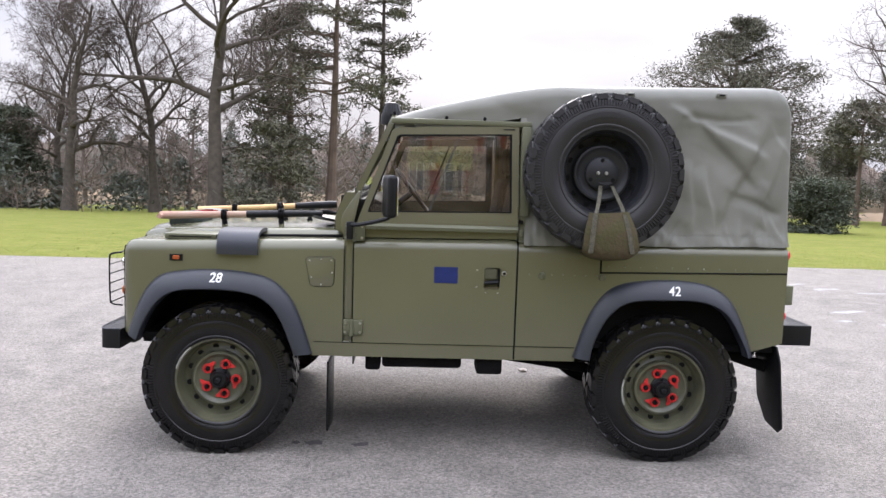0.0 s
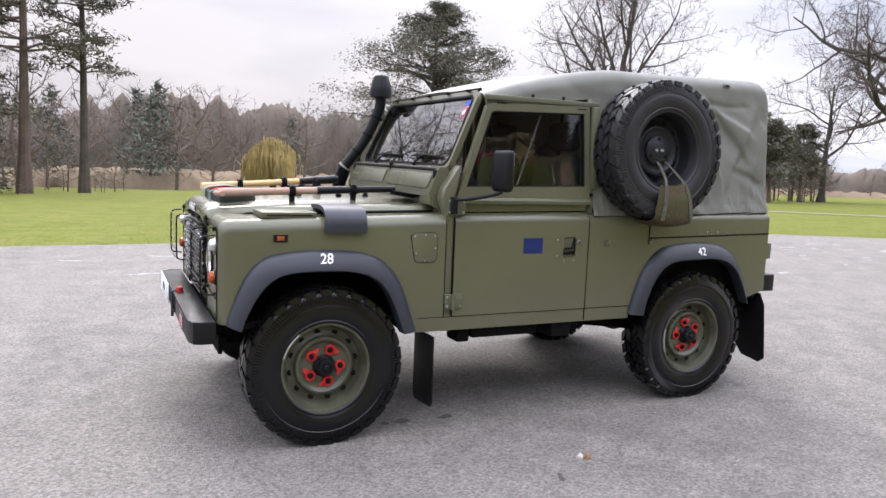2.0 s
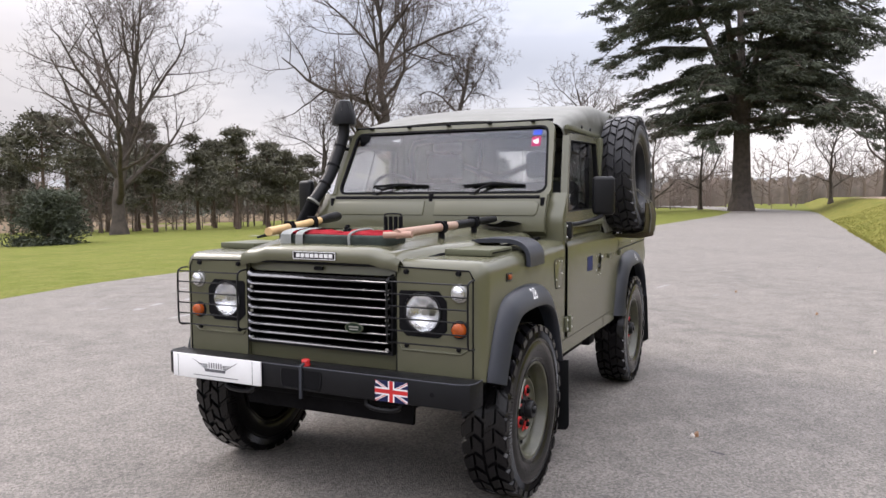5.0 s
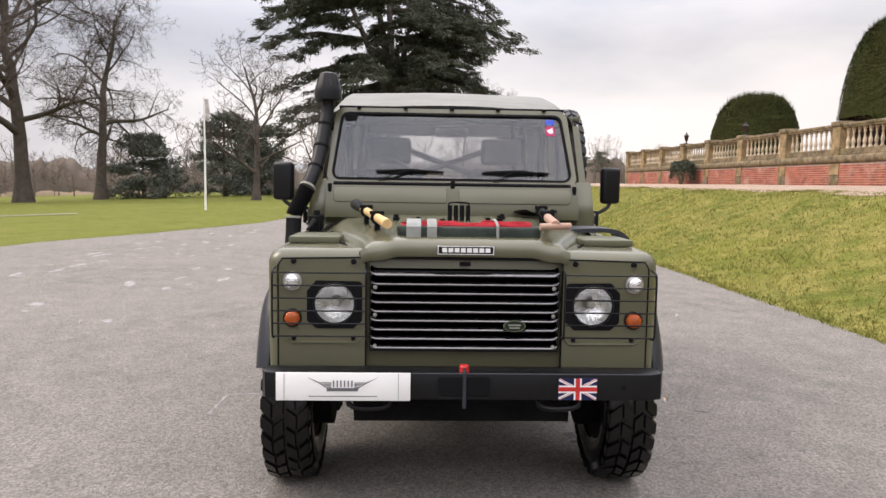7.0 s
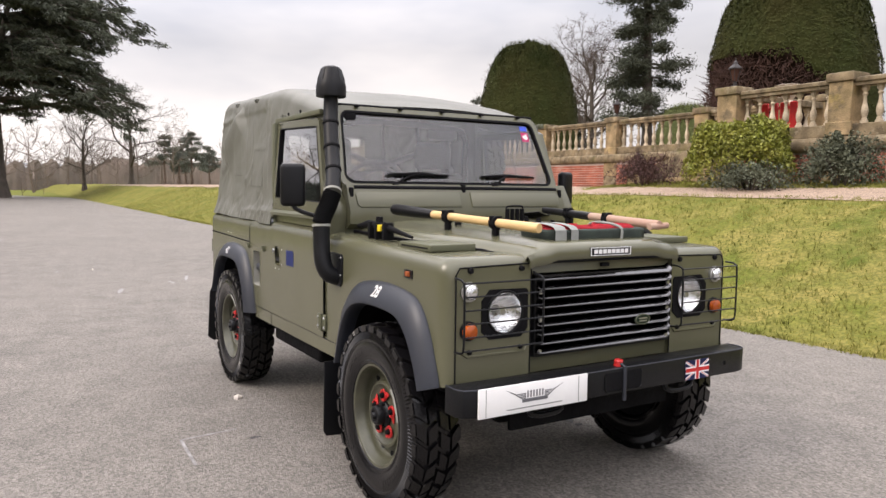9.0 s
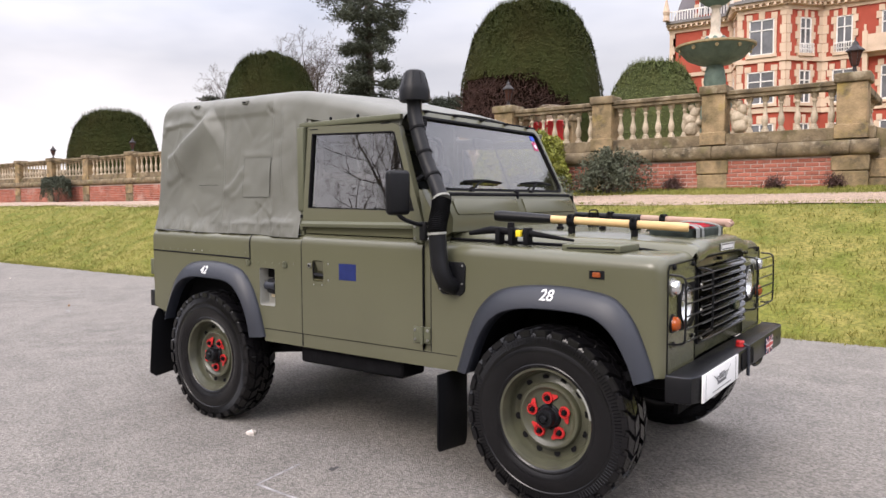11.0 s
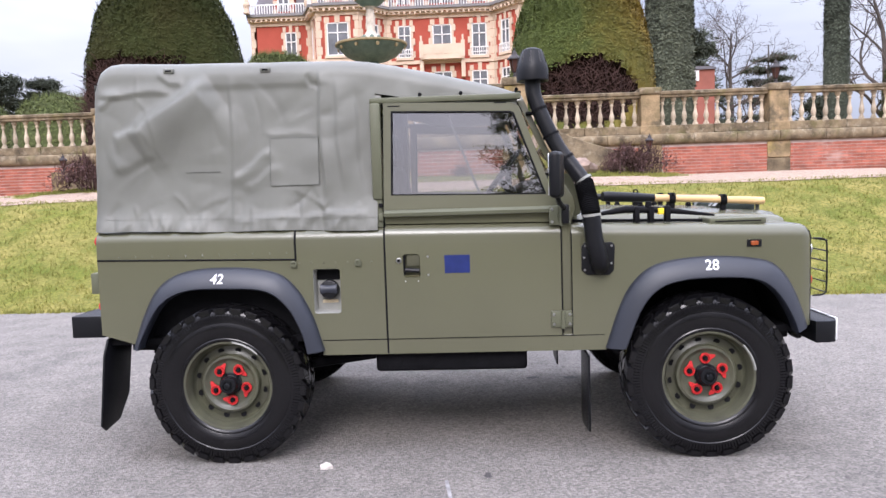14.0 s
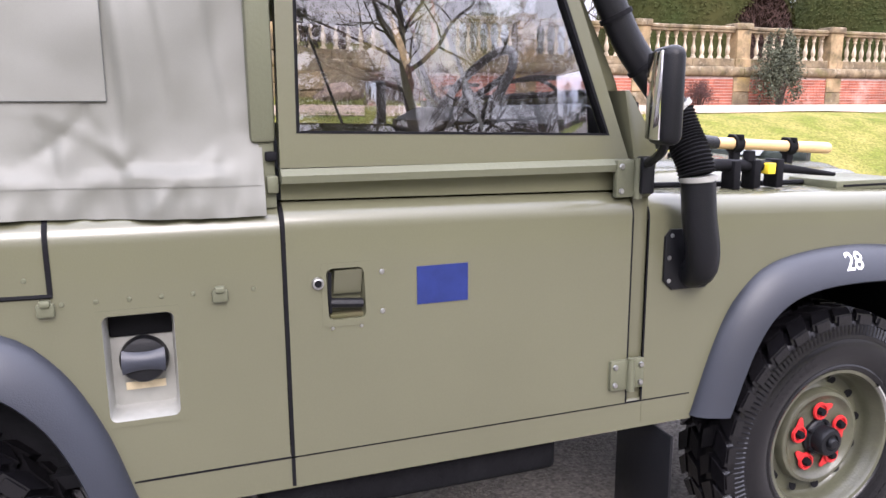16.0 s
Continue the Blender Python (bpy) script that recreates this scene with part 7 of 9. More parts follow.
for x in (bx[0], bx[-1]):
    sgn = -1 if x < 2 else 1
    stone_run("moulding", min(x, x + sgn * .42), max(x, x + sgn * .42), BY + .02, 2.12, 2.38, .5, STONE_DARK, bastion, 1.1, bulge=.09)
    part("plinth_end", box(min(x + sgn * .2, x + sgn * .36), max(x + sgn * .2, x + sgn * .36), BY - .44, BY - .02, 2.38, 2.60, .02, 1), STONE_DARK, bastion)
    part("return_wall", box(min(x, x + sgn * .2), max(x, x + sgn * .2), WY, BY - .3, 1.3, 2.60), STONE, bastion)
    part("return_coping", box(x - .16, x + .16, WY + .02, BY - .44, 3.25, 3.40, .02, 1), STONE_DARK, bastion)
    for k in range(8):
        linked("baluster", BALUSTER_ME, STONE_LIGHT, bastion, "", 40, Matrix.Translation((x, BY - .7 - .28 * k, 2.60)))
    # sloping flank of the side steps
    flank = [(x + sgn * .22, 1.30), (x + sgn * .22, 2.62), (x + sgn * .60, 2.52), (x + sgn * 1.30, 2.22), (x + sgn * 2.05, 1.98), (x + sgn * 2.75, 1.90), (x + sgn * 2.75, 1.30)]
    fl = part("stair_flank", prism(flank, 'y', BY - .55, BY - .15, .02), STONE_DARK, bastion)
    for j in range(6):
        part("step", box(min(x + sgn * (.3 + .4 * j), x + sgn * (.7 + .4 * j)), max(x + sgn * (.3 + .4 * j), x + sgn * (.7 + .4 * j)), WY + .1, BY - .56, 1.3, 2.55 - .17 * j), STONE, bastion)
    part("flank_end", box(min(x + sgn * 2.55, x + sgn * 2.85), max(x + sgn * 2.55, x + sgn * 2.85), BY - .58, BY - .10, 1.3, 1.93, .02, 1), STONE, bastion)
    for j, (a, b, z0, z1) in enumerate(((.25, .9, 1.35, 1.72), (.9, 1.75, 1.35, 1.70), (.25, 1.05, 1.74, 2.06))):
        part("flank_stone", box(min(x + sgn * a, x + sgn * b), max(x + sgn * a, x + sgn * b) - .01, BY - .2, BY - .125, z0, z1, .015, 1), STONE, bastion)
    lantern(x + sgn * 2.70, BY - .34, 1.93, .62, "small low lantern at the foot of the steps")
for x in (bx[0], bx[-1]):
    lantern(x, BY - .2, 3.50, .95)
for x in (12.40, 26.2, 33.0, -7.29):
    lantern(x, WY - .2, 3.58, .95)
part("terrace_slab", box(-60, 42.7, -46, WY - .4, 2.0, 2.62), STONE_DARK, terrace)
part("bastion_slab", box(bx[0], bx[-1], WY - .4, BY - .35, 1.4, 2.58), STONE_DARK, bastion)
# boulder by the steps
bm = bmesh.new()
bmesh.ops.create_icosphere(bm, subdivisions=3, radius=.36)
for v in bm.verts:
    v.co *= 1 + .45 * noise.noise(v.co * 3.0) + .15 * noise.noise(v.co * 8)
    v.co.z *= .62
bm.transform(Matrix.Translation((-2.05, -10.15, 1.62)))
tagged(part("boulder", bm, material("brown_rock", (0.26, 0.19, 0.15), 0.9, vary=0.25, scale=4, fine=30, bump=0.4), smooth=30), "brown weathered boulder at the foot of the wall", "rock")

# fountain
TEAL = material("verdigris_iron", (0.140, 0.190, 0.155), 0.5, vary=0.2, scale=5, fine=50, bump=0.15, tint=(0.085, 0.120, 0.098))
GILT = material("gilt_edge", (0.33, 0.26, 0.14), 0.4, vary=0.2, scale=9, bump=0.1)
PALE_STATUE = material("pale_figure", (0.55, 0.47, 0.38), 0.7, vary=0.15, scale=8, bump=0.15)
fx, fy = 2.48, -14.45
fountain = empty("garden_fountain", "tiered green iron fountain with gilt rims on the terrace", "fountain", at=(fx, fy, 0))
part("pedestal", lathe([(.55, 2.6), (.55, 2.9), (.42, 3.0), (.40, 3.5), (.46, 3.6), (.46, 3.75), (.30, 3.85), (.24, 4.0), (.30, 4.2), (.26, 4.45), (.20, 4.6)], 24), TEAL, fountain)
fountain.scale = (.86, .86, 1)
part("large_bowl", lathe([(.20, 4.58), (.45, 4.62), (.75, 4.74), (.92, 4.90), (1.04, 5.0), (1.04, 5.04), (.98, 5.06), (.80, 5.02), (.2, 5.0)], 40), TEAL, fountain)
part("bowl_rim", lathe([(1.03, 4.985), (1.065, 5.0), (1.065, 5.045), (1.02, 5.055)], 40), GILT, fountain)
for k in range(10):
    a = 2 * math.pi * k / 10
    part("rim_boss", lathe([(0, .05), (.045, .04), (.05, 0)], 8, m=Matrix.Translation((.97 * math.cos(a), .97 * math.sin(a), 4.92)) @ Matrix.Rotation(a, 4, 'Z') @ Matrix.Rotation(radians(110), 4, 'Y')), GILT, fountain)
part("upper_stem", lathe([(.30, 5.02), (.34, 5.12), (.20, 5.25), (.12, 5.4), (.14, 5.7), (.10, 5.9), (.16, 5.98)], 18), PALE_STATUE, fountain)
for k in range(7):
    a = 2 * math.pi * k / 7
    part("stem_leaf", lathe([(0, 0), (.09, .08), (.06, .18), (0, .22)], 8, m=Matrix.Translation((.27 * math.cos(a), .27 * math.sin(a), 5.04))), TEAL, fountain)
part("small_bowl", lathe([(.12, 5.96), (.30, 6.02), (.43, 6.12), (.43, 6.16), (.38, 6.17), (.1, 6.14)], 28), TEAL, fountain)
part("small_bowl_rim", lathe([(.425, 6.11), (.445, 6.12), (.445, 6.16), (.415, 6.17)], 28), GILT, fountain)
part("top_figure", lathe([(.14, 6.14), (.20, 6.3), (.12, 6.5), (.16, 6.75), (.10, 6.95), (.08, 7.1), (0, 7.2)], 14), PALE_STATUE, fountain)
# planting urn on the terrace
urn = part("stone_urn", lathe([(0, 0), (.12, 0), (.08, .06), (.10, .10), (.20, .22), (.26, .34), (.28, .36), (.24, .37), (0, .34)], 20, m=Matrix.Translation((5.35, -11.6, 3.2))), PALE_STATUE)
tagged(urn, "pale stone urn on a pedestal behind the balustrade", "urn")
part("urn_pedestal", box(5.17, 5.53, -11.78, -11.42, 2.55, 3.2, .02, 1), STONE, urn)


# carved figures set between the balusters, and a red barrier behind them
for k, (x, w) in enumerate(((1.80, .17), (.93, .15))):
    bm = bmesh.new()
    for zc, r, dx in ((2.74, .15, 0), (2.90, .13, .03), (3.04, .10, -.04), (3.15, .075, .02), (2.84, .09, -.11), (2.98, .07, .12)):
        bmesh.ops.create_icosphere(bm, subdivisions=2, radius=r, matrix=Matrix.Translation((x + dx, BY - .20, zc)))
    for v in bm.verts:
        v.co += Vector((noise.noise(v.co * 9), noise.noise(v.co * 9 + Vector((3, 0, 0))), noise.noise(v.co * 9 + Vector((0, 5, 0))))) * .03
        v.co.z = max(v.co.z, 2.61)
    tagged(part("carved_figure", bm, STONE_LIGHT, smooth=60), "pale carved stone figure among the balusters", "statue")
barrier = empty("plastic_barrier", "red plastic barrier behind the stone balusters", "barrier", at=(5.15, -11.0, 2.58))
for k in range(4):
    part("barrier_panel", box(-.42 + .21 * k, -.25 + .21 * k, -.02, .02, 0, .58, .012, 1), RED, barrier)
part("barrier_rail", box(-.44, .44, -.012, .012, .12, .18, .005, 1), RED, barrier)
part("barrier_rail", box(-.44, .44, -.012, .012, .44, .50, .005, 1), RED, barrier)

# ---- trees ----
BARK = material("grey_bark", (0.094, 0.078, 0.066), 0.95, vary=0.2, scale=2.5, fine=30, bump=0.3, tint=(0.050, 0.043, 0.037))
TWIG = material("bare_twigs", (0.098, 0.077, 0.066), 0.95, vary=0.15, scale=0.4, fine=6, bump=0)
BARK_RED = material("pine_bark", (0.128, 0.092, 0.074), 0.95, vary=0.2, scale=2, fine=24, bump=0.3, tint=(0.075, 0.055, 0.045))
NEEDLE = material("dark_needles", (0.070, 0.080, 0.056), 0.85, vary=0.2, scale=0.5, fine=6, bump=0, island=0.32)
# pine needles, lightened so that distance haze sits in the colour
NEEDLE_PINE = material("pine_needles", (0.122, 0.118, 0.086), 0.85, vary=0.2, scale=0.5, fine=6, bump=0, island=0.45)
YEW = material("clipped_yew", (0.025, 0.035, 0.010), 0.85, vary=0.25, scale=0.6, fine=7, bump=0, island=0.20, tint=(0.042, 0.038, 0.013), spec=0.08)
YEW_GOLD = material("golden_yew", (0.058, 0.074, 0.017), 0.85, vary=0.25, scale=0.5, fine=5, bump=0, island=0.25, tint=(0.160, 0.108, 0.018))
# the golden yew turns from green to gold across its width
yn, yl = YEW_GOLD.node_tree.nodes, YEW_GOLD.node_tree.links
ymix = next(q for q in yn if q.bl_idname == "ShaderNodeMix")
yco, ysep, yramp, yadd = yn.new("ShaderNodeTexCoord"), yn.new("ShaderNodeSeparateXYZ"), yn.new("ShaderNodeMapRange"), yn.new("ShaderNodeMath")
yadd.use_clamp = True
yramp.inputs["From Min"].default_value, yramp.inputs["From Max"].default_value = 1.2, -2.0
yramp.inputs["To Min"].default_value, yramp.inputs["To Max"].default_value = -0.65, 0.48
yl.new(yco.outputs["Object"], ysep.inputs[0])
yl.new(ysep.outputs["X"], yramp.inputs["Value"])
yl.new(ymix.inputs[0].links[0].from_socket, yadd.inputs[0])
yl.new(yramp.outputs["Result"], yadd.inputs[1])
yl.new(yadd.outputs[0], ymix.inputs[0])
# near-black brown for dead hollows, their inner shade put into the colour
YEW_HOLLOW = material("yew_hollow_shade", (0.018, 0.012, 0.009), 0.95, spec=0.02, vary=0.2, scale=2, bump=0)
BROWN_TWIG = material("brown_dead_twigs", (0.068, 0.038, 0.031), 0.95, vary=0.2, scale=3, fine=20, bump=0, island=0.3)
HEDGE = material("laurel_leaves", (0.135, 0.160, 0.026), 0.45, vary=0.2, scale=2, fine=20, bump=0, island=0.45, tint=(0.225, 0.215, 0.045))
HEDGE_DULL = material("green_hedge", (0.070, 0.090, 0.028), 0.8, vary=0.2, scale=2, fine=20, bump=0, island=0.4, tint=(0.095, 0.105, 0.035))
SHRUB = material("grey_green_shrub", (0.095, 0.105, 0.070), 0.85, vary=0.2, scale=3, fine=20, bump=0, island=0.4)
HEATHER = material("reddish_shrub", (0.105, 0.060, 0.058), 0.9, vary=0.2, scale=4, fine=20, bump=0, island=0.4)
WILLOW = material("willow_yellow", (0.40, 0.30, 0.13), 0.9, vary=0.15, scale=1, fine=6, bump=0, island=0.3)
# far wood and far evergreens: paler colours with the aerial haze painted in
HAZE_WOOD = material("hazed_far_bare_wood", (0.148, 0.114, 0.094), 0.95, vary=0.15, scale=0.05, fine=1.5, bump=0, tint=(0.112, 0.090, 0.078))
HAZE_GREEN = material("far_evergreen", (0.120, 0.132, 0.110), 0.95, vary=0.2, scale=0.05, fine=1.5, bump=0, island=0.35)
# wooded hills in blue-grey, their haze painted into the base colour
HAZE_HILL = material("hazed_far_hill", (0.225, 0.225, 0.235), 1.0, vary=0.12, scale=0.015, fine=0.12, bump=0, tint=(0.18, 0.19, 0.19))


class Wood:
    """Gathers tapered limbs and leaf cards into plain lists."""

    def __init__(self):
        self.v, self.f = [], []

    def limb(self, pts, rads, sides):
        base = len(self.v)
        up = None
        for i, p in enumerate(pts):
            d = (pts[min(i + 1, len(pts) - 1)] - pts[max(i - 1, 0)]).normalized()
            if up is None:
                up = d.orthogonal().normalized()
            up = (up - d * up.dot(d)).normalized()
            w = d.cross(up)
            for k in range(sides):
                a = 2 * math.pi * k / sides
                self.v.append(tuple(p + rads[i] * (math.cos(a) * up + math.sin(a) * w)))
        for i in range(len(pts) - 1):
            for k in range(sides):
                a, b = base + i * sides + k, base + i * sides + (k + 1) % sides
                self.f.append((a, b, b + sides, a + sides))

    def card(self, p, size, rng, flat=0.0, long=1.0, wide=.35):
        a = Vector((rng.gauss(0, 1), rng.gauss(0, 1), rng.gauss(0, 1) * (1 - flat))).normalized()
        b = a.orthogonal().normalized()
        b = (Matrix.Rotation(rng.uniform(0, 6.28), 3, a) @ b)
        i = len(self.v)
        self.v += [tuple(p - b * size * wide), tuple(p + a * size * long), tuple(p + b * size * wide)]
        self.f.append((i, i + 1, i + 2))

    def frond(self, p, d, length, wide):
        """One thin spray that points along d."""
        b = d.orthogonal().normalized()
        b = Matrix.Rotation(p.x * 37 + p.z * 51, 3, d) @ b
        i = len(self.v)
        self.v += [tuple(p - b * wide), tuple(p + d * length), tuple(p + b * wide)]
        self.f.append((i, i + 1, i + 2))

    def twig(self, p, q, r):
        """A thin three-sided sliver from p to q."""
        d = q - p
        b = d.orthogonal().normalized() * r
        c = d.cross(b).normalized() * r
        i = len(self.v)
        self.v += [tuple(p + b), tuple(p - b * .5 + c * .87), tuple(p - b * .5 - c * .87), tuple(q)]
        self.f += [(i, i + 1, i + 3), (i + 1, i + 2, i + 3), (i + 2, i, i + 3)]


def grow(woods, rng, p, d, length, r, level, last, habit):
    """One crooked limb and, from it, its branches down to the twigs. habit: spread, lift, droop, wander and the branches at each level."""
    spread, lift, droop, wander, kids = habit
    n = (7, 7, 6, 3, 2, 1)[level]
    pts, rads, q, dd = [p], [r], p.copy(), d.normalized()
    sag = droop * (.5 if level < last - 1 else 1.0)
    for i in range(n):
        w = wander * (1.0 if level < 3 else 1.25)
        dd = (dd + Vector((rng.gauss(0, w), rng.gauss(0, w), rng.gauss(0, w * .8) + lift * .10 * (i / n) - sag * .16))).normalized()
        q = q + dd * length / n
        pts.append(q.copy())
        rads.append(max(.008, r * (1 - .78 * (i + 1) / n)))
    fine = level >= 3
    if level >= last:
        for u, v in zip(pts, pts[1:]):
            woods[1].twig(u, v, .013)
        return
    if level == 4:
        woods[1].twig(pts[0], pts[-1], max(.012, r * .8))
    else:
        woods[fine].limb(pts, rads, (9, 8, 5, 3)[level])
    m = kids[level]
    side = rng.uniform(0, 6.28)
    for k in range(m):
        f = .20 + .80 * (k + rng.random() * .9) / m
        i = min(n - 1, int(f * n))
        b = pts[i].lerp(pts[i + 1], min(1.0, f * n - i))
        axis = (pts[i + 1] - pts[i]).normalized()
        side += 2.4 + rng.uniform(-.7, .7)
        out = Matrix.Rotation(side, 3, axis) @ axis.orthogonal().normalized()
        sp = spread * rng.uniform(.75, 1.2)
        nd = (axis * (1 - sp) + out * sp + Vector((0, 0, lift * .10))).normalized()
        grow(woods, rng, b, nd, length * rng.uniform(.42, .68) * (1 - .30 * f), max(.012, rads[i] * .60), level + 1, last, habit)


def bare_tree_mesh(seed, height, trunk_r, limbs=12, fork=.25, spread=.60, lift=1.0, droop=0.0, wide=.40, wander=.16, stem=.80, rise=(.15, 1.5), kids=(0, 7, 6, 6, 3), leaning=.02):
    """A leafless tree: a wandering trunk, crooked limbs that fill a rounded crown, and fine twigs."""
    rng = random.Random(seed)
    woods = (Wood(), Wood())
    trunk = Wood()
    n = 12
    pts, rads = [], []
    q, dd = Vector((0, 0, 0)), Vector((rng.uniform(-leaning, leaning), rng.uniform(-leaning, leaning), 1)).normalized()
    for i in range(n + 1):
        f = i / n
        pts.append(q.copy())
        rads.append(max(.05, trunk_r * (1 - .82 * f ** 1.1) * (1 + .55 * max(0, 1 - f * 11))))
        w = .02 if f < fork else .11
        dd = (dd + Vector((rng.gauss(0, w), rng.gauss(0, w), .12))).normalized()
        q = q + dd * height * stem / n
    trunk.limb(pts, rads, 12)
    for k in range(limbs):
        f = fork + (1 - fork) * (k + .5 * rng.random()) / limbs
        i = min(n - 1, int(f * n))
        p = pts[i].lerp(pts[i + 1], f * n - i)
        a = k * 2.4 + rng.uniform(-.5, .5)
        g = (f - fork) / (1 - fork)
        d = Vector((math.cos(a), math.sin(a), rise[0] + (rise[1] - rise[0]) * g + rng.gauss(0, .15)))
        reach = height * wide * (.62 + .55 * math.sin(math.pi * min(1, .18 + .62 * g))) * (1 - .35 * g) * rng.uniform(.8, 1.15)
        grow(woods, rng, p, d, reach, rads[i] * rng.uniform(.45, .66), 1, 5 if kids[4] else 4, (spread, lift, droop, wander, kids))
    out = []
    for nm, q, mt in (("trunk", trunk, BARK), ("crown", woods[0], BARK), ("brushwood", woods[1], TWIG)):
        me = bpy.data.meshes.new(nm)
        me.from_pydata(q.v, [], q.f)
        me.update()
        me.polygons.foreach_set("use_smooth", [True] * len(me.polygons))
        me.materials.append(mt)
        out.append(me)
    return out


def put_tree(name, me, x, y, label, category="tree", turn=0.0, scale=1.0, z=None, group="", mat=None):
    ob = new(name)
    for q in me:
        new(q.name.split(".")[0], q).parent = ob
    ob.matrix_world = Matrix.Translation((x, y, (ground_z(x, y) if z is None else z) - .05)) @ Matrix.Rotation(turn, 4, 'Z') @ Matrix.Diagonal((scale, scale, scale, 1))
    return tagged(ob, label, category, group)


T_OAK = bare_tree_mesh(3, 22, .50, limbs=14, fork=.36, wide=.40, wander=.19, kids=(0, 7, 6, 6, 3))
T_WIDE = bare_tree_mesh(17, 24, .52, limbs=16, fork=.24, wide=.42, wander=.17, lift=1.2, kids=(0, 8, 7, 7, 4))
T_TALL = bare_tree_mesh(8, 20, .33, limbs=16, fork=.26, wide=.26, wander=.15, lift=1.4, rise=(.5, 2.2), kids=(0, 7, 6, 6, 3))
T_DROOP = bare_tree_mesh(15, 20, .45, limbs=13, fork=.28, spread=.66, lift=.4, droop=1.5, wide=.30, wander=.18, rise=(.5, 1.6), kids=(0, 8, 7, 7, 3))
T_FAN = bare_tree_mesh(29, 20, .46, limbs=13, fork=.14, wide=.46, wander=.13, lift=1.6, rise=(.9, 2.4), stem=.70, kids=(0, 7, 6, 6, 3))
T_SMALL = bare_tree_mesh(21, 11, .24, limbs=11, fork=.20, wide=.42, wander=.15, lift=1.2, rise=(.4, 1.8), kids=(0, 6, 6, 5, 0))
for me, x, y, turn, sc, lb in (
        (T_DROOP, -20.6, 38.4, .6, .74, "slender bare tree at the edge of the lawn"), (T_TALL, -16.6, 41.0, 2.2, .84, "bare tree with a split trunk"), (T_TALL, -25.0, 46.0, 4.4, .80, "tall bare tree in the wood's edge"), (T_DROOP, -12.5, 56.0, 2.9, .95, "tall bare tree in the wood's edge"),
        (T_OAK, -12.2, 38.7, 1.1, .92, "large spreading bare oak"), (T_FAN, 30.0, 38.2, 4.0, .95, "tall bare tree on the lawn"),
        (T_WIDE, 52.0, 30.0, 2.9, 1.05, "large bare tree with heavy limbs"), (T_DROOP, 60.0, 27.6, .3, 1.0, "bare tree with drooping twigs"),
        (T_SMALL, 48.9, 35.1, 1.0, 1.05, "small bare tree with a round crown"), (T_SMALL, 49.3, 11.9, 2.0, 1.1, "bare tree beside the drive"),
        (T_SMALL, 98, -12.0, 3.0, 1.25, "bare tree beyond the bend of the drive"), (T_SMALL, 92, -6.0, 5.0, 1.0, "bare tree beyond the bend of the drive"),
        (T_SMALL, 60, 8.8, 4.1, .75, "small bare tree beside the drive"), (T_TALL, 49.0, -45.0, 1.2, .66, "bare tree behind the terrace"), (T_SMALL, 62.0, -46.0, 3.3, 1.15, "pale bare tree behind the terrace"),
        (T_SMALL, 41.5, -39.0, .9, 1.2, "pale bare tree between the clipped yews"), (T_SMALL, 88, 8, .2, 1.0, "bare tree near the drive"), (T_SMALL, -18, -48, 1.7, 1.0, "bare tree behind the terrace"),
        (T_SMALL, -24, -40, .4, 1.1, "bare tree behind the terrace"),
        (T_SMALL, -30, -34, 2.4, 1.0, "bare tree behind the terrace")):
    put_tree("bare_tree", me, x, y, lb, turn=turn, scale=sc, z=(2.6 if y < -14 else None))


def evergreen(name, seed, height, trunk_r, crown, label, x, y, bark, needle, first=.3, whorls=16, z=None, clump=1.0, cards=70, size=.34, flat=.35, limb_rise=.12, per=5, gap=.0, category="tree"):
    """A conifer: trunk, limbs in whorls and many tufts of needles. crown(f) is the crown's radius at f of its height."""
    rng = random.Random(seed)
    w, lv = Wood(), Wood()
    pts = [Vector((.01 * height * math.sin(2 * k / 8 + seed), .01 * height * math.sin(3 * k / 8), height * k / 8)) for k in range(9)]
    w.limb(pts, [max(.04, trunk_r * (1 - .88 * k / 8) * (1.4 if k == 0 else 1)) for k in range(9)], 9)
    for k in range(whorls):
        f = first + (1 - first) * (k + rng.random() * .6) / whorls
        zc = height * min(.985, f)
        R = crown((f - first) / (1 - first))
        for j in range(per):
            if rng.random() < gap:
                continue
            a = rng.uniform(0, 6.28)
            L = R * rng.uniform(.65, 1.08)
            p0 = Vector((0, 0, zc - L * limb_rise))
            lim = [p0 + Vector((math.cos(a) * L * s, math.sin(a) * L * s, L * limb_rise * s * (1.6 - .6 * s) + rng.gauss(0, .05 * L))) for s in (0, .35, .7, 1.0)]
            w.limb(lim, [max(.015, trunk_r * .28 * (1 - .8 * s)) for s in (0, .35, .7, 1)], 4)
            for s in (.45, .62, .78, .92, 1.0):
                c = lim[0].lerp(lim[-1], s)
                c.z = lim[min(3, int(s * 3))].lerp(lim[min(3, int(s * 3) + 1)], s * 3 % 1).z
                c += Vector((rng.gauss(0, .10 * L), rng.gauss(0, .10 * L), rng.gauss(0, .03 * L)))
                cr = clump * rng.uniform(.6, 1.15) * (.55 + .12 * L)
                for _ in range(int(1.9 * cards * rng.uniform(.5, 1.2))):
                    g = Vector((rng.gauss(0, .45), rng.gauss(0, .45), rng.gauss(0, .45 * (1 - flat)))) * cr
                    lv.card(c + g, size * rng.uniform(.5, 1.2), rng, .2, 1.1, .15)
    root = empty(name, label, category, at=(x, y, (ground_z(x, y) if z is None else z) - .05))
    for nm, q, mt in (("trunk", w, bark), ("crown", lv, needle)):
        raw(nm, q.v, q.f, mt, root)
    return root



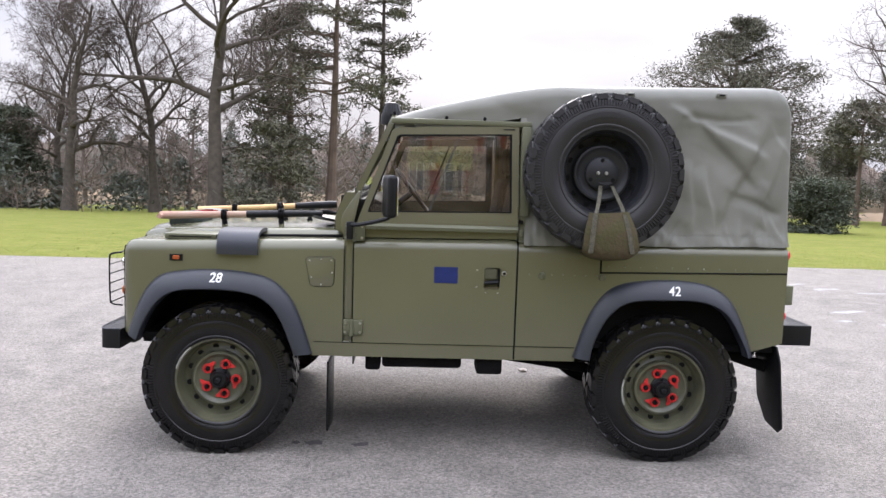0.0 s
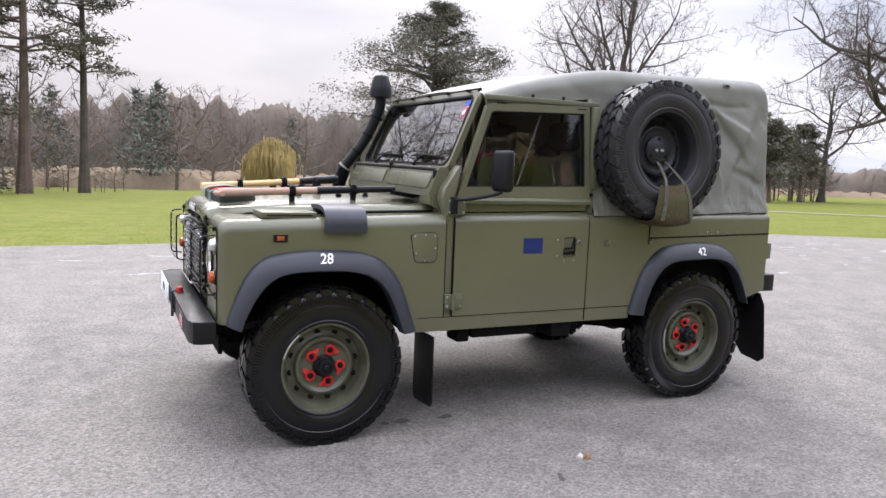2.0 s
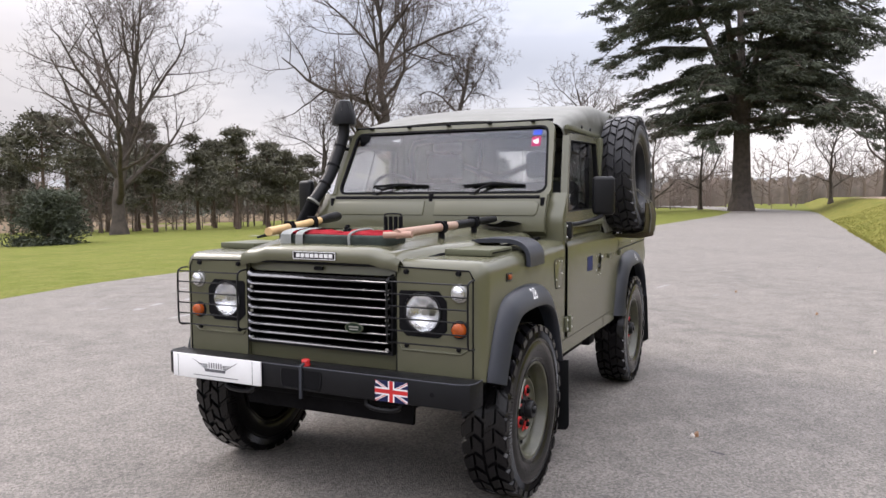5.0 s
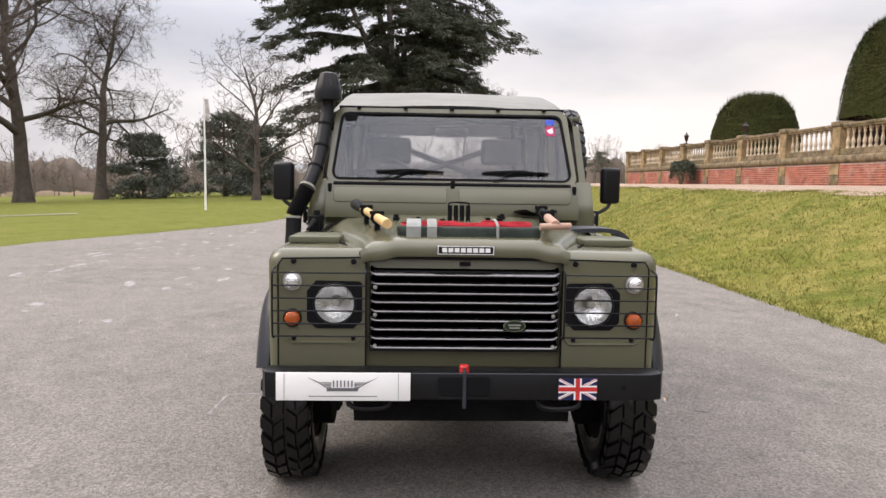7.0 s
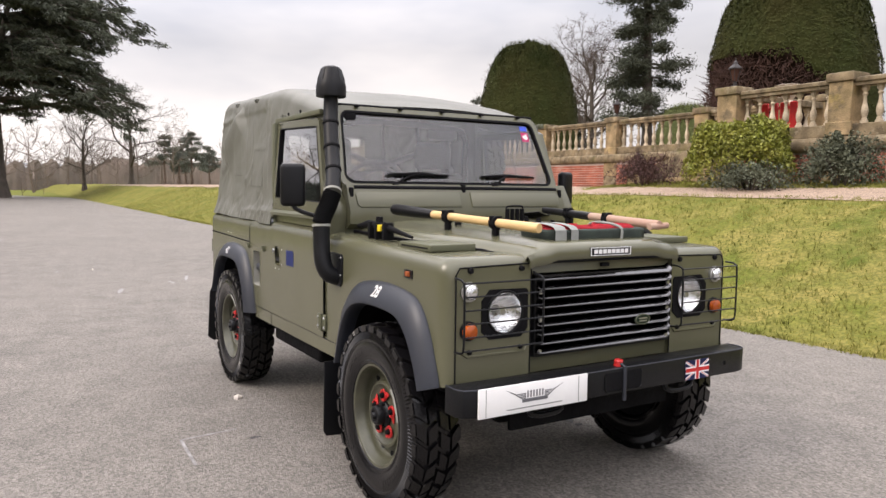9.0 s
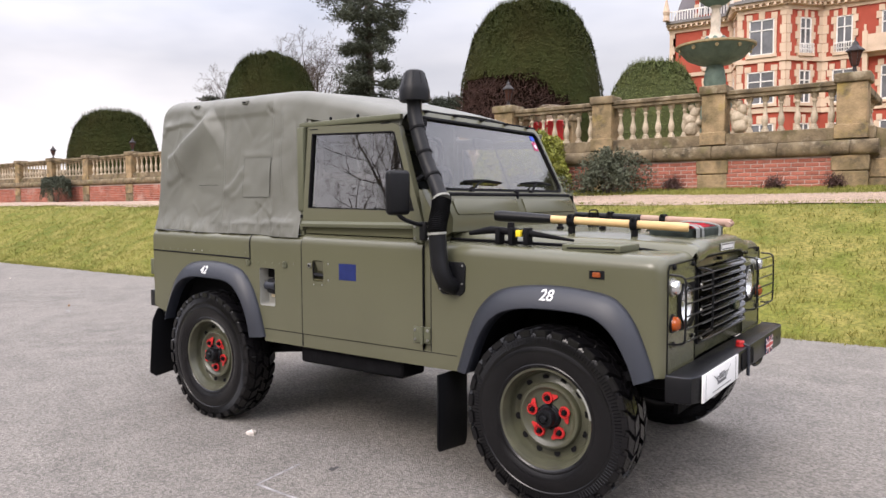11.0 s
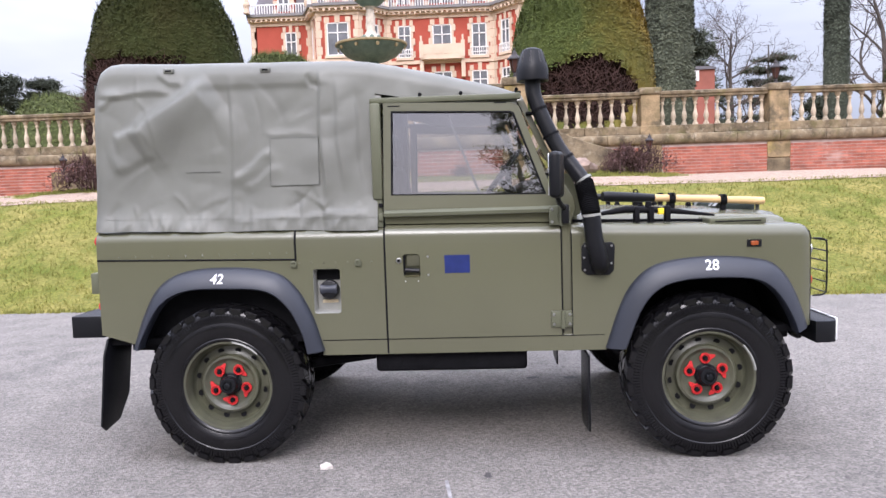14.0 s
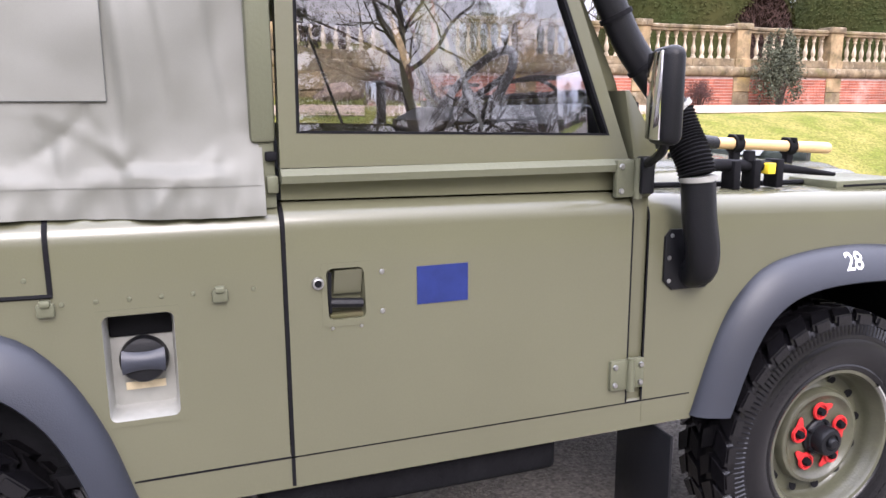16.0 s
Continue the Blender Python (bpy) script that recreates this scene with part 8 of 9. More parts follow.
evergreen("pine_tree", 5, 22.5, .62, lambda f: lerp_at([(0, 7.5), (.10, 11.5), (.25, 13.5), (.42, 13.0), (.55, 10.5), (.68, 9.0), (.80, 6.2), (.92, 3.4), (1, 1.0)], f) * (.84 + .20 * math.sin(2 + 19 * f)), "broad dark pine standing alone on the lawn", 35.6, 80, BARK_RED, NEEDLE_PINE, first=.20, whorls=19, per=8, cards=62, size=.38, clump=1.3, flat=.40, limb_rise=.26, gap=.12)
evergreen("pine_tree", 6, 18.5, .34, lambda f: 3.6 * (1 - f) ** .5 + .5, "tall pine with a bare lower trunk", -6.0, 42.8, BARK_RED, NEEDLE_PINE, first=.42, whorls=12, per=4, cards=20, size=.36, gap=.25, flat=.6)
evergreen("fir_tree", 7, 19.5, .28, lambda f: 3.0 * (1 - f) ** .8 + .4, "tall narrow fir with a pale straight trunk", -3.2, 45.4, BARK, NEEDLE_PINE, first=.38, whorls=14, per=4, cards=18, size=.34, gap=.2, flat=.6)
evergreen("pine_tree", 9, 15, .30, lambda f: 3.6 * (1 - f) ** .5 + .5, "dark pine behind the bare trees", -9.2, 46, BARK_RED, NEEDLE_PINE, first=.30, whorls=10, per=4, cards=22, size=.42)
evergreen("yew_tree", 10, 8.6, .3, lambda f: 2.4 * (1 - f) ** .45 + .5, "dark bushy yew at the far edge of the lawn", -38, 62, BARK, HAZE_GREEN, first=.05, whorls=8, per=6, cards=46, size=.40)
evergreen("yew_tree", 11, 6.6, .3, lambda f: 1.5 * (1 - f) ** .45 + .3, "dark columnar yew under the bare trees", -25.5, 42, BARK, NEEDLE, first=.03, whorls=9, per=6, cards=50, size=.30)
evergreen("yew_tree", 12, 6.0, .3, lambda f: 2.6 * (1 - f) ** .5 + .6, "dark evergreen behind the oak", -9.5, 41, BARK, NEEDLE_PINE, first=.05, whorls=6, per=5, cards=26, size=.36)
evergreen("pine_tree", 13, 9, .2, lambda f: 2.6 * (1 - f) ** .6 + .5, "pine at the far side of the lawn", 31, 47, BARK_RED, NEEDLE_PINE, first=.58, whorls=6, per=4, cards=18, size=.42)
evergreen("pine_tree", 14, 9.0, .22, lambda f: 2.8 * (1 - f) ** .6 + .5, "pine at the far side of the lawn", 34.5, 49, BARK_RED, NEEDLE_PINE, first=.58, whorls=6, per=4, cards=18, size=.40)
evergreen("evergreen_bush", 16, 2.6, .1, lambda f: 1.5 * (1 - f) ** .4 + .3, "low dark evergreen bush on the lawn", 18.3, 28.9, BARK, NEEDLE, first=.02, whorls=5, per=7, cards=55, size=.22, category="bush")
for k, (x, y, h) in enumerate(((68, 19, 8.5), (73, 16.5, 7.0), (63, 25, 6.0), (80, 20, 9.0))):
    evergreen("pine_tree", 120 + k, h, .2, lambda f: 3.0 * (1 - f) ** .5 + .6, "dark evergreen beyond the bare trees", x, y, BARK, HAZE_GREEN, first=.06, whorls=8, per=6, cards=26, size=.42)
rng = random.Random(45)
for k in range(11):
    q, d = radians(36 + 1.4 * k + rng.uniform(-.9, .9)), rng.uniform(54, 70)
    evergreen("pine_tree", 140 + k, rng.uniform(5.6, 8.6), .14, lambda f: (1.8 * (1 - f) ** .45 + .4) * (.75 + .4 * math.sin(11 * f + k)), "slim pine with a bare pale trunk at the wood's edge", -4.5 + d * math.cos(q), -1.4 + d * math.sin(q), BARK_RED, NEEDLE_PINE, first=.34, whorls=8, per=5, cards=26, size=.32, gap=.3, flat=.5, clump=1.0)
rng = random.Random(44)
for k in range(6):
    xx = 30 + 6.0 * k + rng.uniform(-1.2, 1.2)
    evergreen("pine_tree", 50 + k, rng.uniform(7.5, 10.5), .16, lambda f: (2.6 * (1 - f) ** .5 + .5) * (.8 + .3 * math.sin(9 * f + k)), "slim pine in a group across the lawn", xx, 62 - .55 * (xx - 33) + rng.uniform(-4, 4), BARK_RED, NEEDLE_PINE, first=.22, whorls=9, per=5, cards=52, size=.32, gap=.2, flat=.3, clump=1.1)


def old_cedar(seed, x, y, height, trunk_r, reach, label):
    """A huge cedar: a short thick trunk, rising stems, long level boughs with flat plates of needles and drooping ends."""
    rng = random.Random(seed)
    w, lv = Wood(), Wood()
    stems = []
    base = [Vector((.05 * k, .03 * k, height * .30 * k / 5)) for k in range(6)]
    w.limb(base, [trunk_r * (1.5 if k == 0 else 1.08 - .06 * k) for k in range(6)], 12)
    for k in range(5):
        a = k * 1.26 + .4
        lean = .10 + .16 * (k % 3)
        pts = [base[-1 - (k % 2)] + Vector((math.cos(a), math.sin(a), 0)) * height * lean * s ** 1.3 + Vector((0, 0, height * (.70 - .08 * k) * s)) for s in (0, .2, .4, .6, .8, 1)]
        w.limb(pts, [trunk_r * .50 * (1 - .93 * s) + .03 for s in (0, .2, .4, .6, .8, 1)], 8)
        stems.append((pts, a))
    low = ((-1.62, .60, .16), (-1.30, .80, .05), (1.5, .65, .0), (2.0, .80, -.05), (.4, .75, 0), (3.0, .7, 0), (-2.2, .9, .02))
    for k in range(150):
        pts, sa = stems[k % 5]
        f = .04 + .95 * rng.random() ** .72
        if k < 7:
            pts, f = [base[3].lerp(base[5], q / 5) for q in range(6)], low[k][1]
        i = min(4, int(f * 5))
        p = pts[i].lerp(pts[i + 1], f * 5 - i)
        a = sa + rng.gauss(0, .95)
        L = reach * (1 - .42 * p.z / height) * rng.uniform(.40, 1.02)
        rise = rng.uniform(-.06, .20)
        if k < 7:
            a, L, rise = low[k][0], reach * .85, low[k][2] + .12
        line = [p + Vector((math.cos(a) * L * s, math.sin(a) * L * s, L * (rise * s - .34 * s ** 3) + rng.gauss(0, .012 * L))) for s in (0, .25, .5, .75, 1)]
        w.limb(line, [max(.03, .24 * (1 - .85 * s)) for s in (0, .25, .5, .75, 1)], 5)
        for q in range(11):
            s = .06 + .94 * (q + rng.random() * .7) / 11
            j = min(3, int(s * 4))
            c = line[j].lerp(line[j + 1], min(1, s * 4 - j))
            side = a + rng.choice((-1, 1)) * rng.uniform(.3, 1.3)
            sl = L * .27 * rng.uniform(.35, 1.0)
            e = c + Vector((math.cos(side) * sl, math.sin(side) * sl, -.16 * sl + rng.gauss(0, .12)))
            w.limb([c, c.lerp(e, .5) + Vector((0, 0, .04 * sl)), e], [.05, .035, .015], 3)
            along = (e - c).normalized()
            for _ in range(115):
                u = rng.random() ** .8
                g = c.lerp(e, u) + Vector((rng.gauss(0, .34), rng.gauss(0, .34), rng.gauss(0, .09) - abs(rng.gauss(0, .20)) * u))
                d = (along + Vector((rng.gauss(0, .55), rng.gauss(0, .55), rng.gauss(-.30, .40)))).normalized()
                lv.frond(g, d, rng.uniform(.30, .72), rng.uniform(.045, .085))
    root = empty("cedar_tree", label, "tree", at=(x, y, ground_z(x, y) - .1))
    raw("trunk", w.v, w.f, BARK, root)
    raw("crown", lv.v, lv.f, NEEDLE, root)


old_cedar(23, 79, 2.9, 33, .98, 15.5, "huge old cedar with tiers of dark drooping boughs")
evergreen("fir_tree", 31, 25, .42, lambda f: 3.0 + 1.3 * math.sin(2.5 + 9 * f) * (.4 + f) + .8 * f - 3.0 * max(0, f - .85) / .15, "tall dark conifer behind the clipped yews", 33.8, -37.5, BARK, NEEDLE, first=.16, whorls=19, per=6, cards=110, size=.27, flat=.3, z=2.6, limb_rise=-.16, clump=.95, gap=.15)
evergreen("cedar_tree", 32, 10.0, .25, lambda f: 2.4 * (1 - f * .5), "small cedar beyond the terrace", -25.2, -60, BARK, NEEDLE, first=.4, whorls=5, per=5, cards=40, size=.36, flat=.85, z=2.6)
evergreen("fir_tree", 33, 5.5, .20, lambda f: 2.4 * (1 - f) ** .7 + .3, "dark conifer beyond the terrace", -28.5, -58, BARK, NEEDLE, first=.1, whorls=9, per=5, cards=44, size=.36, z=2.6)
evergreen("pine_tree", 34, 8.0, .22, lambda f: 1.9 * (1 - f) ** .5 + .4, "dark conifer beside the cypress", -13.0, -41, BARK, NEEDLE, first=.1, whorls=8, per=6, cards=46, size=.40, z=2.6)
for k in range(7):
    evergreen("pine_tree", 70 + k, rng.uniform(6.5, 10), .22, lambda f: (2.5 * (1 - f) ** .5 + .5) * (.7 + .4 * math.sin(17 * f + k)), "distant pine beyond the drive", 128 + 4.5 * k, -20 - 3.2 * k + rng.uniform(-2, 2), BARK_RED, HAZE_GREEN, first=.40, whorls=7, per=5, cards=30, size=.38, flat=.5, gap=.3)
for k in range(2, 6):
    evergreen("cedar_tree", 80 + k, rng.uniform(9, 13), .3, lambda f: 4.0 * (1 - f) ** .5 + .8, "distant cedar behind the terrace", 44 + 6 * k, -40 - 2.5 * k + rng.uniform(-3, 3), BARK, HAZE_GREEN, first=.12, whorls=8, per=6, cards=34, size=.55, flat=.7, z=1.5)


for k, (x, y, h, r) in enumerate(((30.5, -47, 7.5, 2.6), (33.0, -46, 8.0, 3.0))):
    evergreen("fir_tree", 90 + k, h, .2, lambda f: r * (1 - f) ** .6 + .4, "dark conifer behind the terrace lawn", x, y, BARK, NEEDLE, first=.08, whorls=8, per=6, cards=60, size=.28, z=2.6)


def shell_points(rng, n, rx, ry, h, square, flat_top):
    """Points and normals on a clipped dome: steep sides that close over in a rounded top."""
    out = []
    for _ in range(n):
        a = rng.uniform(0, 6.283)
        u = rng.random() ** .72
        t = u * math.pi / 2
        r = math.cos(t) ** square
        z = math.sin(t) ** flat_top
        ca, sa = math.cos(a), math.sin(a)
        out.append((Vector((rx * r * ca, ry * r * sa, h * z)), Vector((ca * math.cos(t), sa * math.cos(t), math.sin(t) * .9)).normalized()))
    return out


def topiary(x, y, rx, ry, z0, h, label, mat=YEW, seed=1, n=15000, hollow=None, tuft=None, square=.54, flat_top=1.0, size=.085):
    """A clipped yew: a core painted dark for shade in its hollows, a skin of small leaves, and bare brown wood where it
    has died back.
    """
    rng = random.Random(seed)
    size *= .65
    root = empty("clipped_yew", label, "topiary", "clipped yews on the terrace", (x, y, z0))
    rows = []
    for j in range(33):
        t = math.pi / 2 * j / 32
        r, z = max(.001, math.cos(t) ** square), math.sin(t) ** flat_top
        rows.append([(.985 * rx * r * math.cos(a), .985 * ry * r * math.sin(a), .985 * h * z) for a in [2 * math.pi * k / 72 for k in range(72)]])
    core = loft(rows, closed=True)
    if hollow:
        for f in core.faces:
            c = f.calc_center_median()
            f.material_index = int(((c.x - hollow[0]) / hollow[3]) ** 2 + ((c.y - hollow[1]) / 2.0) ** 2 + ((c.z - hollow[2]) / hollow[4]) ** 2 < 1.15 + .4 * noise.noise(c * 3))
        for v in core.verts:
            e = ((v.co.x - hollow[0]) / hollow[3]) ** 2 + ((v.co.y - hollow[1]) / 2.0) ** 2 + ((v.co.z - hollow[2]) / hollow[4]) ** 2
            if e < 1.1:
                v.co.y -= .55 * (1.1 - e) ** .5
    part("core", core, [mat, YEW_HOLLOW], root)
    lv, br = Wood(), Wood()
    for p, nrm in shell_points(rng, int(n * 1.8), rx, ry, h, square, flat_top):
        lump = .05 * noise.noise(p * 1.1 + Vector((seed, 0, 0))) + .02 * noise.noise(p * 4)
        p = p + nrm * (lump + rng.gauss(0, .014))
        if hollow and (((p.x - hollow[0]) / hollow[3]) ** 2 + ((p.y - hollow[1]) / 2.0) ** 2 + ((p.z - hollow[2]) / hollow[4]) ** 2) < 1 + .3 * noise.noise(p * 3):
            if rng.random() < .55:
                q = p - nrm * rng.uniform(.05, .35)
                e = q + Vector((rng.gauss(0, .2), rng.gauss(0, .1), rng.uniform(-.02, .3)))
                br.limb([q, q.lerp(e, .5) + Vector((0, 0, .03)), e], [.012, .008, .003], 3)
            continue
        t1 = nrm.orthogonal().normalized()
        ta = rng.uniform(0, 6.28)
        t1 = (t1 * math.cos(ta) + nrm.cross(t1) * math.sin(ta) + nrm * rng.uniform(0, .9)).normalized()
        t2 = nrm.cross(t1).normalized()
        ls = size * rng.uniform(.7, 1.3)
        i = len(lv.v)
        lv.v += [tuple(p - t2 * ls * .38), tuple(p + t1 * ls * 1.15), tuple(p + t2 * ls * .38)]
        lv.f.append((i, i + 1, i + 2))
        if p.z > h * .72 and rng.random() < .10:
            lv.frond(p, Vector((rng.gauss(0, .25), rng.gauss(0, .25), 1)).normalized(), size * rng.uniform(2.0, 5.0), size * .22)
    if tuft:
        wide, high = tuft
        for _ in range(int(9000 * wide)):
            f = rng.random() ** 1.4
            a, r = rng.uniform(0, 6.28), wide * 2 * (1 - .75 * f) * rng.random() ** .5
            p = Vector((r * math.cos(a) - .1, r * math.sin(a), h * .96 + f * high * (.8 + .5 * noise.noise(Vector((a * 2, r * 5, seed))))))
            lv.card(p, size * 1.2, rng, long=1.4)
    raw("leaves", lv.v, lv.f, mat, root)
    if br.v:
        raw("dead_wood", br.v, br.f, BROWN_TWIG, root, "bare brown twigs where the yew has died back")
    return root


topiary(8.6, -16.4, 2.3, 2.2, 2.6, 4.75, "large dark clipped yew dome with a tufted top", seed=1, n=26000, hollow=(.6, 2.3, .9, 3.2, 1.5), tuft=(.24, 1.0))
topiary(22.4, -18.0, 2.25, 2.25, 2.6, 5.1, "broad dark clipped yew dome", seed=2, n=20000, hollow=(.2, 2.0, .55, 2.3, .85), tuft=(.42, .45), size=.10)
topiary(37.8, -19.5, 2.65, 2.5, 2.6, 3.95, "rounded clipped yew dome along the terrace", seed=3, n=16000, size=.15, hollow=(2.0, 1.6, .8, 1.0, .8))
topiary(7.3, -23.5, 1.9, 1.6, 2.6, 3.9, "small rounded green hedge dome", mat=HEDGE_DULL, seed=4, n=9000, size=.10)
topiary(-3.2, -17.4, 2.12, 2.0, 2.6, 4.35, "clipped golden yew dome with a hollowed brown patch", mat=YEW_GOLD, seed=5, n=24000, hollow=(.05, 2.0, 1.2, 1.35, .88), square=.36)
topiary(-17.2, -20.0, 3.9, 2.6, 2.6, 5.0, "broad dark clipped yew with bare brown wood", seed=6, n=20000, size=.11, hollow=(-1.4, 2.4, 1.2, 1.8, 1.3))
topiary(-27.0, -21.0, 4.5, 2.6, 2.6, 4.6, "dark clipped yew at the terrace's end", seed=7, n=14000, size=.14)
topiary(23.8, -30.0, 1.9, 1.8, 2.6, 3.4, "rounded green bush on the terrace lawn", mat=HEDGE_DULL, seed=11, n=5000, size=.12)
topiary(17.2, -26.0, 2.2, 2.0, 2.6, 3.0, "low green hedge dome", mat=HEDGE_DULL, seed=8, n=7000, size=.12)
topiary(-6.75, -21.2, .80, .75, 2.6, 7.5, "tall columnar cypress with grey-green leaves", mat=SHRUB, seed=9, n=16000, size=.13, square=.22)
topiary(-15.9, -28.8, .50, .5, 2.6, 9.0, "slender dark cypress column", mat=NEEDLE, seed=10, n=9000, size=.14, square=.3)


def shrub(name, x, y, z, rx, ry, h, mat, label, seed, n, size, twiggy=False, dense=False):
    rng = random.Random(seed)
    root = empty(name, label, "shrub", at=(x, y, z))
    w, lv = Wood(), Wood()
    for k in range(16):
        a = rng.uniform(0, 6.28)
        e = Vector((rx * .8 * math.cos(a) * rng.random(), ry * .8 * math.sin(a) * rng.random(), h * rng.uniform(.5, .9)))
        w.limb([Vector((e.x * .2, e.y * .2, -.05)), e * .5, e], [.014, .010, .005], 4)
    for _ in range(n):
        a, u = rng.uniform(0, 6.28), rng.random() ** .5
        s = rng.uniform(.55, 1.0) * (1 + .25 * math.sin(3 * a + seed))
        if dense:
            s = rng.uniform(.84, 1.0) * (1 + .05 * math.sin(5 * a + seed) + .05 * math.sin(9 * u + 2 * a))
        t = u * 1.45
        ring, up = (math.cos(t) ** .42, math.sin(t) ** .8) if dense else (math.cos(t), math.sin(t))
        p = Vector((rx * s * math.cos(a) * ring, ry * s * math.sin(a) * ring, h * s * up))
        if twiggy and rng.random() < .4:
            q = p + Vector((rng.gauss(0, .06), rng.gauss(0, .06), rng.uniform(.05, .16)))
            w.limb([p, q], [.005, .002], 3)
        else:
            lv.card(p, size * rng.uniform(.6, 1.3), rng)
    raw("stem", w.v, w.f, BROWN_TWIG if twiggy else BARK, root)
    raw("foliage", lv.v, lv.f, mat, root)
    return root


shrub("laurel_bush", 5.0, -9.62, 1.42, 1.12, .68, 1.26, HEDGE, "rounded glossy yellow-green laurel bush by the wall", 1, 24000, .062, dense=True)
shrub("grey_shrub", 4.25, -9.0, 1.42, 1.0, .5, .42, SHRUB, "low grey-green shrub below the wall", 2, 3200, .05)
shrub("grey_shrub", 3.1, -9.75, 1.45, .90, .55, .80, SHRUB, "tall loose grey-green shrub below the wall", 3, 9000, .05)
shrub("heather_shrub", 7.45, -9.75, 1.45, 1.15, .6, .62, HEATHER, "low reddish twiggy shrub by the steps", 4, 3600, .05, True)
shrub("heather_shrub", -3.15, -10.10, 1.45, .85, .5, .52, HEATHER, "low reddish twiggy shrub by the steps", 5, 4200, .045, True)
shrub("heather_shrub", 2.0, -10.15, 1.50, .26, .2, .24, HEATHER, "tiny dry heather at the wall's foot", 6, 500, .04, True)
shrub("heather_shrub", .2, -10.15, 1.50, .22, .2, .20, HEATHER, "tiny dry heather at the wall's foot", 7, 400, .04, True)
shrub("heather_shrub", -.75, -10.12, 1.50, .26, .2, .22, HEATHER, "tiny dry heather at the wall's foot", 8, 400, .04, True)
shrub("wall_shrub", -14.4, -12.95, 1.45, .82, .50, 1.62, SHRUB, "bushy grey-green shrub growing against the wall", 9, 6500, .07)
shrub("wall_shrub", -12.0, -13.15, 1.45, .55, .28, .55, HEATHER, "low dry shrub growing against the wall", 10, 1200, .04, True)
shrub("wall_shrub", 31.2, -12.9, 1.45, .95, .6, 1.15, NEEDLE, "small dark clipped shrub before the wall", 11, 7000, .07, dense=True)
def weeping_willow(x, y, z, r, h, label, seed):
    """A short trunk and arching boughs hung with long yellow strands."""
    rng = random.Random(seed)
    root = empty("willow_tree", label, "tree", at=(x, y, z))
    w, st = Wood(), Wood()
    w.limb([Vector((0, 0, 0)), Vector((.1, 0, h * .35)), Vector((0, 0, h * .7))], [.28, .22, .12], 8)
    for k in range(34):
        a, u = rng.uniform(0, 6.28), rng.uniform(.25, 1.0)
        top = Vector((r * u * math.cos(a) * .8, r * u * math.sin(a) * .8, h * (1 - .42 * u * u)))
        mid = Vector((top.x * .5, top.y * .5, top.z + .12 * h * (1 - u) + .1))
        w.limb([Vector((0, 0, h * .55)), mid, top], [.08, .05, .02], 4)
        for _ in range(64):
            p = mid.lerp(top, rng.uniform(.1, 1.15)) + Vector((rng.gauss(0, .28), rng.gauss(0, .28), rng.gauss(0, .12)))
            out = Vector((p.x, p.y, 0)) * rng.uniform(.02, .10)
            drop = rng.uniform(.35, .95) * p.z
            q1 = p + out + Vector((0, 0, -drop * .45))
            st.twig(p, q1, .045)
            st.twig(q1, q1 + out * .3 + Vector((rng.gauss(0, .05), rng.gauss(0, .05), -drop * .5)), .04)
    raw("trunk", w.v, w.f, BARK, root)
    raw("crown", st.v, st.f, WILLOW, root)


weeping_willow(10.6, 56, -1.75, 2.6, 4.0, "yellow weeping willow at the far side of the lawn", 12)
shrub("wall_shrub", -19.5, -12.9, 1.45, 1.2, .6, .9, SHRUB, "grey-green shrub growing against the wall", 13, 2400, .06)


def far_tree(seed, twigs):
    """A small leafless tree with a rounded crown, one unit high, to be set out by the hundred."""
    rng = random.Random(seed)
    w = Wood()
    w.limb([Vector((0, 0, 0)), Vector((rng.gauss(0, .02), rng.gauss(0, .02), .35)), Vector((rng.gauss(0, .03), rng.gauss(0, .03), .74))], [.014, .010, .003], 4)
    for k in range(12):
        f = .16 + .56 * k / 12
        a = k * 2.4 + rng.uniform(-.5, .5)
        p = Vector((0, 0, f))
        R = .36 * math.sin(math.pi * min(1, .30 + .62 * (f - .16) / .56)) * rng.uniform(.8, 1.1)
        e = Vector((math.cos(a) * R, math.sin(a) * R, min(.96, f + .10 + .24 * rng.random() + .10 * k / 12)))
        m = Vector((e.x * .62, e.y * .62, f + (e.z - f) * .34))
        w.limb([p, m, e], [.0055, .004, .0015], 3)
        for _ in range(6):
            u = rng.uniform(.25, 1.0)
            c = m.lerp(e, u * 2 - 1) if u > .5 else p.lerp(m, u * 2)
            d = Vector((math.cos(a) * .35 + rng.gauss(0, .55), math.sin(a) * .35 + rng.gauss(0, .55), .55 + rng.gauss(0, .35))).normalized()
            g = c + d * rng.uniform(.08, .16)
            w.twig(c, g, .0026)
            for _ in range(twigs):
                h = c.lerp(g, rng.uniform(.2, 1.0))
                dd = (d + Vector((rng.gauss(0, .7), rng.gauss(0, .7), rng.gauss(.1, .5)))).normalized()
                w.twig(h, h + dd * rng.uniform(.04, .10), .0019)
    return np.array(w.v), w.f


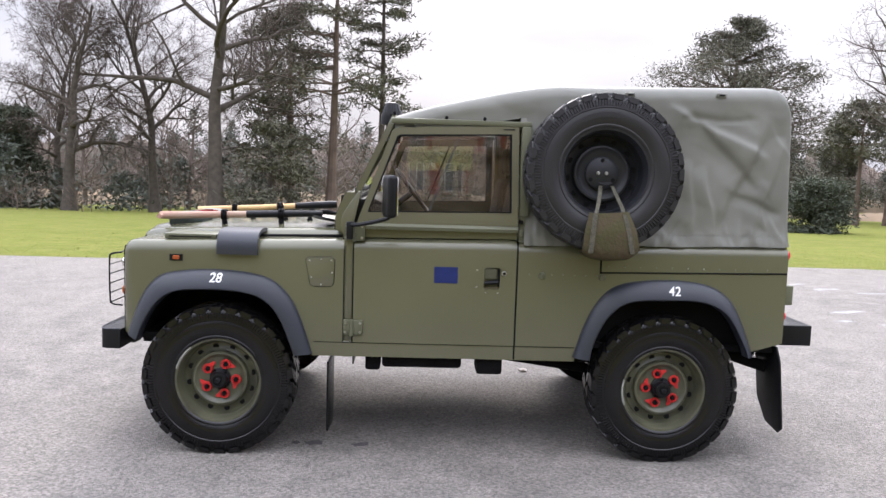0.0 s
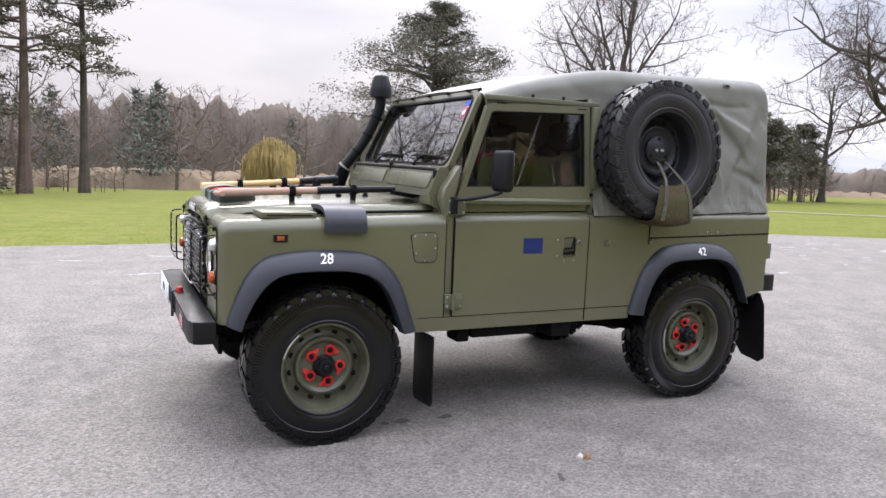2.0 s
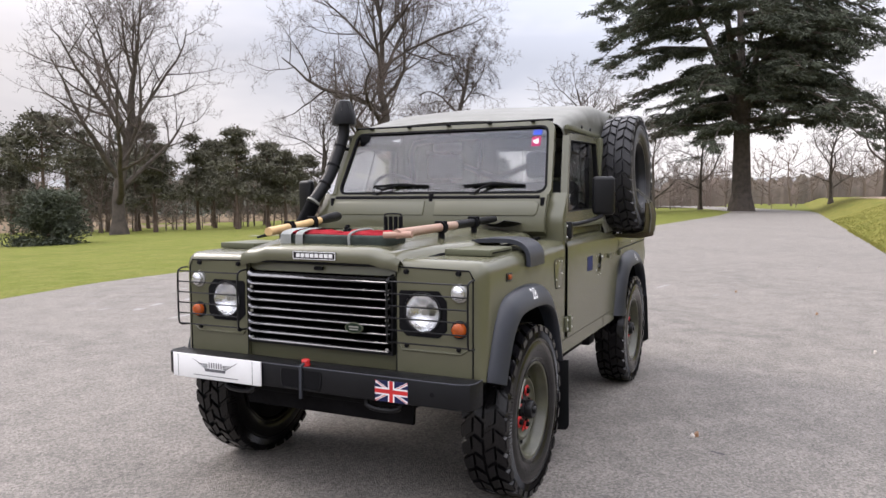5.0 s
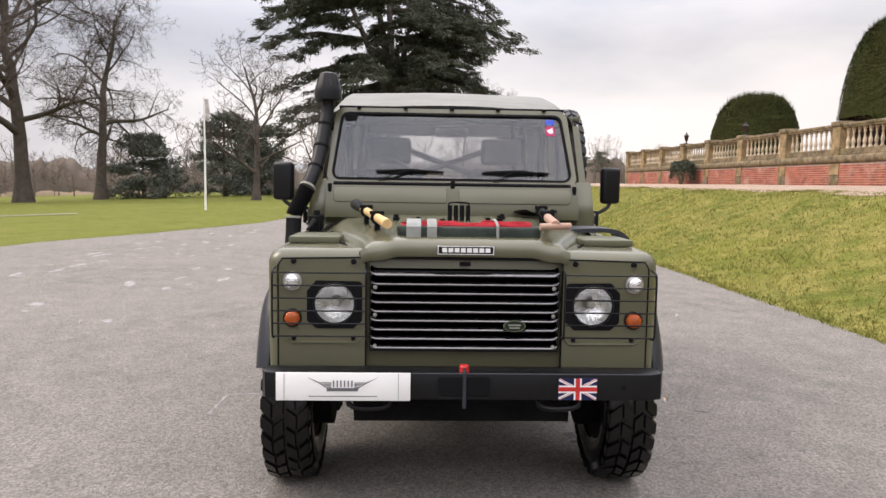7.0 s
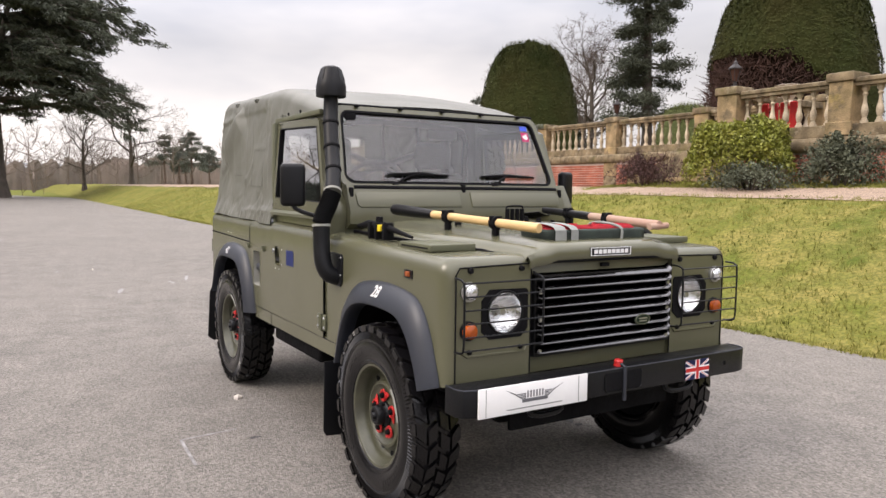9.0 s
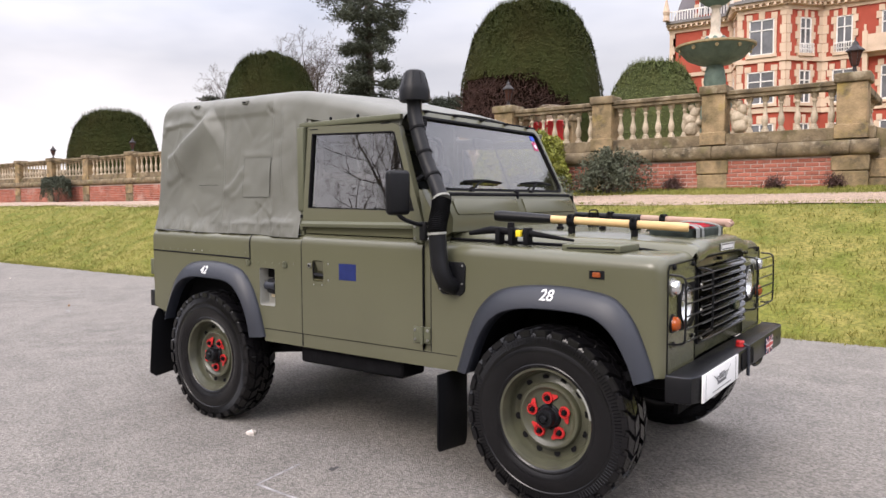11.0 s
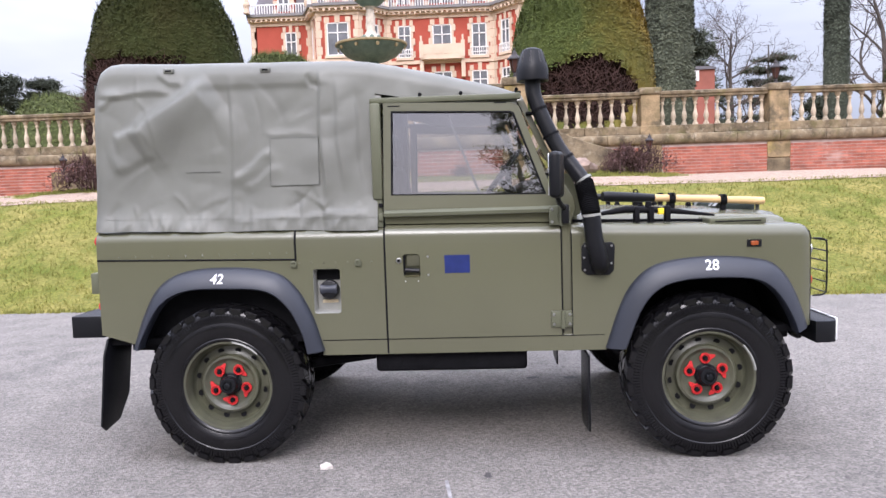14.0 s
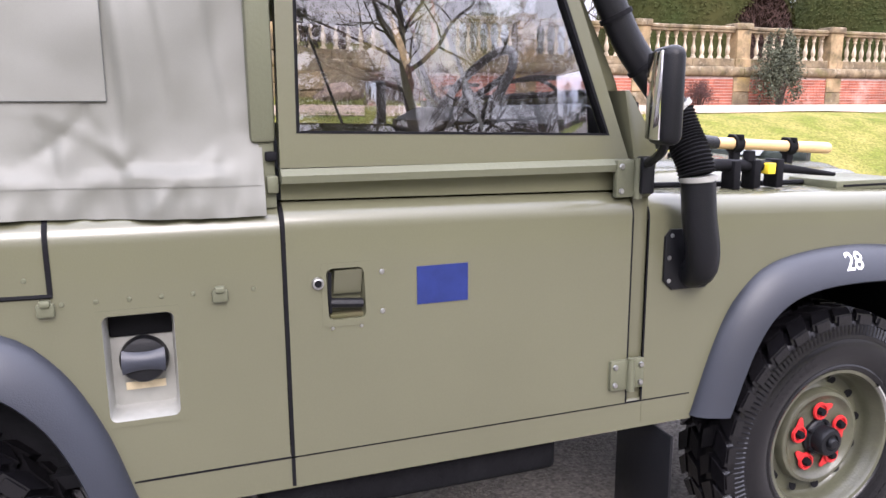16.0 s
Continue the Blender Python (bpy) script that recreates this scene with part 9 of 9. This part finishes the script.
def far_woods(name, spots, mat, label, seed, twigs=26):
    """Bare woodland seen across the park: many small trees set out in one mesh."""
    rng = random.Random(seed)
    kinds = [far_tree(seed * 10 + k, twigs) for k in range(5)]
    vs, fs, base = [], [], 0
    for x, y, h in spots:
        v, f = kinds[rng.randrange(5)]
        a = rng.uniform(0, 6.28)
        ca, sa = math.cos(a), math.sin(a)
        wide = h * rng.uniform(.9, 1.3)
        vs.append(np.stack([x + wide * (v[:, 0] * ca - v[:, 1] * sa), y + wide * (v[:, 0] * sa + v[:, 1] * ca), ground_z(x, y) - .2 + h * v[:, 2]], 1))
        fs += [tuple(i + base for i in q) for q in f]
        base += len(v)
    return tagged(raw(name, np.concatenate(vs).tolist(), fs, mat), label, "woodland", kind="stuff")


def wood_height(x, y):
    """The wood stands tall to the north and falls away to low scrub in the east."""
    a = math.degrees(math.atan2(x - 4, y - 4))
    return lerp_at([(-60, 8.0), (-14, 8.0), (-3, 12.0), (5, 12.5), (26, 11.0), (40, 8.0), (55, 6.5), (74, 6.5), (86, 9.0), (98, 11.5), (115, 11)], a)


rng = random.Random(99)
spots = []
for k in range(110):
    a = radians(rng.uniform(-62, 88))
    d = rng.uniform(88, 135)
    x, y = 4 + d * math.sin(a) * 1.15, 4 + d * math.cos(a)
    spots.append((x, max(50, y) if a < 1 else y, wood_height(x, y) * rng.uniform(.7, 1.15)))
for k in range(55):
    x, y = rng.uniform(-45, 22), rng.uniform(66, 84)
    spots.append((x, y, wood_height(x, y) * rng.uniform(.55, .95)))
for k in range(40):
    spots.append((rng.uniform(90, 175), rng.uniform(5, 75), rng.uniform(5, 11)))
for k in range(40):
    spots.append((rng.uniform(120, 185), rng.uniform(-50, 20), rng.uniform(7, 12)))
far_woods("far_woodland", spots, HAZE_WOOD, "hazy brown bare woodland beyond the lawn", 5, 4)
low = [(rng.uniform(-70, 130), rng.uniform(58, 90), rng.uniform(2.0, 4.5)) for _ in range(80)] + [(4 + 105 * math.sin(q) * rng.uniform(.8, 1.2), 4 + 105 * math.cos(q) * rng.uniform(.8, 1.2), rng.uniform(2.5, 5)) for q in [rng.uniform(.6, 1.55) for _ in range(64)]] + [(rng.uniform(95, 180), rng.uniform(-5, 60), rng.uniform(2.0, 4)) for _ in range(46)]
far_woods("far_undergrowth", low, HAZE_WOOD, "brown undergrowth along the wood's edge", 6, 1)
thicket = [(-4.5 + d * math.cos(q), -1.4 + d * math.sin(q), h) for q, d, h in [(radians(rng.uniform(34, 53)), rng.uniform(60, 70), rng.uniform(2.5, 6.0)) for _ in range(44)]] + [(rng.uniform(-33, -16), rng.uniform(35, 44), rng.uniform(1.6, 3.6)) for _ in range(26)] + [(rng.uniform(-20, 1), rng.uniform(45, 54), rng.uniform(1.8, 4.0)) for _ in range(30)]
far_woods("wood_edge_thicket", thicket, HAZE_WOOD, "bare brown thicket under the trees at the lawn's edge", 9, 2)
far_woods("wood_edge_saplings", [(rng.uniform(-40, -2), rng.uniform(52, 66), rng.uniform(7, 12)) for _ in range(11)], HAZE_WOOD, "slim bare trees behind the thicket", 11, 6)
lv = Wood()
for k in range(22):
    x, y, h = rng.uniform(-40, 0), rng.uniform(47, 58), rng.uniform(2.0, 4.6)
    if k < 12:
        x, y = rng.uniform(-34, -18), rng.uniform(37, 44)
    for _ in range(420):
        f = rng.random()
        lv.card(Vector((x + rng.gauss(0, 1.3 * (1.15 - f)), y + rng.gauss(0, 1.0 * (1.15 - f)), ground_z(x, y) + h * f)), .42, rng, .3, 1.1, .20)
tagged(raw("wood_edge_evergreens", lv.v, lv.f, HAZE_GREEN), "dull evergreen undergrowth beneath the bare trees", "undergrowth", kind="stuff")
lv = Wood()
for k in range(80):
    x, y, h = rng.uniform(-60, 120), rng.uniform(66, 110), rng.uniform(5, 11)
    for _ in range(520):
        f = rng.random()
        lv.card(Vector((x + rng.gauss(0, 1.5 * (1.1 - f)), y + rng.gauss(0, 1.5 * (1.1 - f)), ground_z(x, y) + h * (.15 + .85 * f))), .6, rng, .3, 1.1, .16)
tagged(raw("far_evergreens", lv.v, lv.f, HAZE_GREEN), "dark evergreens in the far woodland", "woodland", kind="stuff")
WOOD_BANK = material("dense_bare_wood", (0.128, 0.101, 0.084), 1.0, vary=0.2, scale=0.16, fine=3.2, bump=0.5, tint=(0.080, 0.074, 0.060), spec=0.03)
SCRUB = material("dry_scrub", (0.190, 0.140, 0.094), 1.0, vary=0.25, scale=0.10, fine=3.0, bump=0.5, tint=(0.110, 0.092, 0.066), spec=0.03)


def wood_bank(a0, a1, radius, n, label, share=.96, mat=None):
    """The dense inside of the far wood: an uneven, rounded mass, deep from front to back."""
    rows = []
    for k in range(n):
        a = radians(a0 + (a1 - a0) * k / (n - 1))
        s = k * radius * radians(a1 - a0) / n
        crowns = abs(math.sin(s * .55 + 2 * noise.noise(Vector((s * .07, radius, 1))))) ** .5
        h = share * wood_height(4 + radius * math.sin(a), 4 + radius * math.cos(a)) * (.80 + .05 * crowns + .34 * noise.noise(Vector((s * .05, radius, 2))) + .24 * noise.noise(Vector((s * .23, radius, 7))) + .12 * noise.noise(Vector((s * .61, radius, 5))) + .08 * noise.noise(Vector((s * 1.7, radius, 8))))
        row = []
        for d, f in ((0, -.4), (1.0, .25), (1.8, .5), (3.0, .74), (4.5, .90), (7, 1.0), (16, .9)):
            r = radius + d + 1.0 * noise.noise(Vector((s * .4, f * 4, 3))) + .5 * noise.noise(Vector((s * 1.3, f * 7, 6)))
            row.append((4 + r * math.sin(a), 4 + r * math.cos(a), -2.2 + h * f + .35 * noise.noise(Vector((s * 1.1, f * 6, 9)))))
        rows.append(row)
    tagged(part("far_wood_edge", loft(rows), mat or WOOD_BANK, smooth=180), label, "woodland", kind="stuff")


wood_bank(-62, 20, 92, 620, "dense brown bare woodland across the lawn")
wood_bank(-64, 46, 68, 620, "low brown scrub along the far side of the lawn", .13, SCRUB)
wood_bank(30, 84, 104, 460, "low brown scrub beyond the park", .22, SCRUB)
wood_bank(14, 88, 126, 760, "dense brown bare woodland beyond the park")
wood_bank(84, 112, 172, 300, "dense brown bare woodland beyond the drive")
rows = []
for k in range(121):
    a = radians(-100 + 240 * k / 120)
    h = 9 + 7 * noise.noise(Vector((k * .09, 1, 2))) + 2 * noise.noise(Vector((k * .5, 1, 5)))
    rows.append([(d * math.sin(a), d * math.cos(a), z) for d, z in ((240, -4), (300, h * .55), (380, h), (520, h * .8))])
tagged(part("far_hills", loft(rows), HAZE_HILL, smooth=180), "hazy wooded hills on the horizon", "hills", kind="structure")

# flagpole on the lawn
POLE = material("white_pole", (0.70, 0.70, 0.70), 0.5, vary=0.05, bump=0.01)
pole = part("flagpole", tube([(29.4, 9.9, -.05), (29.4, 9.9, 2.6), (29.35, 9.9, 5.1)], [.05, .045, .03], 10), POLE)
tagged(pole, "slim white flagpole with a furled flag", "flagpole")
rows = [[(29.38 + .05 * math.sin(j * 1.3 + i), 9.88 - .045 * i - .012 * j, 5.0 - .20 * j) for i in range(5)] for j in range(6)]
part("furled_flag", loft(rows), material("flag_cloth", (0.50, 0.46, 0.46), 0.8, vary=0.25, scale=5, bump=0.05), pole, smooth=180)

# ---- the country house behind the terrace ----
HBRICK = material("house_red_brick", (0.40, 0.085, 0.055), 0.9, vary=0.12, scale=0.6, fine=9, bump=0.1)
HSTONE = material("house_stone", (0.60, 0.46, 0.34), 0.85, vary=0.10, scale=0.8, fine=12, bump=0.1, island=0.08)
HSLATE = material("house_slate", (0.155, 0.145, 0.155), 0.7, vary=0.15, scale=1.0, fine=14, bump=0.2)
HWHITE = material("house_white_paint", (0.74, 0.72, 0.69), 0.6, vary=0.05, scale=2, bump=0.02)
HGLASS = material("house_window_glass", (0.15, 0.155, 0.165), 0.12, vary=0.3, scale=0.6, fine=4, bump=0.0, spec=0.8)
HLEAD = material("lead_ridge", (0.20, 0.19, 0.185), 0.6, vary=0.1, bump=0.05)
HY = -57.0
house = empty("country_house", "large red brick and stone country house with slate mansard roofs", "house", at=(2.55, HY, 2.6))
HM = Matrix.Translation((-2.55, -HY, -2.6))


def hpart(name, bm, mat, parent=None, label="", smooth=0):
    bm.transform(HM)
    return part(name, bm, mat, parent or house, label, smooth)


def facade(p0, p1):
    """Maps (along, out, z) on a wall from p0 to p1 (plan points, seen left to right from outside) into the world."""
    a, b = Vector((*p0, 0)), Vector((*p1, 0))
    d = (b - a).normalized()
    n = Vector((d.y, -d.x, 0))
    m = Matrix((( d.x, n.x, 0, a.x), (d.y, n.y, 0, a.y), (0, 0, 1, 0), (0, 0, 0, 1)))
    return m, (b - a).length


def hbox(m, a0, a1, o0, o1, z0, z1, bev=0.0):
    bm = box(a0, a1, o0, o1, z0, z1, bev, 1)
    bm.transform(m)
    return bm


def house_window(m, c, z0, z1, w, style, wall):
    """A sash window with its stone surround, frame, panes and sill."""
    win = hpart("window", hbox(m, c - w / 2, c + w / 2, .02, .05, z0, z1), HGLASS, house, "tall white-framed sash window")
    fr = .09
    for a0, a1, b0, b1 in ((c - w / 2, c - w / 2 + fr, z0, z1), (c + w / 2 - fr, c + w / 2, z0, z1), (c - w / 2, c + w / 2, z1 - fr, z1), (c - w / 2, c + w / 2, z0, z0 + fr), (c - fr / 2, c + fr / 2, z0, z1), (c - w / 2, c + w / 2, z0 + (z1 - z0) * .68, z0 + (z1 - z0) * .68 + .08)):
        hpart("window_frame", hbox(m, a0, a1, .03, .11, b0, b1), HWHITE, win)
    hpart("window_sill", hbox(m, c - w / 2 - .2, c + w / 2 + .2, 0, .28, z0 - .2, z0), HSTONE, win)
    for s in (-1, 1):
        n = 5
        for k in range(n):
            q = .34 if (k % 2 == 0) else .18
            if style == "plain":
                q = .16
            b0 = z0 + (z1 - z0) * k / n
            a0, a1 = sorted((c + s * w / 2, c + s * (w / 2 + q)))
            hpart("quoin_stone", hbox(m, a0, a1, .0, .12 + .004 * (k % 2), b0 + .01, b0 + (z1 - z0) / n - .01), HSTONE, win)
    n = 5
    for k in range(n):
        a0 = c - w / 2 - .2 + (w + .4) * k / n
        rise = .12 * math.sin(math.pi * (k + .5) / n)
        hpart("arch_stone", hbox(m, a0 + .01, a0 + (w + .4) / n - .01, 0, .10 if k % 2 else .15, z1, z1 + .38 + rise + (.12 if k == 2 else 0)), HSTONE if k % 2 == 0 else HBRICK, win)
    if style == "guard":
        g = hpart("window_guard", hbox(m, c - w / 2 - .15, c + w / 2 + .15, .22, .28, z0 + .62, z0 + .70), HWHITE, win)
        for k in range(9):
            a0 = c - w / 2 - .1 + (w + .2) * k / 8
            hpart("guard_bar", hbox(m, a0 - .025, a0 + .025, .23, .27, z0, z0 + .65), HWHITE, g)
        hpart("guard_bar", hbox(m, c - w / 2 - .12, c + w / 2 + .12, .23, .27, z0 + .25, z0 + .33), HWHITE, g)
    return win


def wall_face(p0, p1, windows2, windows1, dormers=(), z_top=15.75, balcony=None):
    m, L = facade(p0, p1)
    wall = hpart("wall", hbox(m, 0, L, -.4, 0, 2.6, z_top), HBRICK, house)
    for z0, z1, out in ((2.6, 3.4, .15), (7.9, 8.25, .14), (11.62, 11.92, .16), (15.30, 15.62, .10)):
        hpart("string_course", hbox(m, -.05, L + .05, 0, out, z0, z1), HSTONE, wall)
    for z0, z1, out in ((15.62, 15.80, .30), (15.80, 15.98, .52), (15.98, 16.20, .68)):
        hpart("cornice", hbox(m, -.15, L + .15, -.2, out, z0, z1), HLEAD if z0 > 15.9 else HSTONE, wall)
    n = max(2, int(L / .42))
    for k in range(n):
        a0 = L * (k + .5) / n
        hpart("modillion", hbox(m, a0 - .08, a0 + .08, .25, .55, 15.60, 15.80), HSTONE, wall)
    for a0 in (0.0, L):
        for k in range(11):
            z0 = 8.3 + .66 * k
            if z0 > 15:
                break
            q = .42 if k % 2 == 0 else .30
            lo, hi = (a0, a0 + q) if a0 == 0 else (a0 - q, a0)
            hpart("quoin_stone", hbox(m, lo, hi, 0, .07, z0 + .01, z0 + .64), HSTONE, wall)
    for c, w, style in windows2:
        house_window(m, c, 12.15, 14.75, w, style, wall)
    for c, w, style in windows1:
        house_window(m, c, 8.55, 10.95, w, style, wall)
        house_window(m, c, 4.4, 7.1, w, style, wall)
    # parapet railing and mansard
    hpart("parapet_rail", hbox(m, 0, L, .35, .43, 16.95, 17.05), HWHITE, wall)
    k = 0
    while k * .22 < L:
        hpart("parapet_bar", hbox(m, k * .22, k * .22 + .07, .36, .42, 16.2, 16.95), HWHITE, wall) if k % 1 == 0 and k < 60 else None
        k += 1
    for c, w in dormers:
        d = hpart("dormer", hbox(m, c - w / 2 - .35, c + w / 2 + .35, -1.5, .05, 16.2, 19.2), HBRICK, house)
        hpart("dormer_window", hbox(m, c - w / 2, c + w / 2, .04, .08, 16.5, 18.7), HGLASS, d)
        for a0, a1, b0, b1 in ((c - w / 2, c - w / 2 + .1, 16.5, 18.7), (c + w / 2 - .1, c + w / 2, 16.5, 18.7), (c - .05, c + .05, 16.5, 18.7), (c - w / 2, c + w / 2, 17.9, 18.0), (c - w / 2, c + w / 2, 18.6, 18.7)):
            hpart("window_frame", hbox(m, a0, a1, .06, .13, b0, b1), HWHITE, d)
        for s in (-1, 1):
            a0, a1 = sorted((c + s * (w / 2 + .02), c + s * (w / 2 + .38)))
            for j in range(4):
                hpart("quoin_stone", hbox(m, a0, a1, .03, .12, 16.3 + .72 * j, 16.3 + .72 * j + .36), HSTONE, d)
        bm = prism([(c - w / 2 - .55, 19.2), (c + w / 2 + .55, 19.2), (c, 20.3)], 'y', -1.5, .2)
        bm.transform(m)
        hpart("dormer_gable", bm, HSTONE, d)
    if balcony:
        a0, a1 = balcony
        b = hpart("balcony", hbox(m, a0, a1, 0, .9, 11.85, 12.05), HSTONE, house, "stone balcony")
        hpart("balcony_front", hbox(m, a0, a1, .78, .90, 12.05, 13.05), HSTONE, b)
        for a in (a0 + .1, a1 - .1):
            hpart("balcony_post", hbox(m, a - .16, a + .16, .70, .96, 12.0, 13.3), HSTONE, b)
            hpart("balcony_finial", hbox(m, a - .07, a + .07, .76, .90, 13.3, 13.75), HSTONE, b)
            hpart("balcony_bracket", hbox(m, a - .16, a + .16, 0, .7, 10.4, 11.85), HSTONE, b)
        for k in range(4):
            a = a0 + (a1 - a0) * (k + .5) / 4
            hpart("balcony_panel", hbox(m, a - .28, a + .28, .90, .925, 12.25, 12.85), HSTONE, b)


def mirrored(p0, p1):
    f = lambda p: (5.1 - p[0], p[1])
    return f(p1), f(p0)


# seen from the drive the plan runs from high x to low x
BAY = HY + 2.3
faces = [((18.5, HY - .6), (13.4, HY - .6), [(3.4, .95, "guard")], [(3.4, 1.0, "plain")], [(2.9, 1.0)]),
         ((13.4, HY - .6), (12.3, BAY), [(1.5, .6, "plain")], [(1.5, .6, "plain")], []),
         ((12.3, BAY), (8.95, BAY), [(1.68, 1.75, "plain")], [(1.68, 1.9, "plain")], [(1.68, 1.1)]),
         ((8.95, BAY), (6.95, HY), [(1.55, .95, "guard")], [(1.55, .95, "quoin")], [])]
wall_face((6.95, HY), (-1.85, HY), [(1.45, 1.05, "guard"), (4.55, 1.55, "quoin"), (7.6, 1.2, "guard")], [(1.45, 1.45, "quoin"), (4.55, 1.5, "quoin"), (7.6, 1.3, "quoin")], [(1.45, 1.05), (4.55, 2.1), (7.6, 1.05)], balcony=(2.75, 6.35))
for p0, p1, w2, w1, dm in faces:
    wall_face(p0, p1, w2, w1, dm)
    q0, q1 = mirrored(p0, p1)
    L = math.hypot(p1[0] - p0[0], p1[1] - p0[1])
    wall_face(q0, q1, [(L - c, w, s) for c, w, s in w2], [(L - c, w, s) for c, w, s in w1], [(L - c, w) for c, w in dm])
for s in (0, 1):
    f = (lambda x: x) if s == 0 else (lambda x: 5.1 - x)
    # bay roof, wing roof
    bmr = bmesh.new()
    for base, top, z0, z1 in (([(13.4, HY - .6), (12.3, BAY - .3), (8.95, BAY - .3), (6.95, HY - .3), (7.4, HY - 6), (13.4, HY - 6)], .55, 16.2, 22.5), ([(18.4, HY - .9), (13.4, HY - .9), (13.4, HY - 10), (18.4, HY - 10)], .62, 16.2, 20.5)):
        cx, cy = sum(p[0] for p in base) / len(base), sum(p[1] for p in base) / len(base)
        lo = [bmr.verts.new((f(x), y, z0)) for x, y in base]
        hi = [bmr.verts.new((f(cx + (x - cx) * top), cy + (y - cy) * top, z1)) for x, y in base]
        for k in range(len(base)):
            bmr.faces.new((lo[k], lo[(k + 1) % len(base)], hi[(k + 1) % len(base)], hi[k]))
        bmr.faces.new(hi)
    hpart("mansard_roof", bmr, HSLATE, house)
    hpart("side_wall", box(min(f(18.0), f(18.5)), max(f(18.0), f(18.5)), HY - 14, HY - .6, 2.6, 15.9), HBRICK)
    for cx in (f(15.2), f(10.6)):
        ch = hpart("chimney", box(cx - .9, cx + .9, HY - 7, HY - 5.8, 19, 26), HBRICK, house)
        hpart("chimney_cap", box(cx - 1.05, cx + 1.05, HY - 7.15, HY - 5.65, 25.4, 25.9), HSTONE, ch)
bmr = bmesh.new()
lo = [bmr.verts.new(v) for v in ((7.0, HY - .3, 16.2), (-1.9, HY - .3, 16.2), (-1.9, HY - 9, 16.2), (7.0, HY - 9, 16.2))]
hi = [bmr.verts.new(v) for v in ((6.4, HY - 1.9, 20.8), (-1.3, HY - 1.9, 20.8), (-1.3, HY - 8, 20.8), (6.4, HY - 8, 20.8))]
for k in range(4):
    bmr.faces.new((lo[k], lo[(k + 1) % 4], hi[(k + 1) % 4], hi[k]))
bmr.faces.new(hi)
hpart("mansard_roof", bmr, HSLATE, house)
# ornaments at the corner turrets of the cornice
for x in (18.5, 13.4, 12.3, 8.95, 6.95, -1.85, -3.85, -7.2, -8.3, -13.4):
    y = BAY if x in (12.3, 8.95, -3.85, -7.2) else HY
    o = hpart("cornice_finial", lathe([(.30, 16.2), (.22, 16.6), (.30, 16.9), (.20, 17.3), (.10, 17.8), (0, 18.1)], 8, m=Matrix.Translation((x, y + .35, 0))), HSTONE, house)
# brick outbuilding beyond the garden
shed = empty("outbuilding", "small red brick outbuilding with a white window beyond the garden", "building", at=(-11.5, -46, 2.6))
part("outbuilding_wall", box(-2.2, 2.6, -2, 2, 0, 6.4), HBRICK, shed, smooth=0)
part("outbuilding_roof", prism([(-2.5, 6.4), (2.9, 6.4), (2.6, 6.7), (-2.2, 6.7)], 'y', -2.2, 2.2), HSLATE, shed, smooth=0)
w = part("outbuilding_window", box(-.2, 1.2, 2.0, 2.06, 4.6, 6.0), HWHITE, shed, smooth=0)
for k in range(3):
    for j in range(3):
        part("pane", box(-.1 + .42 * k, .24 + .42 * k, 2.06, 2.07, 4.7 + .42 * j, 5.04 + .42 * j), HGLASS, w, smooth=0)
part("outbuilding_window", box(-.2, 1.2, 2.0, 2.06, 1.6, 3.2), HWHITE, shed, smooth=0)

# low brick outbuilding with a sign, half hidden by the cypress
out = empty("brick_outbuilding", "low brown brick outbuilding behind the tall cypress", "building", "", (-11.4, -36, 2.6))


def outpart(name, bm, mat, parent, label=""):
    return part(name, bm, mat, parent, label, 0, Matrix.Translation((11.4, 36, -2.6)) if parent == out else None)


OUT_BRICK = material("brown_brick", (0.30, 0.110, 0.080), 0.9, vary=0.15, scale=1.0, fine=14, bump=0.1)
outpart("wall", box(-12.35, -9.6, -38.0, -34.0, 2.5, 6.95, .01), OUT_BRICK, out)
outpart("roof", prism([(-12.45, 6.95), (-9.5, 6.95), (-9.7, 7.10), (-12.25, 7.10)], 'y', -38.1, -33.9), HSLATE, out)
outpart("window", box(-11.0, -10.4, -34.02, -33.98, 3.9, 5.0, .01), HGLASS, out)
board = outpart("sign_board", box(-11.55, -10.35, -33.99, -33.93, 6.38, 6.90, .01), HWHITE, out, "white sign board")
for x0, x1, z in ((-11.40, -10.95, 6.70), (-10.88, -10.50, 6.70), (-11.35, -10.85, 6.52), (-10.78, -10.55, 6.52)):
    outpart("sign_bar", box(x0, x1, -33.93, -33.92, z - .05, z + .05), GREYPRINT, board)
